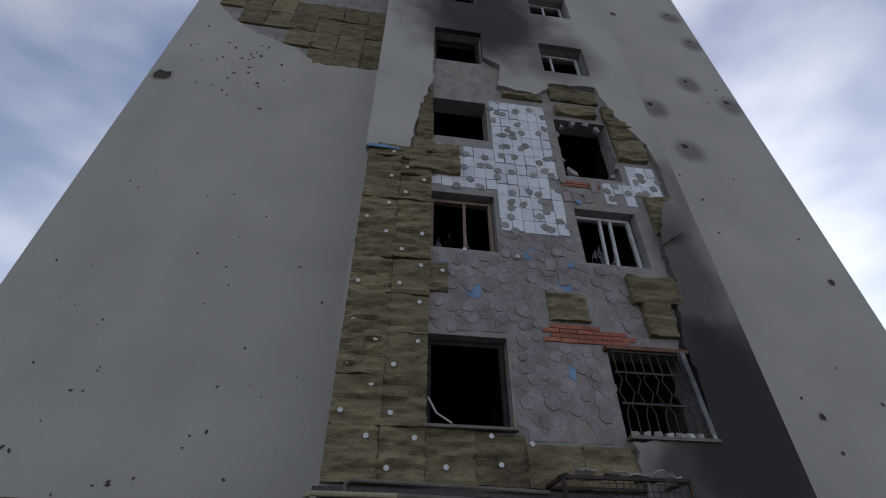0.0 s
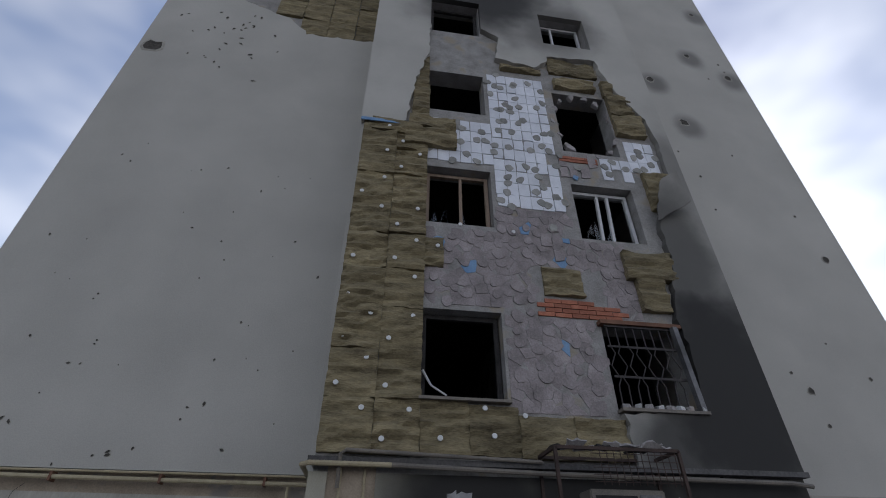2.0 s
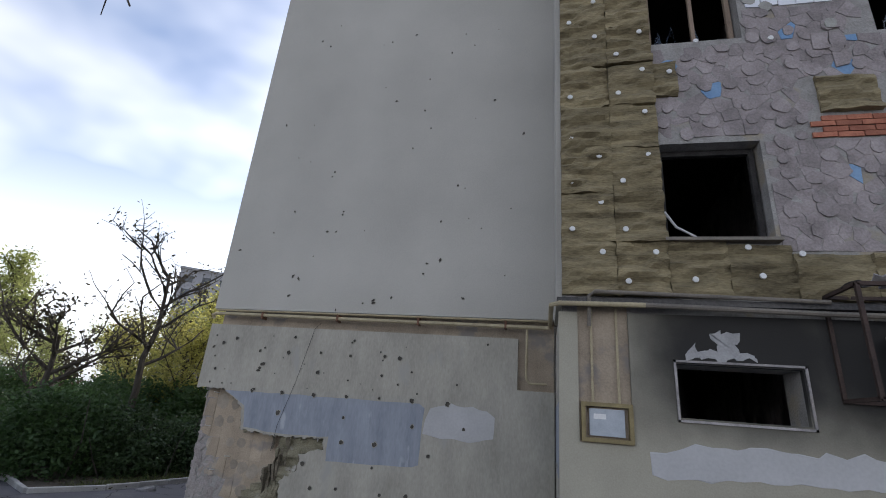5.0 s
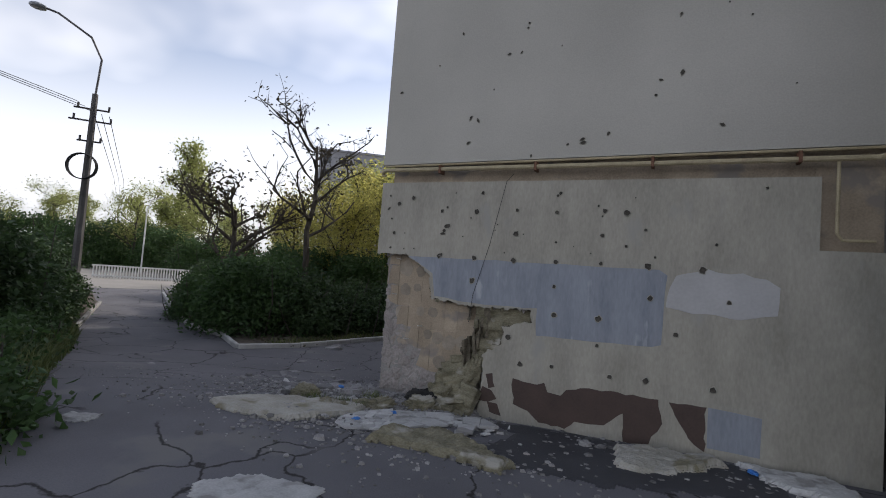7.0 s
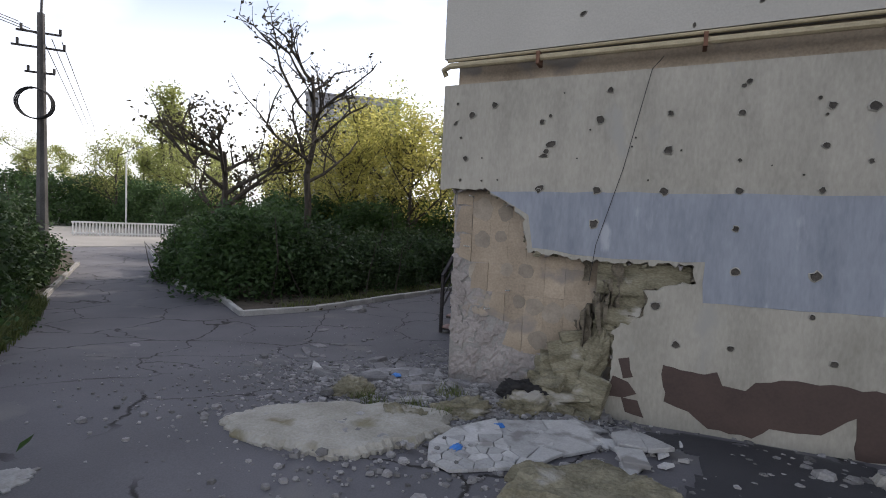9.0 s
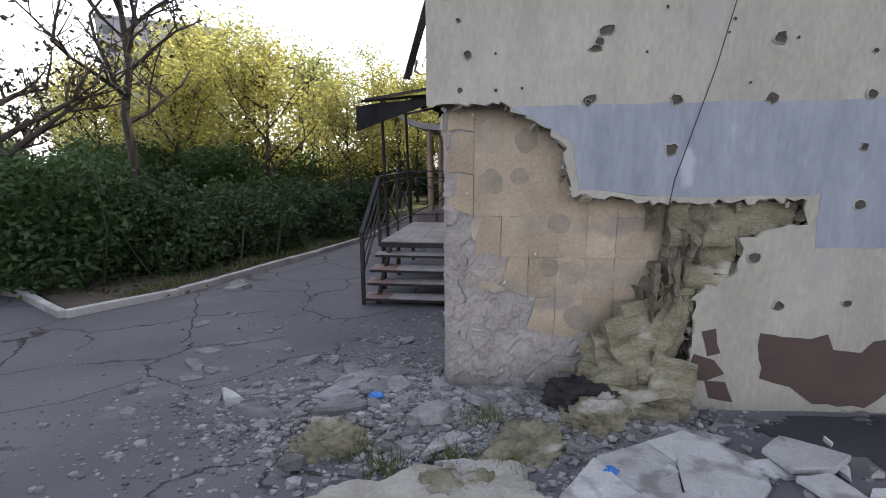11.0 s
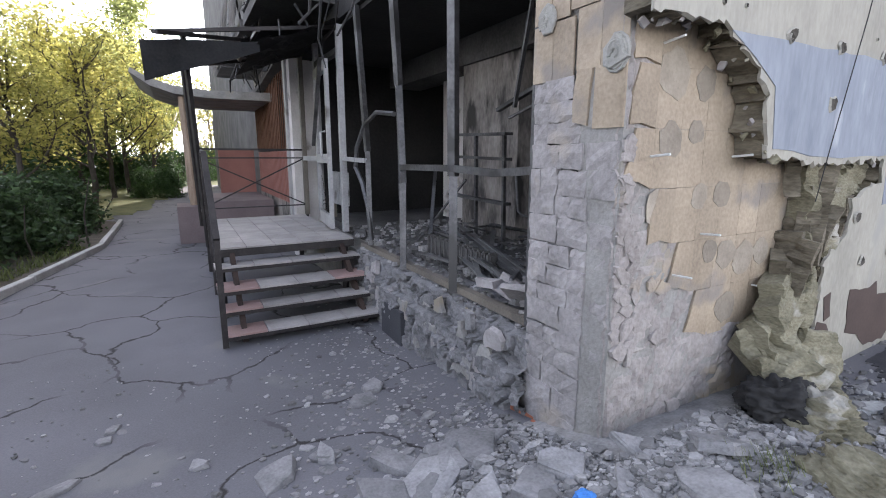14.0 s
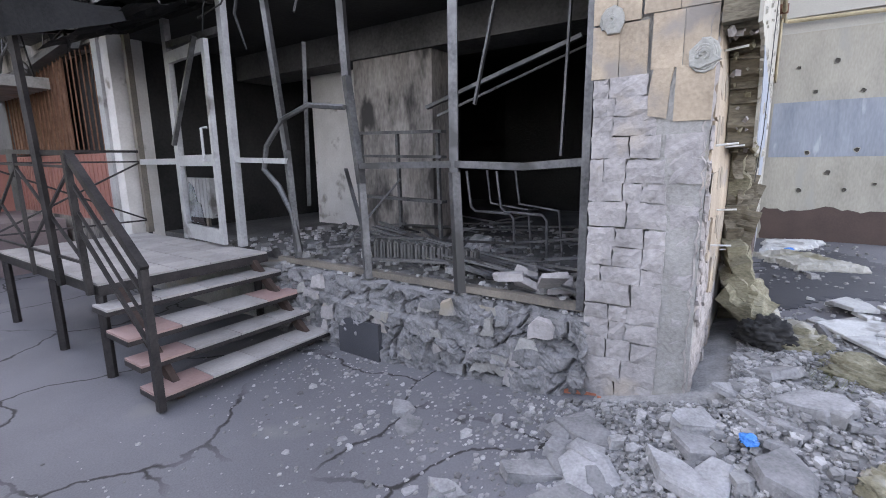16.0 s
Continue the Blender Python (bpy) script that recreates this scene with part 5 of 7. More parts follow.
for y, z in ((-0.51, 2.52), (-0.5, 1.72), (-0.46, 1.2), (-1.0, 2.5), (-1.02, 1.75), (-0.95, 1.22), (-0.7, 2.9), (-0.3, 2.85), (-1.2, 2.95), (-0.75, 1.45), (-1.25, 1.3)):
    q = 0.027 * rng.uniform(0.7, 1.3)
    piece("pock_mark", rng.choice(POCKS), bay, pose(5.512, y, z, 0, 0, -90) @ pose(0, 0, 0, 0, rng.uniform(0, 360), 0) @ Matrix.Diagonal((q, 0.05, q, 1)))
UP_POCKS = [(1.28, 4.16), (1.39, 4.12), (2.57, 3.74), (2.74, 3.79), (1.27, 3.83), (2.13, 3.62), (0.17, 4.62), (3.03, 3.84), (4.16, 3.86), (1.92, 4.96), (1.76, 4.96), (3.76, 4.47), (3.55, 4.41), (2.75, 3.75), (1.08, 5.34), (3.72, 5.13), (5.01, 6.72), (4.5, 7.43), (2.69, 7.54), (2.92, 9.06), (3.66, 8.55), (0.94, 9.13), (0.54, 7.15)]
for x, z in UP_POCKS:
    pock(wall_left, x, -0.021, z, 0.028 * rng.uniform(0.6, 1.3), 0.6)
for k in range(30):
    pock(wall_left, rng.uniform(0.2, 5.3), -0.021, rng.uniform(3.7, 9.5), 0.012 * rng.uniform(0.6, 1.6))
for k in range(32):
    pock(wall_left, rng.gauss(1.9, 0.6), -0.021, rng.gauss(13.4, 0.7), 0.05 * rng.uniform(0.5, 1.2), 0.5)
pock(wall_left, 0.3, -0.021, 12.7, 0.2)
for x, z in RIGHT_POCKS:
    pock(wall_right, x, -0.021, z, 0.11 * rng.uniform(0.6, 1.1))
for k in range(16):
    pock(wall_right, rng.uniform(12, 16), -0.021, rng.uniform(4, 16), 0.03 * rng.uniform(0.6, 1.4))

# ---- corner: beige tiles, dabs and small blocks ----
TILE_B = mesh_of(box(bmesh.new(), 0, 0.1885, -0.010, 0, 0, 0.2785), "tile", M_TILE)
b_chips = []
for k in range(4):
    b = bmesh.new()
    ragged(b, [(0, 0.05 * (k % 2)), (0.1, 0.03), (0.186, 0.0), (0.186, 0.276), (0.06, 0.276), (0.03, 0.2)], -0.014, 0, 0.06, 0.012, random.Random(k), straight=(2, 3))
    b_chips.append(mesh_of(b, "tile", M_TILE))
for i in range(12):
    for j in range(8):
        x, z = 0.085 + i * 0.19, 0.48 + j * 0.28
        left = 0.05 if z > 1.4 else 0.16 if z > 1.15 else 0.42 if z > 0.9 else 0.58
        if z + 0.27 > 2.7 or z < 0.74 or x < left or x > 2.1:
            continue
        edge = x - left < 0.2
        piece("tile", rng.choice(b_chips) if edge else TILE_B, wall_left, pose(x, 0.154, z, 0, rng.uniform(-0.5, 0.5), 0))
dabs_soft = []
for k in range(4):
    b = bmesh.new()
    o = [(0.07 * rng.uniform(0.82, 1.08) * math.cos(6.283 * i / 13), 0.06 * rng.uniform(0.82, 1.08) * math.sin(6.283 * i / 13)) for i in range(13)]
    ragged(b, o, -0.004, 0, 0.5, 0.0, rng, straight=range(13))
    dabs_soft.append(mesh_of(b, "adhesive_dab", M_DAB))
for x, z, s in ((0.39, 1.83, 1.3), (0.38, 2.13, 1.7), (0.58, 1.87, 0.9), (0.66, 1.55, 1.0), (0.34, 1.5, 1.4), (0.85, 1.55, 1.1), (0.95, 1.22, 1.3), (1.12, 1.18, 1.5), (1.3, 1.2, 1.2), (0.8, 1.25, 1.0), (1.0, 0.9, 1.4), (0.62, 2.1, 1.2)):
    piece("adhesive_dab", rng.choice(dabs_soft), wall_left, pose(x, 0.1436, z, 0, rng.uniform(0, 360), 0) @ Matrix.Diagonal((s, 0.6, s * 1.15, 1)))
# rough mortar where the tiles have gone, in x-z on the end face
b = bmesh.new()
g = []
for j in range(76):
    g.append([])
    for i in range(46):
        x, z = 0.068 + 1.1 * i / 45, 0.1 + 2.3 * j / 75
        v = noise.noise((x * 5, z * 5, 3)) + 0.6 * noise.noise((x * 13, z * 13, 8)) + 0.35 * noise.noise((x * 31, z * 31, 1))
        near, far = noise.voronoi((x * 7.0, z * 8.0, 0.5))[0][:2]
        tiled = z > 0.78 and x > (0.1 if z > 1.45 else 0.2 if z > 1.15 else 0.46 if z > 0.95 else 0.6)
        g[-1].append(b.verts.new((x, (0.1515 - 0.006 * v if tiled else 0.146 - 0.016 * v) + (0.014 if far - near < 0.09 else 0) + (0.03 if i == 0 else 0), z)))
for j in range(75):
    for i in range(45):
        b.faces.new((g[j][i], g[j][i + 1], g[j + 1][i + 1], g[j + 1][i]))
part("mortar_face", b, M_MORTAR, wall_left, "rough grey mortar with lumps of old adhesive")
for k in range(46):  # lumps of mortar and stubs of tile that still cling to it
    z = rng.uniform(0.25, 1.9)
    x = 0.09 + rng.random() * (0.04 if z > 1.45 else 0.12 if z > 1.15 else 0.36 if z > 0.78 else 0.95)
    o = rubble_block(rng, rng.uniform(0.025, 0.085), rng.uniform(0.02, 0.06), rng.uniform(0.008, 0.02), 9)
    part("mortar_lump", o, M_MORTAR, wall_left).matrix_basis = pose(x, 0.150, z, 90, rng.uniform(0, 360), 0)
blocks = []
for k in range(8):
    b = box(bmesh.new(), 0, 1, -0.04, 0, 0, 1)
    bmesh.ops.subdivide_edges(b, edges=[e for e in b.edges if abs(e.verts[0].co.y - e.verts[1].co.y) < 0.01], cuts=2, use_grid_fill=True)
    for v in b.verts:
        edge = min(v.co.x, 1 - v.co.x, v.co.z, 1 - v.co.z) < 0.01
        v.co += Vector((rng.uniform(-0.05, 0.02) * edge * (1 if v.co.x > 0.5 else -1), (rng.uniform(0, 0.010) if edge else rng.uniform(-0.005, 0.004)) * (v.co.y < -0.02), rng.uniform(-0.05, 0.05) * edge))
    blocks.append(mesh_of(b, "block", M_BLOCK))


def crack_y(z):
    """Where the long crack runs up the street face of the pier."""
    pts = ((0.0, 0.33), (1.02, 0.32), (1.41, 0.325), (1.59, 0.345), (1.84, 0.40), (2.14, 0.48), (2.35, 0.5), (2.53, 0.56), (3.8, 0.6))
    for (z0, y0), (z1, y1) in zip(pts, pts[1:]):
        if z <= z1:
            return y0 + (y1 - y0) * (z - z0) / (z1 - z0)


z = 0.06
while z < 2.12:  # courses on the street face, split by the crack
    h = rng.uniform(0.095, 0.15)
    c = crack_y(z + h / 2)
    for y0, y1, back in ((c + 0.008, 0.775, 0.0), (0.165, c - 0.008, 0.016 if z < 1.5 else 0.004)):
        if back and z + h > 1.9:
            continue
        y = y0
        while y < y1 - 0.03:
            w = min(rng.uniform(0.10, 0.24), y1 - y)
            if y1 - y - w < 0.07:
                w = y1 - y
            # a block's own x runs from its far end towards the corner
            piece("block", rng.choice(blocks), pier, pose(0.102 + back + rng.uniform(-0.006, 0.006), y + w - 0.003, z + rng.uniform(-0.004, 0.004), rng.uniform(-1.5, 1.5), rng.uniform(-1.3, 1.3), -90 + rng.uniform(-1.5, 1.5)) @ Matrix.Diagonal((w - 0.002, 1, h - 0.002, 1)))
            y += w
    z += h
for z, y0, y1, cols in ((2.135, 0.485, 0.79, 2), (2.43, 0.53, 0.79, 2), (2.72, 0.57, 0.79, 1), (1.88, 0.155, 0.34, 1), (2.16, 0.155, 0.47, 2), (2.45, 0.155, 0.52, 2), (2.74, 0.155, 0.56, 2), (3.03, 0.155, 0.79, 3)):
    for i in range(cols):  # tiles that still hang above
        w = (y1 - y0) / cols
        piece("tile", TILE_B, pier, pose(0.074 + rng.uniform(0, 0.006), y0 + (i + 1) * w - 0.004, z, 0, rng.uniform(-0.8, 0.8), -90 + rng.uniform(-1, 1)) @ Matrix.Diagonal(((w - 0.006) / 0.186, 1, 1.02, 1)))
part("corner_tile", ragged(bmesh.new(), [(0.0, 0.02), (0.10, 0.0), (0.115, 0.26), (0.02, 0.27)], -0.014, 0, 0.08, 0.008, rng), M_TILE, pier, "broken tile stub").matrix_basis = pose(0.074, 0.47, 1.90, 0, 0, -90)


def adhesive_swirl(y, z, r):
    """A trowelled lump of adhesive in ridges."""
    b = bmesh.new()
    for k in range(5):
        a0, rr = rng.uniform(0, 6.28), r * (0.25 + 0.17 * k)
        tube(b, [(0.0 - 0.004 * (4 - k), rr * math.cos(a0 + a * 0.55) * 0.85, rr * math.sin(a0 + a * 0.55)) for a in range(9)], 0.012, 0.008, 6)
    lid = rubble_block(rng, r * 0.95, r * 0.85, 0.016, 11)
    lid.transform(Matrix.Rotation(radians(-90), 4, "Y"))
    data = bpy.data.meshes.new("swirl")
    lid.to_mesh(data)
    lid.free()
    b.from_mesh(data)
    part("mortar_lump", b, M_ADHESIVE, pier, "trowelled lump of old adhesive").matrix_basis = pose(0.060, y, z)


adhesive_swirl(0.21, 2.20, 0.085)
adhesive_swirl(0.68, 2.44, 0.075)
for k in range(7):
    piece("brick", brick_mesh, pier, pose(0.055 + 0.006 * (k % 3), 0.30 + 0.12 * k, 0.10 + 0.05 * (k % 2) - 0.006 * k, rng.uniform(-6, 6), rng.uniform(-7, 7), -90 + rng.uniform(-8, 8)))
for x, z in ((0.25, 1.75), (0.7, 1.35), (0.9, 1.75), (0.28, 2.25), (0.5, 1.15), (1.25, 1.0)):
    part("steel_anchor", tube(bmesh.new(), [(x, 0.14, z), (x - 0.01, 0.03, z + 0.01)], 0.006, sides=6), M_WASHER, wall_left, "bare wall anchor")


# frayed rim of the broken render: crumbs and tufts that cling to it
rim_pts = [(0.0, 2.31), (0.15, 2.31), (0.46, 2.32), (0.84, 2.08), (0.9, 1.75), (1.48, 1.71), (2.26, 1.73), (2.28, 1.6), (1.92, 1.48), (1.93, 1.32), (1.67, 1.12), (1.71, 0.83), (1.66, 0.45)]
for a, c in zip(rim_pts, rim_pts[1:]):
    for k in range(max(2, int(math.dist(a, c) / 0.045))):
        t = rng.random()
        s = rng.uniform(0.006, 0.024) * (1.5 if rng.random() < 0.15 else 1.0)
        ob = part("crumb", rubble_block(rng, s * 1.4, s, s, 6), M_WOOL_PALE if rng.random() < 0.55 else M_BLOCK, wall_left)
        ob.matrix_basis = pose(a[0] + (c[0] - a[0]) * t + rng.gauss(0, 0.012), rng.uniform(-0.025, 0.12), a[1] + (c[1] - a[1]) * t + rng.gauss(0, 0.012), rng.uniform(0, 360), rng.uniform(0, 360), 0)
for k in range(16):
    ob = part("wool_layer", wool_board(rng, rng.uniform(0.07, 0.15), rng.uniform(0.22, 0.5), 0.02, 0.03, 6, 12), M_WOOL_SHADED, wall_left, "split wool layers folding out of the wall")
    ob.matrix_basis = pose(1.40 + 0.035 * (k % 8), 0.13 - 0.012 * (k // 4), 0.72 + 0.1 * (k % 9), rng.uniform(-8, 8), rng.uniform(-14, 14), -70 + rng.uniform(-22, 22))


# wool slumped out of the broken wall
def lump(name, m, sx, sy, sz, material, label, seed, category="rubble"):
    b = bmesh.new()
    bmesh.ops.create_icosphere(b, subdivisions=5, radius=1)
    for v in b.verts:
        n1 = noise.noise(v.co * 1.6 + Vector((seed, 0, 0)))
        n2 = noise.noise(Vector((v.co.x * 4, v.co.y * 4, v.co.z * 9)) + Vector((seed, 3, 0)))
        n3 = noise.noise(Vector((v.co.x * 9, v.co.y * 9, v.co.z * 22)) + Vector((seed, 7, 0)))
        v.co *= 1 + 0.36 * n1 + 0.22 * n2 + 0.13 * n3
        v.co = Vector((v.co.x * sx, v.co.y * sy, max(v.co.z, -0.25) * sz))
    data = mesh_of(b, name, material)
    data.polygons.foreach_set("use_smooth", [True] * len(data.polygons))
    ob = new(name, data)
    ob.matrix_basis = m
    return tagged(ob, label, category)


clump = thing("wool_clump", IDENT, "slumped slabs of yellow mineral wool against the broken wall", "rubble")
for x, y, z, w, h, lean, roll, turn in ((1.02, -0.24, 0.36, 0.42, 0.42, -52, 4, -8), (1.16, -0.20, 0.40, 0.40, 0.50, -38, -8, 10), (1.28, -0.12, 0.44, 0.30, 0.52, -24, -14, 16), (1.10, -0.30, 0.33, 0.46, 0.26, -64, 6, 4), (1.36, -0.16, 0.36, 0.26, 0.40, -30, 10, -12), (1.0, -0.14, 0.50, 0.34, 0.32, -58, -12, -18), (1.3, 0.03, 0.62, 0.22, 0.42, -12, -10, 20)):
    part("wool_slab", wool_board(rng, w, h, 0.10, 0.05, 18, 20), M_WOOL_PALE, clump).matrix_basis = pose(x, y, z, lean, roll, turn)
lump("wool_clump", pose(1.5, 0.03, 0.82, 0, 24, 5), 0.12, 0.09, 0.32, M_WOOL_PALE, "torn mineral wool hanging in the wall gap", 8)
lump("wool_clump", pose(1.05, -0.34, 0.40, 0, 0, 40), 0.26, 0.2, 0.16, M_WOOL_PALE, "clump of fallen mineral wool on rubble", 12)
lump("wool_clump", pose(-0.45, -0.75, 0.36, 0, 0, 20), 0.22, 0.18, 0.16, M_WOOL_PALE, "pale clump of wool on the ground", 16)
lump("wool_clump", pose(0.62, -0.72, 0.40, 0, 0, 60), 0.3, 0.18, 0.12, M_WOOL_PALE, "dusty wool sheet crumpled on rubble", 20)
lump("wool_clump", pose(0.28, -1.15, 0.41, 0, 0, 10), 0.2, 0.15, 0.13, M_WOOL_PALE, "pale clump of wool on the ground", 24)
lump("rag", pose(0.98, -0.2, 0.48, 0, 0, 0), 0.2, 0.16, 0.12, M_CHAR_SHADE, "dark rags lying at the wall base", 28, "rag")

# ---- pipes, meter, cable ----
gas = thing("gas_pipe", IDENT, "cream-yellow gas pipe running along the wall ledge", "pipe")
part("run", tube(bmesh.new(), [(-0.02, 0.0, 3.42), (-0.04, -0.03, 3.47), (0.05, -0.07, 3.49), (2.5, -0.07, 3.47), (5.36, -0.07, 3.45), (5.44, -0.12, 3.45), (5.44, -1.6, 3.42), (5.52, -1.70, 3.42), (6.4, -1.70, 3.42)], 0.028), M_PIPE, gas)
part("upper_run", tube(bmesh.new(), [(0.0, -0.02, 3.555), (5.46, -0.02, 3.555)], 0.016), M_PIPE, gas)
part("sooty_run", tube(bmesh.new(), [(6.4, -1.70, 3.42), (8.1, -1.70, 3.38), (11.2, -1.70, 3.36), (11.5, -1.66, 3.34)], 0.028), M_DARKPIPE, gas, "soot-blackened pipe")
part("second_run", tube(bmesh.new(), [(5.84, -1.6, 3.2), (5.84, -1.68, 3.52), (5.9, -1.7, 3.56), (8.1, -1.7, 3.5)], 0.022), M_DARKPIPE, gas)
part("drop", tube(bmesh.new(), [(5.12, -0.05, 3.44), (5.12, -0.05, 2.75), (5.16, -0.05, 2.68), (5.4, -0.05, 2.68)], 0.016), M_PIPE, gas)
for x in (0.9, 2.2, 3.5, 4.8):
    part("clamp", boxed(x, x + 0.03, -0.11, 0.02, 3.42, 3.53), M_RUST, gas)
for x in (5.86, 6.12):
    part("drop", tube(bmesh.new(), [(x, -1.55, 2.42), (x, -1.55, 3.4)], 0.014), M_PIPE, gas)
meter = thing("meter_box", IDENT, "grey meter in an ochre metal frame", "meter box")
for a, b, c, d in ((5.74, 6.24, 2.38, 2.42), (5.74, 6.24, 2.04, 2.08), (5.74, 5.78, 2.08, 2.38), (6.20, 6.24, 2.08, 2.38)):
    part("frame_bar", boxed(a, b, -1.60, -1.50, c, d), M_OCHRE, meter)
part("meter", boxed(5.82, 6.16, -1.57, -1.50, 2.10, 2.36), M_METER, meter)
part("dial", boxed(5.86, 5.98, -1.575, -1.5701, 2.26, 2.31), M_WASHER, meter, "white counter window")
cable = thing("hanging_cable", IDENT, "thin black cable hanging down the wall", "cable")
part("strand", tube(bmesh.new(), [(1.93, -0.03, 3.40), (1.85, -0.05, 3.3), (1.68, -0.05, 2.5), (1.5, -0.05, 1.85), (1.46, -0.03, 1.5)], 0.003, sides=5), M_RUBBER, cable)

# ---- cage with the air-conditioner ----
cage = thing("air_conditioner_cage", IDENT, "burnt air-conditioner in a rusty steel cage", "cage")
X0, X1, Y0, Y1, Z0, Z1 = 8.12, 9.55, -2.1, -1.57, 2.58, 3.58
for a in (X0, X1):
    for b in (Y0, Y1):
        part("upright", beam(bmesh.new(), (a, b, Z0), (a, b, Z1), 0.035, 0.035), M_DARKRUST, cage)
for b in (Y0, Y1):
    for c in (Z0, Z1):
        part("rail", beam(bmesh.new(), (X0, b, c), (X1, b, c), 0.035, 0.035), M_DARKRUST, cage)
for a in (X0, X1):
    for c in (Z0, Z1):
        part("rail", beam(bmesh.new(), (a, Y0, c), (a, Y1, c), 0.035, 0.035), M_DARKRUST, cage)
for k in range(12):
    x = X0 + 0.5 + k * 0.08
    part("mesh_bar", tube(bmesh.new(), [(x, Y0, 3.22), (x, Y0, Z1)], 0.005, sides=4), M_DARKRUST, cage)
for k in range(5):
    part("mesh_bar", tube(bmesh.new(), [(X0 + 0.4, Y0, 3.25 + k * 0.07), (X1, Y0, 3.25 + k * 0.07)], 0.005, sides=4), M_DARKRUST, cage)
b = boxed(8.5, 9.35, -1.98, -1.66, 2.64, 3.2)
bmesh.ops.bevel(b, geom=b.edges[:], offset=0.015, segments=2, affect="EDGES")
unit = part("unit", b, M_DARKPIPE, cage, "sooty outdoor unit casing")
part("fan_recess", boxed(8.55, 9.02, -1.985, -1.979, 2.7, 3.14), M_CHAR_SHADE, unit)
part("louvre_panel", boxed(9.05, 9.3, -1.99, -1.981, 2.7, 3.15), M_BURNTMETAL, unit)
for k in range(9):
    part("debris_scrap", ragged(bmesh.new(), [(0, 0), (0.22, 0.02), (0.26, 0.1), (0.05, 0.12)], -0.02, 0, 0.05, 0.02, rng), M_BLOCK if k % 3 else M_CHAR_SHADE, cage).matrix_basis = pose(8.08 + k * 0.155, -1.9 - 0.1 * (k % 2), 3.6, 60 + rng.uniform(-20, 20), 0, rng.uniform(-15, 15))
for x0, x1, z0, z1, label in ((6.66, 7.86, 2.29, 2.89, "burnt-out ground-floor window with pale chipped reveals"), (9.32, 10.46, 2.26, 2.87, "burnt-out ground-floor window beside the cage")):
    g = thing("window", IDENT, label, "window", kind="structure")
    for a, c, d, e in ((x0, x1, z0, z0 + 0.022), (x0, x1, z1 - 0.022, z1), (x0, x0 + 0.022, z0, z1), (x1 - 0.022, x1, z0, z1)):
        part("reveal_edge", boxed(a, c, -1.575, -1.40, d, e), M_BLOCK, g)
    part("bare_patch", ragged(bmesh.new(), [(x0 + 0.12, z1 + 0.02), (x0 + 0.8, z1 + 0.03), (x0 + 0.6, z1 + 0.12), (x0 + 0.62, z1 + 0.29), (x0 + 0.36, z1 + 0.3), (x0 + 0.44, z1 + 0.14), (x0 + 0.26, z1 + 0.08), (x0 + 0.2, z1 + 0.2)], -1.566, -1.5605, 0.04, 0.03, rng), M_PATCH, g, "patch where sooty paint has flaked to white")

# ---- porch: steps, platform, rails, canopy ----
porch = thing("porch_steps", SHOP, "steel porch steps with worn tiled treads", "stairs")
PX0, PX1 = -1.56, -0.06
TREADS = ((2.42, 0.28, 0.12), (2.64, 0.26, 0.29), (2.80, 0.36, 0.45), (3.10, 0.26, 0.62))
for k, (s, d, z) in enumerate(TREADS):
    tread = part("tread", boxed(PX0 - 0.04, PX1, s, s + d, z - 0.05, z - 0.012), M_IRON, porch, "dark steel tread frame")
    for i in range(4):
        w = (PX1 - PX0 + 0.04) / 4
        t = part("tread_tile", boxed(PX0 - 0.04 + i * w + 0.004, PX0 - 0.04 + (i + 1) * w - 0.004, s - 0.01, s + d, z - 0.0119, z + 0.006), M_STEPRED if (i in (0, 3) and k == 2) or (i == 0 and k in (0, 1)) else M_STEP, tread)
for x in (PX0 + 0.15, PX1 - 0.15):
    part("stringer", beam(bmesh.new(), (x, 2.5, 0.03), (x, 3.35, 0.72), 0.05, 0.08), M_DARKRUST, porch)
    part("foot", beam(bmesh.new(), (x, 2.58, -0.1), (x, 2.58, 0.08), 0.06, 0.06), M_IRON, porch)
platform = thing("porch_platform", SHOP, "tiled porch platform on steel legs", "platform")
part("deck", boxed(PX0, PX1 + 0.0, 3.3, 5.95, 0.69, 0.772), M_IRON, platform)
for i in range(5):
    for j in range(8):
        w, d = (PX1 - PX0) / 5, 2.65 / 8
        part("deck_tile", boxed(PX0 + i * w + 0.004, PX0 + (i + 1) * w - 0.004, 3.3 + j * d + 0.004, 3.3 + (j + 1) * d - 0.004, 0.7725, 0.79), M_STEP, platform)
for x, y in ((PX0 + 0.03, 3.36), (PX0 + 0.03, 4.4), (PX0 + 0.03, 5.8), (PX1 - 0.1, 3.36), (PX1 - 0.1, 5.8)):
    part("leg", tube(bmesh.new(), [(x, y, -0.1), (x, y, 0.69)], 0.04), M_IRON, platform)
rail = thing("porch_railing", SHOP, "dark steel porch railing with crossed bars", "railing")
PO = PX0 - 0.03
for p, q, w in (((PO, 2.42, 0.02), (PO, 2.42, 1.02), 0.05), ((PO, 3.38, 0.7), (PO - 0.02, 3.38, 1.78), 0.045), ((PO, 5.95, 0.7), (PO, 5.95, 1.85), 0.04), ((0.0, 5.95, 0.7), (0.0, 5.95, 1.85), 0.04), ((PO, 4.65, 0.7), (PO, 4.65, 1.82), 0.03)):
    part("post", beam(bmesh.new(), p, q, w, w), M_IRON, rail)
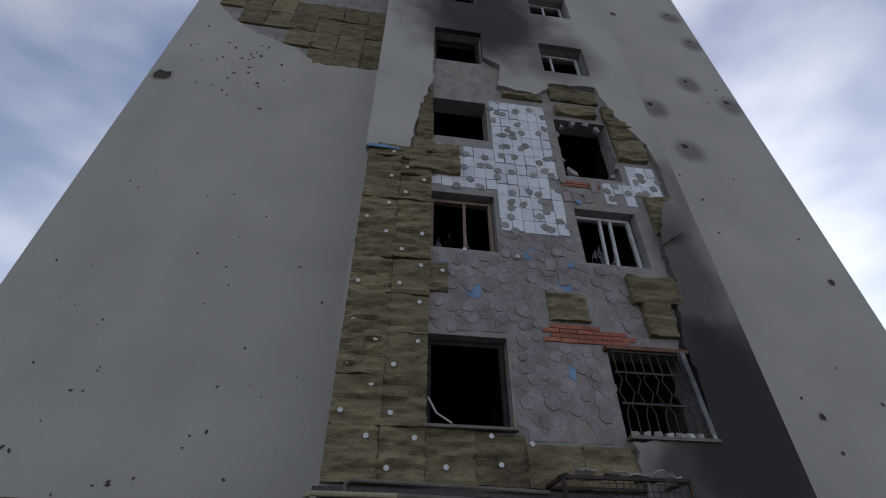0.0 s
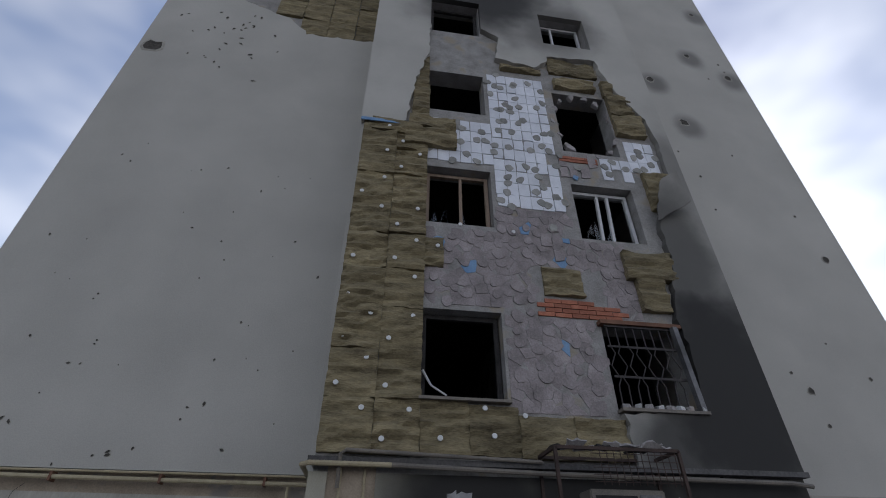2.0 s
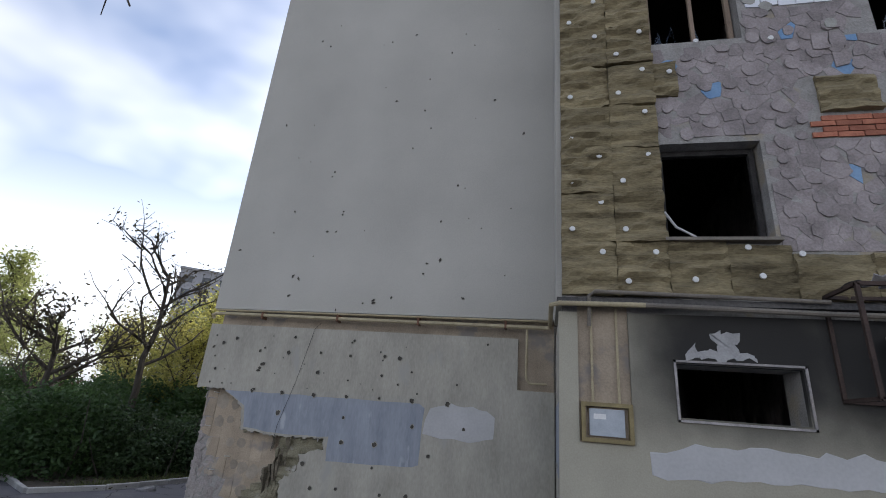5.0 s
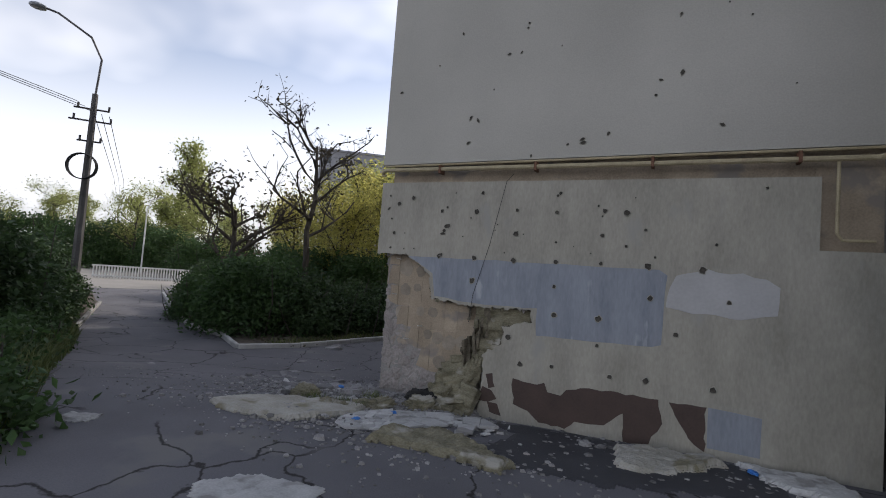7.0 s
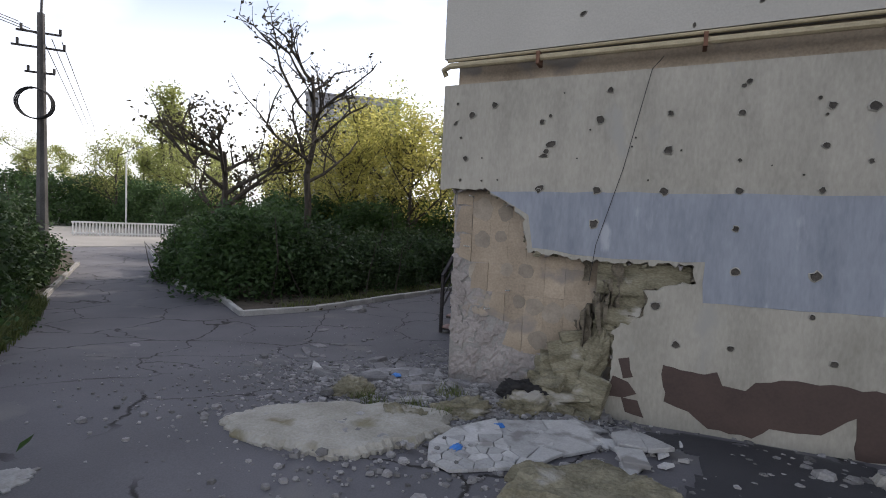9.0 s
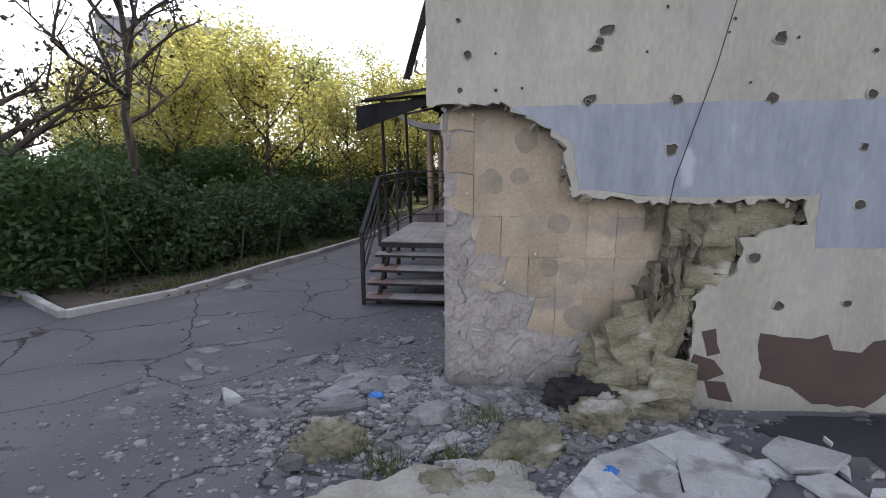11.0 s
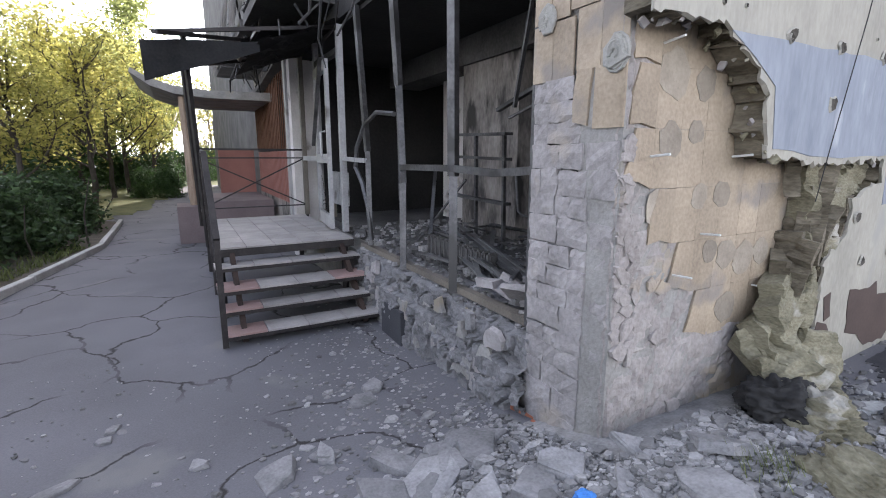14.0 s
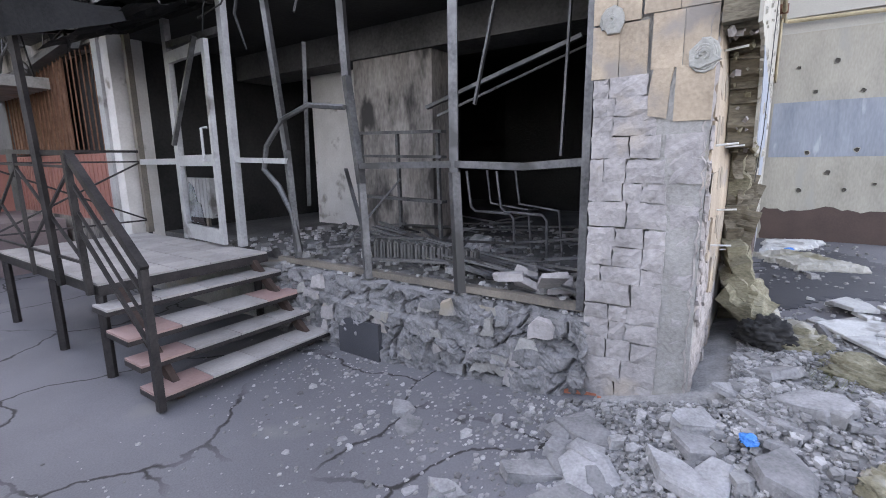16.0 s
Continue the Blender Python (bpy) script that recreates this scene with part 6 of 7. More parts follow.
for p, q, w in (((PO, 2.40, 1.02), (PO, 3.40, 1.78), 0.055), ((PO, 2.42, 0.82), (PO, 3.38, 1.55), 0.025), ((PO, 2.42, 0.45), (PO, 3.38, 1.2), 0.025), ((PO, 2.42, 0.62), (PO, 3.38, 1.36), 0.018), ((PO, 3.38, 1.78), (PO, 5.95, 1.85), 0.035), ((PO, 3.38, 1.68), (PO, 5.95, 1.73), 0.02), ((PO, 3.38, 0.95), (PO, 5.95, 0.95), 0.02), ((PO, 3.38, 0.95), (PO, 4.65, 1.68), 0.02), ((PO, 3.38, 1.68), (PO, 4.65, 0.95), 0.02), ((PO, 4.65, 0.95), (PO, 5.95, 1.7), 0.02), ((PO, 4.65, 1.7), (PO, 5.95, 0.95), 0.02), ((PO, 5.95, 1.85), (0.0, 5.95, 1.85), 0.03), ((PO, 5.95, 1.72), (0.0, 5.95, 1.72), 0.02), ((PO, 5.95, 0.95), (0.0, 5.95, 0.95), 0.02), ((PO, 5.95, 0.95), (0.0, 5.95, 1.72), 0.02), ((PO, 5.95, 1.72), (0.0, 5.95, 0.95), 0.02)):
    part("bar", beam(bmesh.new(), p, q, w, w), M_IRON, rail)
canopy = thing("porch_canopy", SHOP, "collapsed blackened sheet-metal porch canopy", "canopy")
for y in (3.95, 5.9):
    part("post", beam(bmesh.new(), (-1.6, y, 0.7), (-1.66, y - 0.03, 3.0), 0.045, 0.045), M_IRON, canopy)


def crumpled(x0, x1, y0, y1, z_of, nx, ny, amp, seed, thick=0.012):
    b = bmesh.new()
    top = []
    for j in range(ny + 1):
        row = []
        for i in range(nx + 1):
            u, v = i / nx, j / ny
            x, y = x0 + (x1 - x0) * u, y0 + (y1 - y0) * v
            w = noise.noise((x * 2.3 + seed, y * 2.3, seed)) + 0.5 * noise.noise((x * 6 + seed, y * 6, seed))
            row.append(b.verts.new((x + 0.06 * w, y + 0.05 * w, z_of(u, v) + amp * w)))
        top.append(row)
    for j in range(ny):
        for i in range(nx):
            b.faces.new((top[j][i], top[j][i + 1], top[j + 1][i + 1], top[j + 1][i]))
    bmesh.ops.solidify(b, geom=b.faces[:], thickness=thick)
    return b


part("sheet", crumpled(-2.0, -0.75, 3.85, 4.35, lambda u, v: 2.98 - 0.35 * (1 - u) * (1 - v) + 0.08 * u, 14, 8, 0.05, 3), M_SHEET, canopy)
part("sheet", crumpled(-2.05, -0.9, 3.78, 3.86, lambda u, v: 3.02 - (0.42 - 0.3 * u) * (1 - v) - 0.1 * (1 - u), 14, 6, 0.04, 31), M_SHEET, canopy, "torn black sheet edge hanging down")
part("sheet", crumpled(-0.95, 0.05, 3.7, 5.9, lambda u, v: 2.95 + 0.42 * u, 12, 16, 0.09, 7), M_SHEET, canopy)
part("sheet", crumpled(-1.3, 0.0, 4.4, 6.0, lambda u, v: 3.1 + 0.35 * u, 12, 12, 0.12, 12), M_SHEET, canopy)
for p, q in (((-1.95, 3.95, 3.02), (0.0, 3.95, 3.3)), ((-1.66, 3.95, 3.0), (-1.66, 5.9, 3.0)), ((-1.66, 5.9, 3.0), (0.0, 5.9, 3.3)), ((-0.9, 3.9, 3.15), (-0.9, 5.9, 3.15)), ((-1.9, 3.6, 2.95), (-0.1, 5.4, 3.35))):
    part("rafter", beam(bmesh.new(), p, q, 0.04, 0.04), M_IRON, canopy)
wreck = thing("hanging_wreckage", SHOP, "charred balcony wreckage hanging above the shop", "wreckage")
for k in range(34):
    y = 0.4 + rng.random() * 9.0
    z = 3.3 + rng.random() * 2.2
    p = (-0.05 - 0.5 * rng.random(), y, z)
    q = (p[0] + rng.uniform(-0.4, 0.2), y + rng.uniform(-0.9, 0.9), z + rng.uniform(-0.7, 0.3))
    part("strip", beam(bmesh.new(), p, q, rng.uniform(0.02, 0.12), rng.uniform(0.008, 0.03)), rng.choice((M_SHEET, M_DARKCONC, M_IRON, M_CHARWOOD)), wreck)
for k in range(44):
    y, z = 2.2 + rng.random() * 7.0, 3.0 + rng.random() * 1.3
    p = (-0.1 - 0.75 * rng.random(), y, z + 0.2)
    q = (p[0] + rng.uniform(-0.35, 0.25), y + rng.uniform(-0.8, 0.8), z - rng.random() * 0.5)
    m = (Vector(p) + Vector(q)) / 2 + Vector((rng.uniform(-0.08, 0.08), rng.uniform(-0.1, 0.1), -0.06))
    part("strip", tube(bmesh.new(), [p, tuple(m), q], rng.uniform(0.008, 0.025), rng.uniform(0.005, 0.012), 5), rng.choice((M_SHEET, M_CHARWOOD, M_IRON)), wreck)
for k in range(4):
    part("slab", boxed(-0.85, 0.06, 3.9 + k * 1.9, 5.5 + k * 1.9, 3.55 + 0.03 * k, 3.68 + 0.03 * k), M_DARKCONC, wreck, "sooty balcony slab")
    part("panel", crumpled(-0.9, -0.8, 4.0 + k * 1.9, 5.4 + k * 1.9, lambda u, v: 3.7 + 0.9 * u, 4, 8, 0.12, 20 + k), M_SMOKED, wreck)

# ---- shop glazing ----
glaz = thing("shop_window_frame", SHOP, "buckled scorched aluminium shop window frame", "window frame", kind="structure")
for pts, w in (((( 0.0, 0.06, 0.72), (0.0, 0.06, 2.0), (0.0, 0.05, 3.34)), 0.05), (((-0.02, 0.98, 0.70), (0.02, 1.05, 1.6), (0.0, 1.04, 3.34)), 0.065), (((-0.02, 1.93, 0.68), (0.02, 2.0, 1.5), (0.06, 2.16, 2.4), (0.0, 2.14, 3.34)), 0.06), (((0.0, 2.88, 0.76), (0.03, 2.98, 1.8), (0.0, 3.14, 3.34)), 0.055)):
    for p, q in zip(pts, pts[1:]):
        part("upright", beam(bmesh.new(), p, q, w, w), M_BURNTMETAL, glaz)
for pts in (((0.0, 0.06, 1.67), (0.02, 0.5, 1.64), (0.0, 1.02, 1.66)), ((0.0, 1.05, 1.66), (0.0, 1.98, 1.65)), ((0.0, 2.95, 1.70), (0.0, 3.8, 1.72))):
    for p, q in zip(pts, pts[1:]):
        part("transom", beam(bmesh.new(), p, q, 0.045, 0.05), M_BURNTMETAL if pts[0][1] < 2.5 else M_WHITEMETAL, glaz)
part("buckled_strip", tube(bmesh.new(), [(0.0, 2.14, 2.14), (0.0, 2.6, 2.19), (0.0, 2.97, 2.09), (0.0, 3.25, 1.85), (0.0, 3.32, 1.62), (0.0, 3.1, 1.45), (0.0, 2.93, 1.2), (0.0, 2.85, 0.82)], 0.024, 0.03, 6), M_BURNTMETAL, glaz, "peeled aluminium strip bent into an arch")
part("sill_rail", beam(bmesh.new(), (0.03, 0.05, 0.73), (0.03, 3.2, 0.72), 0.07, 0.05), M_DARKPIPE, glaz)
door = thing("door_1", SHOP, "pale aluminium shop door with glass gone, ajar", "door", kind="structure")
for a, b, c, d in ((3.78, 3.86, 0.79, 3.3), (4.92, 5.0, 0.79, 3.3), (5.92, 6.0, 0.79, 3.3)):
    part("frame_post", boxed(-0.03, 0.04, a, b, c, d), M_WHITEMETAL if a < 5.9 else M_DARKPIPE, door)
part("frame_head", boxed(-0.03, 0.04, 3.86, 4.92, 2.98, 3.05), M_BURNTMETAL, door)
part("side_transom", boxed(-0.03, 0.04, 5.0, 5.92, 1.68, 1.75), M_WHITEMETAL, door)
leaf = thing("door_leaf", SHOP @ pose(-0.03, 4.9, 0, 0, 0, -6), "pale aluminium door leaf hanging ajar with broken panes", "door")
for a, b, c, d in ((-1.0, -0.93, 0.82, 2.92), (-0.07, 0.0, 0.82, 2.92), (-0.93, -0.07, 0.82, 0.98), (-0.93, -0.07, 1.66, 1.78), (-0.93, -0.07, 2.8, 2.92)):
    part("rail", boxed(-0.03, 0.02, a, b, c, d), M_WHITEMETAL, leaf)
part("handle", tube(bmesh.new(), [(-0.03, -0.88, 1.7), (-0.09, -0.88, 1.72), (-0.09, -0.88, 2.05), (-0.03, -0.88, 2.06)], 0.014), M_WHITEMETAL, leaf)
part("glass_shard", ragged(bmesh.new(), [(0.1, 1.0), (0.55, 1.0), (0.4, 1.3), (0.2, 1.5)], -0.003, 0.003, 0.1, 0.03, rng), M_GLASS, leaf).matrix_basis = pose(0, 0, 0, 0, 0, -90)
part("fallen_strip", beam(bmesh.new(), (-0.05, -0.85, 2.95), (-0.08, -0.1, 1.9), 0.05, 0.03), M_BURNTMETAL, leaf)
rad = thing("radiator", SHOP, "white panel radiator inside the shop", "radiator")
for k in range(9):
    part("rib", boxed(0.38, 0.46, 5.05 + k * 0.085, 5.12 + k * 0.085, 0.98, 1.5), M_WHITEMETAL, rad)
part("pipe", tube(bmesh.new(), [(0.42, 5.0, 1.02), (0.42, 5.9, 1.02)], 0.012), M_WHITEMETAL, rad)
for z0 in (0.74,):
    part("foot", boxed(0.40, 0.44, 5.2, 5.25, z0, 1.0), M_DARKPIPE, rad)
    part("foot", boxed(0.40, 0.44, 5.7, 5.75, z0, 1.0), M_DARKPIPE, rad)
rad2 = thing("radiator", SHOP @ pose(0.45, 1.1, 0.745), "burnt cast-iron radiator lying on the sill", "radiator")
for k in range(14):
    b = boxed(-0.05, 0.05, k * 0.085, k * 0.085 + 0.06, 0, 0.2)
    bmesh.ops.bevel(b, geom=b.edges[:], offset=0.018, segments=2, affect="EDGES")
    part("rib", b, M_DARKCONC, rad2)

for k in range(46):
    y, z = rng.uniform(0.05, 3.0), rng.uniform(0.05, 0.55)
    w, h = rng.uniform(0.06, 0.22), rng.uniform(0.05, 0.16)
    ob = part("plaster_plate", ragged(bmesh.new(), [(0, 0), (w, h * 0.1), (w * 0.9, h), (w * 0.2, h * 0.9)], -0.03, 0.01, 0.05, 0.018, rng), rng.choice((M_BLOCK, M_RUBBLE, M_CONCRETE)), low)
    ob.matrix_basis = pose(-0.10 + 0.02 * rng.random(), y + w, z, rng.uniform(-8, 8), rng.uniform(-12, 12), -90 + rng.uniform(-9, 9))

# pilaster, red panel and grille further along
pil = thing("pilaster", SHOP, "peeling whitewashed pilaster", "pilaster", kind="structure")
part("shaft", boxed(-0.12, 0.3, 6.2, 6.6, 0, 3.75), M_WHITEPLAS, pil)
part("edge", boxed(-0.16, -0.121, 6.42, 6.58, 0.7, 3.7), M_WHITEMETAL, pil)
shutter = thing("window_2", SHOP, "red-brown panelled window with a rusty bar grille", "window", kind="structure")
part("red_panel", boxed(0.0, 0.3, 6.6, 11.2, 0.85, 1.85), M_RED, shutter, "red-brown ribbed panel")
part("base", boxed(0.0, 0.3, 6.6, 11.2, -0.1, 0.85), M_SMOKED, shutter)
part("dark_back", boxed(0.25, 0.35, 6.6, 11.2, 1.85, 3.35), M_CHAR_SHADE, shutter)
for k in range(24):
    x = 6.75 + k * 0.185
    part("bar", tube(bmesh.new(), [(-0.03, x, 1.88), (-0.03, x + 0.02 * rng.uniform(-1, 1), 3.3)], 0.011, sides=5), M_RUST, shutter)
for k in range(30):
    part("rib", boxed(-0.012, 0.0, 6.62 + k * 0.15, 6.66 + k * 0.15, 0.87, 1.83), M_RED, shutter)
part("grille_sheet", boxed(0.02, 0.04, 8.2, 11.1, 1.9, 3.3), M_RUST, shutter)
part("head_board", beam(bmesh.new(), (-0.08, 6.5, 3.5), (-0.1, 10.5, 3.1), 0.2, 0.1), M_DARKCONC, shutter, "fallen charred head board")

# second porch beyond
porch2 = thing("far_porch", SHOP, "second porch with a curved slab roof and mauve planter", "porch")
part("planter", boxed(-1.95, -1.45, 8.6, 9.5, -0.1, 0.75), M_MAUVE, porch2, "mauve rendered planter")
part("planter", boxed(-1.45, -0.1, 8.7, 11.3, -0.1, 0.82), M_MAUVE, porch2, "mauve rendered platform wall")
part("column", tube(bmesh.new(), [(-1.62, 8.95, 0.7), (-1.66, 8.95, 2.9)], 0.085), M_WOOD, porch2, "brown round column")
part("column", tube(bmesh.new(), [(-1.62, 11.1, 0.7), (-1.64, 11.1, 2.9)], 0.085), M_WOOD, porch2)
b = bmesh.new()
prof = [(-2.5, 3.28), (-2.2, 3.06), (-1.8, 2.93), (-1.2, 2.88), (0.0, 2.88), (0.0, 3.05), (-1.2, 3.03), (-1.8, 3.08), (-2.2, 3.2), (-2.48, 3.36)]
r0 = [b.verts.new((x, 8.7, z)) for x, z in prof]
r1 = [b.verts.new((x, 11.4, z)) for x, z in prof]
for k in range(len(prof)):
    b.faces.new((r0[k], r0[(k + 1) % len(prof)], r1[(k + 1) % len(prof)], r1[k]))
caps = [b.faces.new(r0[::-1]), b.faces.new(r1)]
for g in caps:
    g.normal_update()
bmesh.ops.triangulate(b, faces=caps)
part("roof", b, M_CONCRETE, porch2, "curved grey concrete porch roof")
part("side_wall", boxed(-0.95, -0.1, 11.3, 11.5, 0, 1.9), M_RED, porch2)
for z in (1.1, 1.5, 1.8):
    part("rail", beam(bmesh.new(), (-1.6, 9.0, z), (-1.6, 11.1, z), 0.025, 0.025), M_IRON, porch2)

# ---- inside the shop ----
shelf = thing("shelf_frame", SHOP, "burnt metal shelving frame", "shelf")
for y in (2.0, 2.55, 3.1):
    part("upright", beam(bmesh.new(), (1.2, y, 0.74), (1.2, y + 0.03, 2.0), 0.035, 0.035), M_BURNTMETAL, shelf)
for z in (1.25, 1.72, 1.98):
    part("shelf_bar", beam(bmesh.new(), (1.2, 1.95, z), (1.2, 3.15, z + 0.03), 0.1, 0.03), M_BURNTMETAL, shelf)
for k, (x, y) in enumerate(((1.0, 1.5), (1.05, 1.2))):
    ch = thing("chair_frame", SHOP, "bare bent-tube chair frame among debris", "chair", "burnt chair frames")
    part("tube_leg", tube(bmesh.new(), [(x, y + 0.05, 1.58), (x, y, 1.24), (x, y - 0.05, 1.2), (x, y - 0.42, 1.19), (x, y - 0.46, 1.14), (x, y - 0.47, 0.74)], 0.013), M_BURNTMETAL, ch)
    part("tube_leg", tube(bmesh.new(), [(x + 0.4, y + 0.05, 1.58), (x + 0.4, y, 1.24), (x + 0.4, y - 0.42, 1.19), (x + 0.4, y - 0.47, 0.74)], 0.013), M_BURNTMETAL, ch)
    part("cross_tube", tube(bmesh.new(), [(x, y - 0.2, 1.2), (x + 0.4, y - 0.2, 1.2)], 0.012), M_BURNTMETAL, ch)
fallen = thing("fallen_ceiling_rails", SHOP, "fallen ceiling rails and strips inside the shop", "debris")
for p, q, w in (((1.2, 2.16, 2.23), (1.4, 0.6, 2.75), 0.06), ((1.3, 2.1, 2.15), (2.4, 0.2, 3.1), 0.04), ((0.8, 1.09, 3.2), (0.8, 1.34, 2.17), 0.035), ((0.8, 0.49, 2.9), (0.8, 0.53, 1.71), 0.03), ((0.5, 2.4, 0.76), (1.0, 3.2, 1.6), 0.04), ((0.6, 2.9, 0.76), (0.9, 2.3, 1.5), 0.03), ((0.5, 3.2, 2.9), (0.6, 3.4, 1.2), 0.04), ((2.4, 4.2, 0.8), (2.2, 4.4, 2.6), 0.06)):
    part("strip", beam(bmesh.new(), p, q, w, w * 0.6), M_BURNTMETAL, fallen)
for k in range(46):
    x, y = rng.uniform(0.2, 2.6), rng.uniform(0.15, 3.4)
    a = rng.gauss(1.9, 0.5)
    l = rng.uniform(0.3, 1.2)
    z = 0.78 + rng.random() * 0.16
    part("strip", beam(bmesh.new(), (x, y, z), (x + l * math.cos(a) * 0.6, max(0.05, y - l * math.sin(a)), z + rng.uniform(-0.02, 0.12)), rng.uniform(0.015, 0.06), 0.02), rng.choice((M_BURNTMETAL, M_BURNTMETAL, M_CHARWOOD, M_PALESTRIP, M_DARKCONC)), fallen)

for k in range(16):
    p = (0.75 + 0.07 * (k % 8) + rng.uniform(-0.1, 0.1), 2.75 + rng.uniform(-0.5, 0.3), 0.86 + 0.02 * (k % 6))
    q = (0.16 + 0.05 * (k % 7), 0.45 + rng.uniform(-0.2, 0.5), 0.78 + 0.018 * (k % 5))
    part("strip", beam(bmesh.new(), p, q, rng.uniform(0.02, 0.06), 0.015), M_PALESTRIP if k % 3 else M_BURNTMETAL, fallen)


slabs = thing("fallen_plaster_slabs", SHOP, "broken plaster slabs piled on the window sill", "debris")
for k in range(12):
    ob = part("slab", rubble_block(rng, rng.uniform(0.1, 0.2), rng.uniform(0.08, 0.14), 0.05, 6), M_BLOCK, slabs)
    ob.matrix_basis = pose(rng.uniform(0.05, 0.5), rng.uniform(0.12, 0.75), 0.72 + 0.04 * (k % 4), rng.uniform(-30, 30), rng.uniform(-40, 10), rng.uniform(0, 360))


def gravel(name, count, where, size, material, label, lift=0.0):
    """Countless small broken stones, joined."""
    verts, faces = [], []
    for _ in range(count):
        x, y, z = where()
        s = size * rng.lognormvariate(0, 0.5)
        k = len(verts)
        n = 5
        o = rng.uniform(0, 6.28)
        for h, f in ((0, 1.0), (0.6 * s, 0.85)):
            for i in range(n):
                a = o + 6.283 * i / n
                r = s * f * rng.uniform(0.7, 1.15)
                verts.append((x + r * math.cos(a), y + r * math.sin(a) * 0.8, z + h * rng.uniform(0.7, 1.2)))
        faces += [(k + i, k + (i + 1) % n, k + n + (i + 1) % n, k + n + i) for i in range(n)]
        faces.append(tuple(k + n + i for i in range(n)))
    ob = new(name, from_arrays(name, verts, faces, material))
    return tagged(ob, label, "rubble", kind="stuff")


def shop_xyz(i, s, z):
    p = SHOP @ Vector((i, s, z))
    return p.x, p.y, p.z


gravel("floor_debris", 900, lambda: shop_xyz(rng.uniform(0.05, 3.0), rng.uniform(0.1, 4.5), 0.745), 0.03, M_GRAVEL, "crushed debris over the shop floor")
gravel("sill_debris", 350, lambda: shop_xyz(rng.uniform(-0.02, 0.3), rng.uniform(0.0, 3.2), 0.68), 0.022, M_GRAVEL, "crushed debris along the window sill")


def heap(x, y):
    """The low rubble bank round the broken corner."""
    d = math.hypot((x - 0.3) / 1.5, (y + 0.1) / 0.85)
    return rise(x, y) + 0.13 * max(0.0, 1 - d)


def scatter(cx, cy, sx, sy):
    x, y = rng.gauss(cx, sx), rng.gauss(cy, sy)
    if x > -0.02 and y > -0.05:
        y = -0.05 - abs(y) * 0.4
    if y > 0.1 and x > -0.03:
        x = -0.03 - abs(rng.gauss(0, 0.15))
    return x, y, heap(x, y) - 0.004


b = bmesh.new()
g = []
for j in range(25):
    g.append([])
    for i in range(31):
        x, y = -1.5 + 3.4 * i / 30, -1.1 + 2.0 * j / 24
        g[-1].append(b.verts.new((x, y, heap(x, y) - 0.012 + 0.02 * noise.noise((x * 6, y * 6, 0)))))
for j in range(24):
    for i in range(30):
        b.faces.new((g[j][i], g[j][i + 1], g[j + 1][i + 1], g[j + 1][i]))
tagged(part("rubble_bank", b, M_GRAVEL), "low bank of crushed grey rubble at the corner", "rubble", kind="stuff")
gravel("crushed_rubble", 9000, lambda: scatter(-0.15, -0.05, 0.8, 0.5), 0.013, M_GRAVEL, "crushed grey rubble round the broken corner")
gravel("crushed_rubble", 3200, lambda: scatter(-0.3, 1.6, 0.4, 0.9), 0.010, M_GRAVEL, "fine rubble along the shop plinth")
gravel("crushed_rubble", 1500, lambda: (lambda x, y: (x, y, rise(x, y)))(rng.gauss(0.9, 1.3), rng.gauss(-1.5, 0.5)), 0.014, M_GRAVEL, "fine litter between the fallen render sheets")
gravel("crushed_rubble", 500, lambda: (lambda x, y: (x, y, rise(x, y) + 0.03))(rng.gauss(0.1, 0.35), rng.gauss(-1.5, 0.25)), 0.014, M_GRAVEL, "fine grit lying on the fallen sheet")
gravel("crushed_rubble", 1300, lambda: (lambda x, y: (x, y, rise(x, y)))(rng.uniform(-4, 0), rng.uniform(-2.5, 3.2)), 0.007, M_GRAVEL, "fine litter over the asphalt")
gravel("crushed_rubble", 260, lambda: (lambda x, y: (x, y, rise(x, y)))(rng.uniform(2.6, 5.3), rng.gauss(-0.5, 0.35)), 0.016, M_GRAVEL, "fine litter along the wall foot")


def chunk(x, y, sx, sy, sz, material=None, label="broken grey concrete slab lying on asphalt", tilt=6):
    ob = part("rubble_chunk", rubble_block(rng, sx, sy, sz, 8), material or M_RUBBLE)
    ob.matrix_basis = pose(x, y, heap(x, y) - 0.012, rng.uniform(-tilt, tilt), rng.uniform(-tilt, tilt), rng.uniform(0, 360))
    return tagged(ob, label, "rubble", "rubble chunks")


for x, y, sx, sy, sz in ((-2.58, 1.28, 0.2, 0.1, 0.06), (-2.42, 1.54, 0.2, 0.07, 0.05), (-0.81, 0.70, 0.2, 0.1, 0.09), (-0.50, 0.67, 0.2, 0.09, 0.08), (-1.39, 1.03, 0.16, 0.12, 0.08), (-0.70, 0.07, 0.22, 0.11, 0.11), (-0.56, -0.30, 0.2, 0.15, 0.12), (-2.20, 0.45, 0.12, 0.08, 0.06), (-2.14, 0.67, 0.1, 0.09, 0.07), (-2.43, 0.27, 0.07, 0.06, 0.05), (-0.96, -0.36, 0.16, 0.07, 0.06), (-3.91, 4.10, 0.25, 0.14, 0.08), (-3.26, 2.18, 0.16, 0.08, 0.03), (-0.41, 0.58, 0.22, 0.13, 0.1), (-0.75, 0.47, 0.2, 0.15, 0.09), (-0.56, 1.76, 0.14, 0.1, 0.09), (-1.00, 1.89, 0.035, 0.03, 0.04), (-1.10, 1.05, 0.13, 0.1, 0.07), (-0.26, 0.06, 0.14, 0.1, 0.1)):
    chunk(x, y, sx, sy, sz * 0.6)
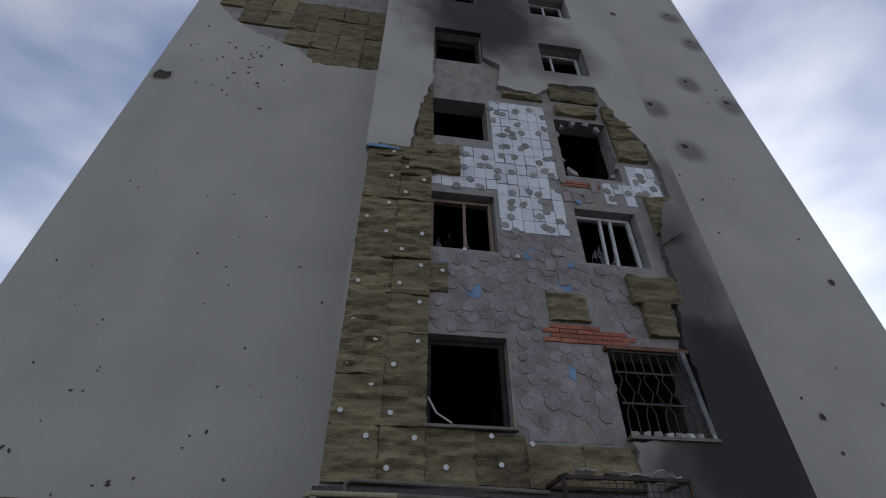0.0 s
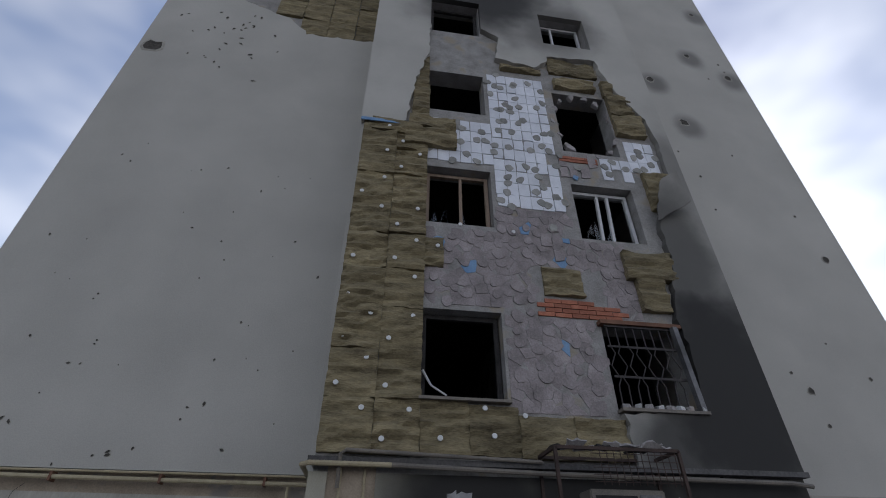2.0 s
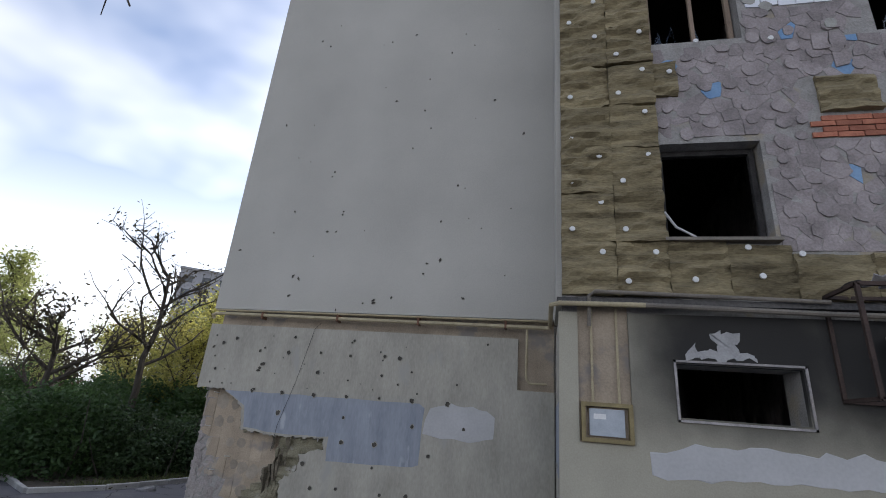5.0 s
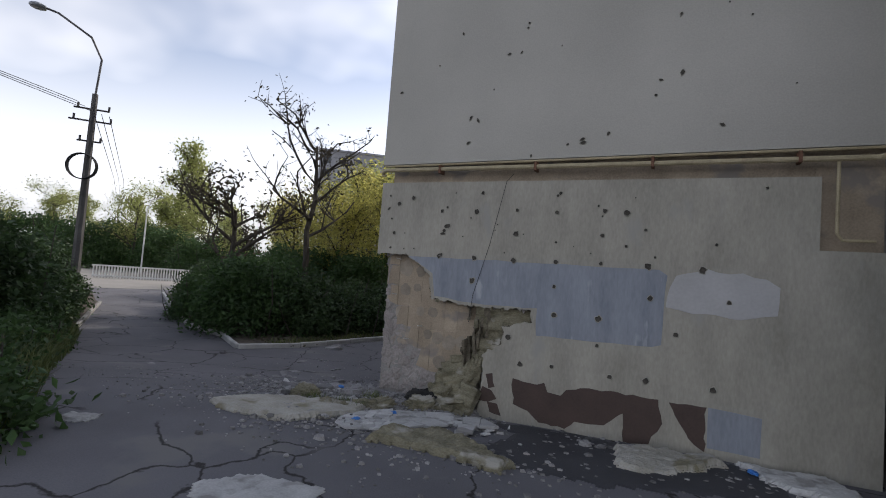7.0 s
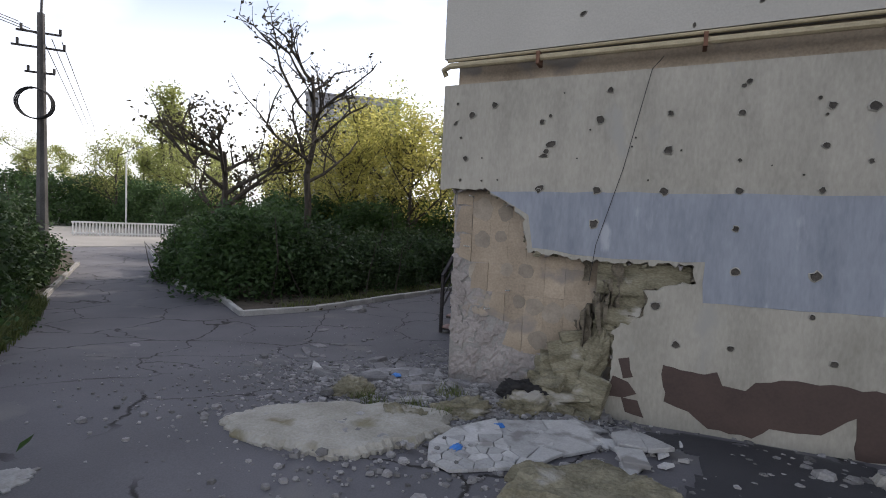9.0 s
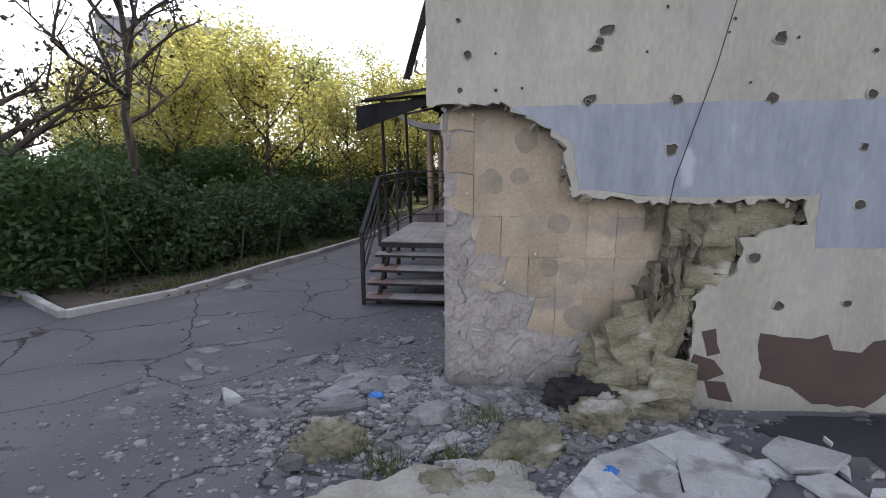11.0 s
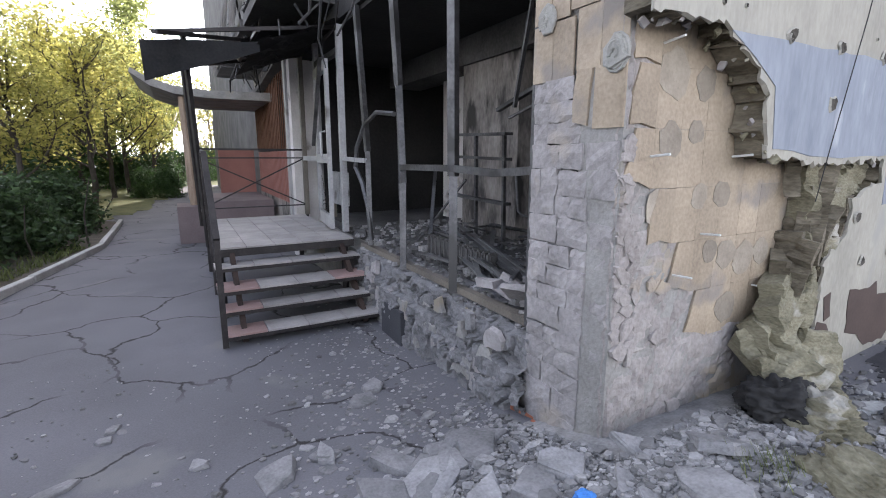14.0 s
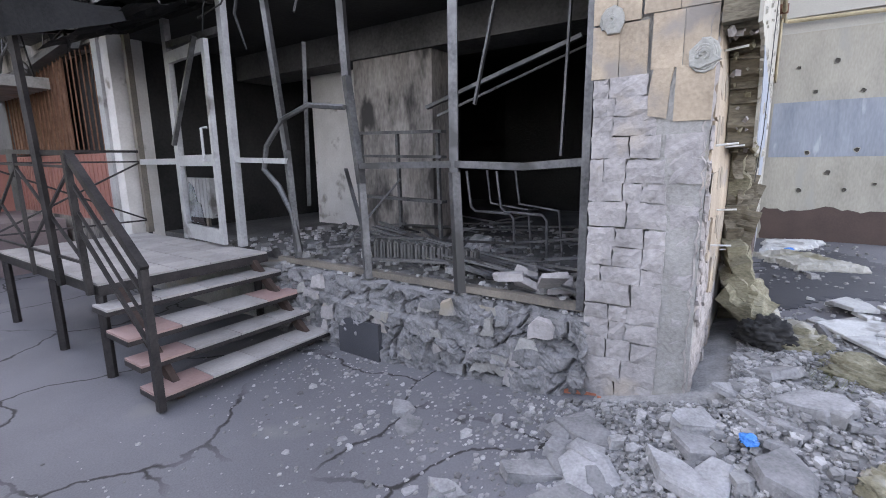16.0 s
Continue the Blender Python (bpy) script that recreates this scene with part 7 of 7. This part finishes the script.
for x, y, sx, sy, sz in ((-1.17, -0.3, 0.16, 0.06, 0.04), (-1.45, 0.11, 0.16, 0.05, 0.03), (-2.4, 0.81, 0.18, 0.07, 0.05), (-1.04, 0.15, 0.13, 0.07, 0.05), (-0.97, 0.5, 0.18, 0.09, 0.06), (-0.61, 0.5, 0.16, 0.1, 0.06), (-1.11, 1.04, 0.1, 0.07, 0.05), (-0.69, 0.55, 0.17, 0.15, 0.05), (-0.35, 0.66, 0.2, 0.12, 0.06), (-0.71, 1.6, 0.13, 0.12, 0.04), (-0.41, 0.06, 0.15, 0.13, 0.05), (-1.74, 1.38, 0.06, 0.05, 0.04), (-4.23, -0.43, 0.16, 0.08, 0.02), (-2.98, 1.43, 0.12, 0.05, 0.02), (-3.79, 3.79, 0.24, 0.15, 0.07)):
    chunk(x, y, sx, sy, sz)
for k in range(150):
    x, y, _ = scatter(-0.35, 0.05, 0.75, 0.42)
    s = 0.028 * rng.lognormvariate(0, 0.5)
    chunk(x, y, s * 1.7, s, s * 0.5, label="small broken concrete chunk in the rubble", tilt=20)
for k in range(26):
    x, y = rng.uniform(-3.4, -0.8), rng.uniform(-0.3, 2.6)
    s = 0.03 * rng.lognormvariate(0, 0.4)
    chunk(x, y, s * 1.4, s, s * 0.7, label="small stone lying on the asphalt")


def inside_of(x, y, poly):
    hit = False
    for (ax, ay), (bx, by) in zip(poly, poly[1:] + poly[:1]):
        if (ay > y) != (by > y) and x < ax + (bx - ax) * (y - ay) / (by - ay):
            hit = not hit
    return hit


def ground_sheet(name, outline, thick, material, label, amp=0.02, seed=1, step=0.03):
    """A thin torn sheet lying on the ground, crumpled and with a ragged rim."""
    x0, x1 = min(p[0] for p in outline) - 0.1, max(p[0] for p in outline) + 0.1
    y0, y1 = min(p[1] for p in outline) - 0.1, max(p[1] for p in outline) + 0.1
    nx, ny = int((x1 - x0) / step), int((y1 - y0) / step)

    def on(i, j):
        x, y = x0 + (i + 0.5) * step, y0 + (j + 0.5) * step
        return inside_of(x + 0.07 * noise.noise((x * 7, y * 7, seed)), y + 0.07 * noise.noise((x * 7, y * 7, seed + 5)), outline)

    keep = {(i, j) for i in range(nx) for j in range(ny) if on(i, j)}
    verts, index, faces = [], {}, []

    def vert(i, j, up):
        if (i, j, up) not in index:
            x, y = x0 + i * step, y0 + j * step
            x, y = x + 0.4 * step * noise.noise((x * 31, y * 31, seed)), y + 0.4 * step * noise.noise((x * 31, y * 31, seed + 2))
            n = 0.6 * noise.noise((x * 2.5, y * 2.5, seed)) + 0.4 * noise.noise((x * 8, y * 8, seed + 1)) + 0.25 * noise.noise((x * 22, y * 22, seed + 2))
            rim = not {(i - 1, j - 1), (i - 1, j), (i, j - 1), (i, j)} <= keep
            index[i, j, up] = len(verts)
            verts.append((x, y, rise(x, y) + ((thick + amp * max(0.0, 0.7 + n)) * (0.35 if rim else 1.0) if up else -0.01)))
        return index[i, j, up]

    for i, j in sorted(keep):
        ring = ((i, j), (i + 1, j), (i + 1, j + 1), (i, j + 1))
        faces.append(tuple(vert(a, b, True) for a, b in ring))
        for k, (di, dj) in enumerate(((0, -1), (1, 0), (0, 1), (-1, 0))):
            if (i + di, j + dj) not in keep:
                p, q = ring[k], ring[(k + 1) % 4]
                faces.append((vert(*p, False), vert(*q, False), vert(*q, True), vert(*p, True)))
    return tagged(new(name, from_arrays(name, verts, faces, material)), label, "debris")


ground_sheet("wool_sheet", [(-0.72, -1.97), (-0.71, -1.61), (-0.28, -1.22), (0.1, -0.98), (0.62, -0.88), (0.72, -1.22), (0.62, -1.6), (0.33, -1.97), (-0.04, -2.08), (-0.42, -2.09)], 0.03, M_DUSTSHEET, "large dusty sheet of wool and render on the ground", 0.04, 2)
ground_sheet("wool_sheet", [(1.34, -1.88), (1.33, -1.54), (1.79, -1.22), (2.18, -1.37), (2.68, -1.66), (2.6, -1.85), (2.08, -1.77)], 0.03, M_WOOL_PALE, "olive wool sheet lying among white shards", 0.06, 3)
ground_sheet("wool_sheet", [(3.3, -0.45), (4.2, 0.0), (4.3, -0.3), (3.9, -0.9), (3.4, -1.1)], 0.015, M_DUSTSHEET, "crumpled wool and membrane at the wall foot", 0.06, 4)
ground_sheet("tar_patch", [(1.95, -0.35), (2.3, -0.12), (4.8, -0.12), (4.7, -0.9), (3.4, -1.5), (2.72, -1.62), (2.25, -1.3), (2.38, -0.75)], 0.006, M_TAR, "dark fresh asphalt strip along the wall", 0.004, 5, 0.05)
ground_sheet("white_sheet", [(0.85, -3.3), (1.08, -2.92), (1.6, -2.85), (1.9, -3.3), (1.3, -3.7)], 0.012, M_SHARD, "pale render sheet on the asphalt", 0.01, 6)
ground_sheet("white_sheet", [(-1.3, -3.05), (-1.0, -2.9), (-0.9, -3.1), (-1.15, -3.25)], 0.02, M_SHARD, "pale render fragment on the asphalt", 0.01, 7)
ground_sheet("white_sheet", [(4.4, -0.1), (5.2, -0.15), (5.3, -0.8), (4.6, -0.6)], 0.03, M_SHARD, "white panel fragments at the wall foot", 0.03, 8)
shard_m = []
for k in range(7):
    shard_m.append(mesh_of(rubble_block(random.Random(80 + k), 0.17, 0.1, 0.022, 6), "render_shard", M_SHARD))
def cracked_sheet(outline, seeds, thick, label, lift=0.012):
    """A fallen sheet of render that broke where it lies."""
    ob = thing("render_sheet", IDENT, label, "debris")
    for poly in cells(outline, seeds, 1.2):
        b, cx, cy = broken_plate(poly, thick, rng, 0.0008, 0.005, 0.05)
        p = part("render_shard", b, M_SHARD, ob)
        p.matrix_basis = pose(cx, cy, rise(cx, cy) + lift * (1 + noise.noise((cx * 2, cy * 2, 3))), rng.uniform(-1.2, 1.2), rng.uniform(-1.2, 1.2), rng.uniform(-0.8, 0.8))
    return ob


cracked_sheet([(0.70, -1.5), (0.74, -1.18), (0.98, -0.8), (1.5, -0.5), (1.76, -0.75), (1.71, -0.99), (1.54, -1.19), (1.38, -1.5), (0.98, -1.78), (0.8, -1.72)], [(1.2, -0.95), (1.55, -0.75), (1.45, -1.0), (0.92, -1.12), (0.8, -1.3), (1.02, -1.28), (1.22, -1.25)] + jittered(rng, 0.75, 1.45, -1.75, -1.3, 0.11, 0.07), 0.02, "broad sheet of cracked white render on the ground")
cracked_sheet([(1.78, -0.74), (1.96, -0.58), (2.2, -0.74), (2.05, -0.86), (1.84, -0.9)], [(1.9, -0.78), (2.08, -0.72)], 0.03, "narrow slab of white render on the ground", 0.04)
cracked_sheet([(1.82, -0.96), (2.0, -0.9), (2.06, -1.12), (1.9, -1.16)], [(1.93, -1.03)], 0.028, "small square slab of white render", 0.03)
cracked_sheet([(1.05, -0.35), (1.3, -0.3), (1.75, -0.52), (1.62, -0.62), (1.45, -0.48)], jittered(rng, 1.05, 1.75, -0.6, -0.3, 0.16, 0.1), 0.018, "splintered strip of white render by the wall")
for k in range(26):
    x, y = rng.gauss(1.35, 0.45), rng.gauss(-0.95, 0.4)
    ob = new("render_shard", rng.choice(shard_m))
    q = rng.uniform(0.12, 0.4)
    ob.matrix_basis = pose(x, min(y, -0.2), rise(x, y) + 0.012, rng.uniform(-9, 9), rng.uniform(-9, 9), rng.uniform(0, 360)) @ Matrix.Diagonal((q, q, 1, 1))
    tagged(ob, "cracked white render shard on the ground", "debris", "render shards")
for x, y in ((1.86, -0.8), (2.1, -0.72), (1.95, -1.15), (-1.47, -0.05), (0.2, -0.75), (0.35, -0.95)):
    ob = new("render_shard", rng.choice(shard_m))
    ob.matrix_basis = pose(x, y, heap(x, y) + 0.01, rng.uniform(-8, 8), rng.uniform(-8, 8), rng.uniform(0, 360)) @ Matrix.Diagonal((1.2, 0.8, 1.2, 1))
    tagged(ob, "cracked white render shard on the ground", "debris", "render shards")
for k, (x, y) in enumerate(((-0.36, -0.16), (1.0, -0.95), (0.9, -1.5), (4.5, -0.4), (1.6, -1.6))):
    lump("plastic_scrap", pose(x, y, heap(x, y) + 0.03, 0, 0, 40 * k), 0.05, 0.035, 0.022, M_BLUERAG, "crumpled bright blue plastic scrap in the rubble", 40 + k, "plastic scrap")
for k in range(5):
    x, y = ((0.25, -0.9), (-0.1, -1.0), (0.5, -0.95), (0.4, -0.5), (-0.3, -0.85))[k]
    vv, ff = [], []
    for i in range(60):
        a, l = rng.uniform(0, 6.28), rng.uniform(0.05, 0.13)
        px, py = x + rng.gauss(0, 0.06), y + rng.gauss(0, 0.06)
        z = heap(px, py)
        n0 = len(vv)
        vv += [(px - 0.004, py, z), (px + 0.004, py, z), (px + math.cos(a) * l * 0.5, py + math.sin(a) * l * 0.5, z + l)]
        ff.append((n0, n0 + 1, n0 + 2))
    tagged(new("grass_tuft", from_arrays("grass_tuft", vv, ff, M_GRASS)), "small green grass tuft growing in rubble", "grass", kind="stuff")

# ---- kerbs and beds ----
def kerb_line(pts, label, stone=M_KERB):
    k = thing("kerb", IDENT, label, "kerb", kind="structure")
    for a, b in zip(pts, pts[1:]):
        n = max(1, round(math.dist(a, b) / 1.0))
        for i in range(n):
            p = Vector((a[0] + (b[0] - a[0]) * i / n, a[1] + (b[1] - a[1]) * i / n, 0))
            q = Vector((a[0] + (b[0] - a[0]) * (i + 0.985) / n, a[1] + (b[1] - a[1]) * (i + 0.985) / n, 0))
            p.z, q.z = rise(p.x, p.y) + 0.02 + rng.uniform(-0.015, 0.01), rise(q.x, q.y) + 0.02 + rng.uniform(-0.015, 0.01)
            bb = beam(bmesh.new(), p, q, 0.10, 0.18)
            bmesh.ops.bevel(bb, geom=bb.edges[:], offset=0.012, segments=1, affect="EDGES")
            part("kerb_stone", bb, stone, k)


kerb_line([(-5.17, 2.15), (-4.45, 3.4), (-4.1, 4.9), (-3.65, 7.0), (-3.15, 9.6), (-3.2, 13.5)], "whitewashed kerb stones in front of the hedge")
kerb_line([(-5.2, 2.15), (-6.8, 3.0), (-8.7, 3.4), (-14.5, 6.6), (-19.0, 9.2)], "broken kerb stones along the path")
kerb_line([(-2.4, -3.1), (-7.2, -0.5), (-15.4, 4.5)], "overgrown grey kerb along the path", M_CONCRETE)


def bed(outline, label):
    r = random.Random(2)
    b = ragged(bmesh.new(), outline, 0.0, -0.05, 0.5, 0.03, r)
    for v in b.verts:
        x, y, t = v.co.x, v.co.z, v.co.y
        v.co = Vector((x, y, rise(x, y) + 0.045 + t))
    tagged(part("planting_bed", b, M_SOIL), label, "soil", kind="structure")


bed([(-5.17, 2.25), (-4.5, 3.45), (-4.16, 4.9), (-3.71, 7.0), (-3.21, 9.6), (-3.26, 13.4), (-18.0, 40.0), (-19.0, 9.4), (-14.5, 6.75), (-8.7, 3.5), (-6.8, 3.2)], "dark soil bed under the hedge")
bed([(-2.4, -3.2), (-7.2, -0.6), (-15.4, 4.4), (-20.0, 6.5), (-30.0, 2.0), (-20.0, -14.0), (-2.0, -14.0)], "soil bed under the path-side bushes")
gravel("fallen_leaves", 1500, lambda: (rng.uniform(-8, -4.2), rng.uniform(3, 14), 0.05), 0.02, M_LEAFDRY, "dry fallen leaves on the soil bed")
ground_sheet("lawn", [(-9.0, 16.0), (-3.6, 14.5), (-2.6, 18.0), (-2.2, 30.0), (6.0, 33.0), (6.0, 60.0), (-9.0, 60.0)], 0.01, M_LAWN, "mown grass beyond the end of the hedge", 0.03, 9, 0.4)

# ---- distance ----
cross = from_arrays("road", [(-90, -60, 0.012), (-24, 4.5, 0.012), (-21, 12, 0.012), (-60, 90, 0.012), (-140, 90, 0.012)], [(0, 1, 2, 3, 4)], M_DUST)
tagged(new("road", cross), "sunlit pale dusty cross road", "road", kind="structure")
fence = thing("white_fence", IDENT, "low white balustrade fence by the road", "fence")
FA, FB = Vector((-31.5, 12.2, 0)), Vector((-27.5, 17.8, 0))
for z in (0.15, 0.85):
    part("rail", beam(bmesh.new(), FA + Vector((0, 0, z)), FB + Vector((0, 0, z)), 0.1, 0.1), M_WHITEPAINT, fence)
slat = mesh_of(box(bmesh.new(), -0.04, 0.04, -0.03, 0.03, 0.0, 0.85), "slat", M_WHITEPAINT)
for k in range(40):
    p = FA.lerp(FB, (k + 0.5) / 40)
    piece("slat", slat, fence, pose(p.x, p.y, 0))
pole = thing("utility_pole", pose(-14.0, 2.9, 0), "concrete utility pole with insulators, coiled cable and lamp", "pole")
part("shaft", tube(bmesh.new(), [(0, 0, -0.3), (0, 0, 7.2)], 0.16, 0.09), M_DARKCONC, pole)
for z, w in ((6.7, 0.75), (6.3, 0.9), (5.6, 0.5)):
    part("cross_arm", beam(bmesh.new(), (-w * 0.6, -w * 0.5, z), (w * 0.3, w * 0.5, z), 0.05, 0.05), M_IRON, pole)
    for s in (-1, 1):
        part("insulator", tube(bmesh.new(), [(s * w * 0.35, s * w * 0.45, z), (s * w * 0.35, s * w * 0.45, z + 0.15)], 0.035), M_DARKCONC, pole)
for k in range(3):
    c = [(0.16 + 0.05 * k, 0.42 * math.cos(a * 0.3307), 4.7 + 0.42 * math.sin(a * 0.3307)) for a in range(20)]
    part("cable_coil", tube(bmesh.new(), [(x * 0.6 + y * 0.5, -x + y * 0.8, z) for x, y, z in c], 0.018, sides=5), M_RUBBER, pole)
part("lamp_arm", tube(bmesh.new(), [(0, 0, 7.1), (0.05, 0.05, 8.4), (-0.2, -0.2, 9.1), (-0.9, -0.9, 9.7), (-1.2, -1.2, 9.8)], 0.035), M_BURNTMETAL, pole)
hd = bmesh.new()
bmesh.ops.create_icosphere(hd, subdivisions=2, radius=0.16)
for v in hd.verts:
    v.co = Vector((v.co.x * 1.6 - 1.3, v.co.y * 1.6 - 1.3, v.co.z * 0.6 + 9.8))
part("lamp_head", hd, M_METER, pole)
wire = thing("overhead_wires", IDENT, "thin overhead wires strung from the pole", "wire")
for off in (0.0, 0.25, 0.5):
    part("strand", tube(bmesh.new(), [(-14.0, 2.9 + off, 6.6), (-24, 9 + off, 5.9), (-44, 20 + off, 6.6)], 0.012, sides=4), M_RUBBER, wire)
    part("strand", tube(bmesh.new(), [(-14.0, 2.9 - off, 6.6 + off * 0.4), (-11.0, -6, 6.6), (-8, -20, 8.5)], 0.012, sides=4), M_RUBBER, wire)
for x, y, h in ((-16.5, 17.0, 7.5), (-40.0, 20.5, 7.0)):
    lp = thing("street_lamp", pose(x, y, 0), "pale curved street lamp beyond the trees", "lamp", "street lamps")
    part("mast", tube(bmesh.new(), [(0, 0, -0.2), (0, 0, h - 1.2), (0.2, 0.2, h - 0.3), (0.8, 0.6, h)], 0.07, 0.04), M_WHITEPAINT, lp)
    part("lamp_head", boxed(0.7, 1.1, 0.5, 0.75, h - 0.03, h + 0.08), M_METER, lp)


def block(x, y, turn, w, d, storeys, material, label):
    """A panel block of flats with its rows of windows."""
    h = storeys * 2.8 + 1.0
    ob = thing("apartment_building", pose(x, y, 0, 0, 0, turn), label, "building")
    part("wall", boxed(-w / 2, w / 2, 0, d, -0.2, h), material, ob)
    part("roof", boxed(-w / 2 - 0.3, w / 2 + 0.3, -0.3, d + 0.3, h, h + 0.4), M_FARWALL, ob)
    win = mesh_of(boxed(0, 1.5, -0.06, 0.0, 0, 1.4), "window", M_WINDARK)
    for s in range(storeys):
        for k in range(int(w / 3.2)):
            piece("window", win, ob, pose(-w / 2 + 0.9 + k * 3.2, -0.003, 1.2 + s * 2.8))
    return ob


block(-58.0, 76.0, 36, 19, 14, 9, M_FARWALL, "grey panel apartment block behind the trees")
block(-135.0, 26.0, 80, 26, 14, 5, M_PALEBRICK, "pale brick apartment block beyond the road")
car = thing("parked_car", pose(-33.0, 8.6, 0.0, 0, 0, 60), "silver-white hatchback parked by the road", "car")
prof = [(-2.0, 0.3), (-2.05, 0.75), (-1.75, 0.95), (-1.5, 1.38), (-0.9, 1.48), (0.2, 1.45), (0.9, 1.0), (1.75, 0.85), (2.0, 0.65), (2.0, 0.3)]
b = bmesh.new()
r0 = [b.verts.new((x, -0.82 + (0.12 if z > 1.1 else 0), z)) for x, z in prof]
r1 = [b.verts.new((x, 0.82 - (0.12 if z > 1.1 else 0), z)) for x, z in prof]
for k in range(len(prof)):
    b.faces.new((r0[k], r0[(k + 1) % len(prof)], r1[(k + 1) % len(prof)], r1[k]))
caps = [b.faces.new(r0[::-1]), b.faces.new(r1)]
for g in caps:
    g.normal_update()
bmesh.ops.triangulate(b, faces=caps)
part("body", b, M_CARPAINT, car)
for s in (-1, 1):
    part("side_window", boxed(-1.35, 0.35, s * 0.76 - 0.03, s * 0.76 + 0.03, 1.0, 1.34), M_WINDARK, car)
    for x in (-1.3, 1.3):
        wh = part("wheel", tube(bmesh.new(), [(x, s * 0.68, 0.32), (x, s * 0.86, 0.32)], 0.32, sides=18), M_RUBBER, car)
        part("rim", tube(bmesh.new(), [(x, s * 0.855, 0.32), (x, s * 0.875, 0.32)], 0.19, sides=14), M_BURNTMETAL, wh)
near = thing("roadside_tree", IDENT, "bare tree whose dark branch reaches over the yard", "tree")
part("trunk", tube(bmesh.new(), [(-1.6, -9.0, 0.3), (-1.5, -8.7, 3.0), (-1.0, -7.6, 5.6), (0.5, -5.6, 6.6)], 0.16, 0.035, 8), M_BARK, near)
part("limb", tube(bmesh.new(), [(0.5, -5.6, 6.6), (1.35, -4.9, 6.1), (1.7, -4.6, 5.7), (1.95, -4.45, 5.2)], 0.03, 0.008, 6), M_BARK, near)
for p, q in (((1.35, -4.9, 6.1), (1.9, -4.6, 6.2)), ((1.7, -4.6, 5.7), (2.1, -4.5, 5.6)), ((1.8, -4.55, 5.5), (1.6, -4.4, 5.2)), ((1.2, -5.0, 6.2), (1.6, -4.8, 6.5))):
    part("twig", tube(bmesh.new(), [p, q], 0.01, 0.004, 5), M_BARK, near)
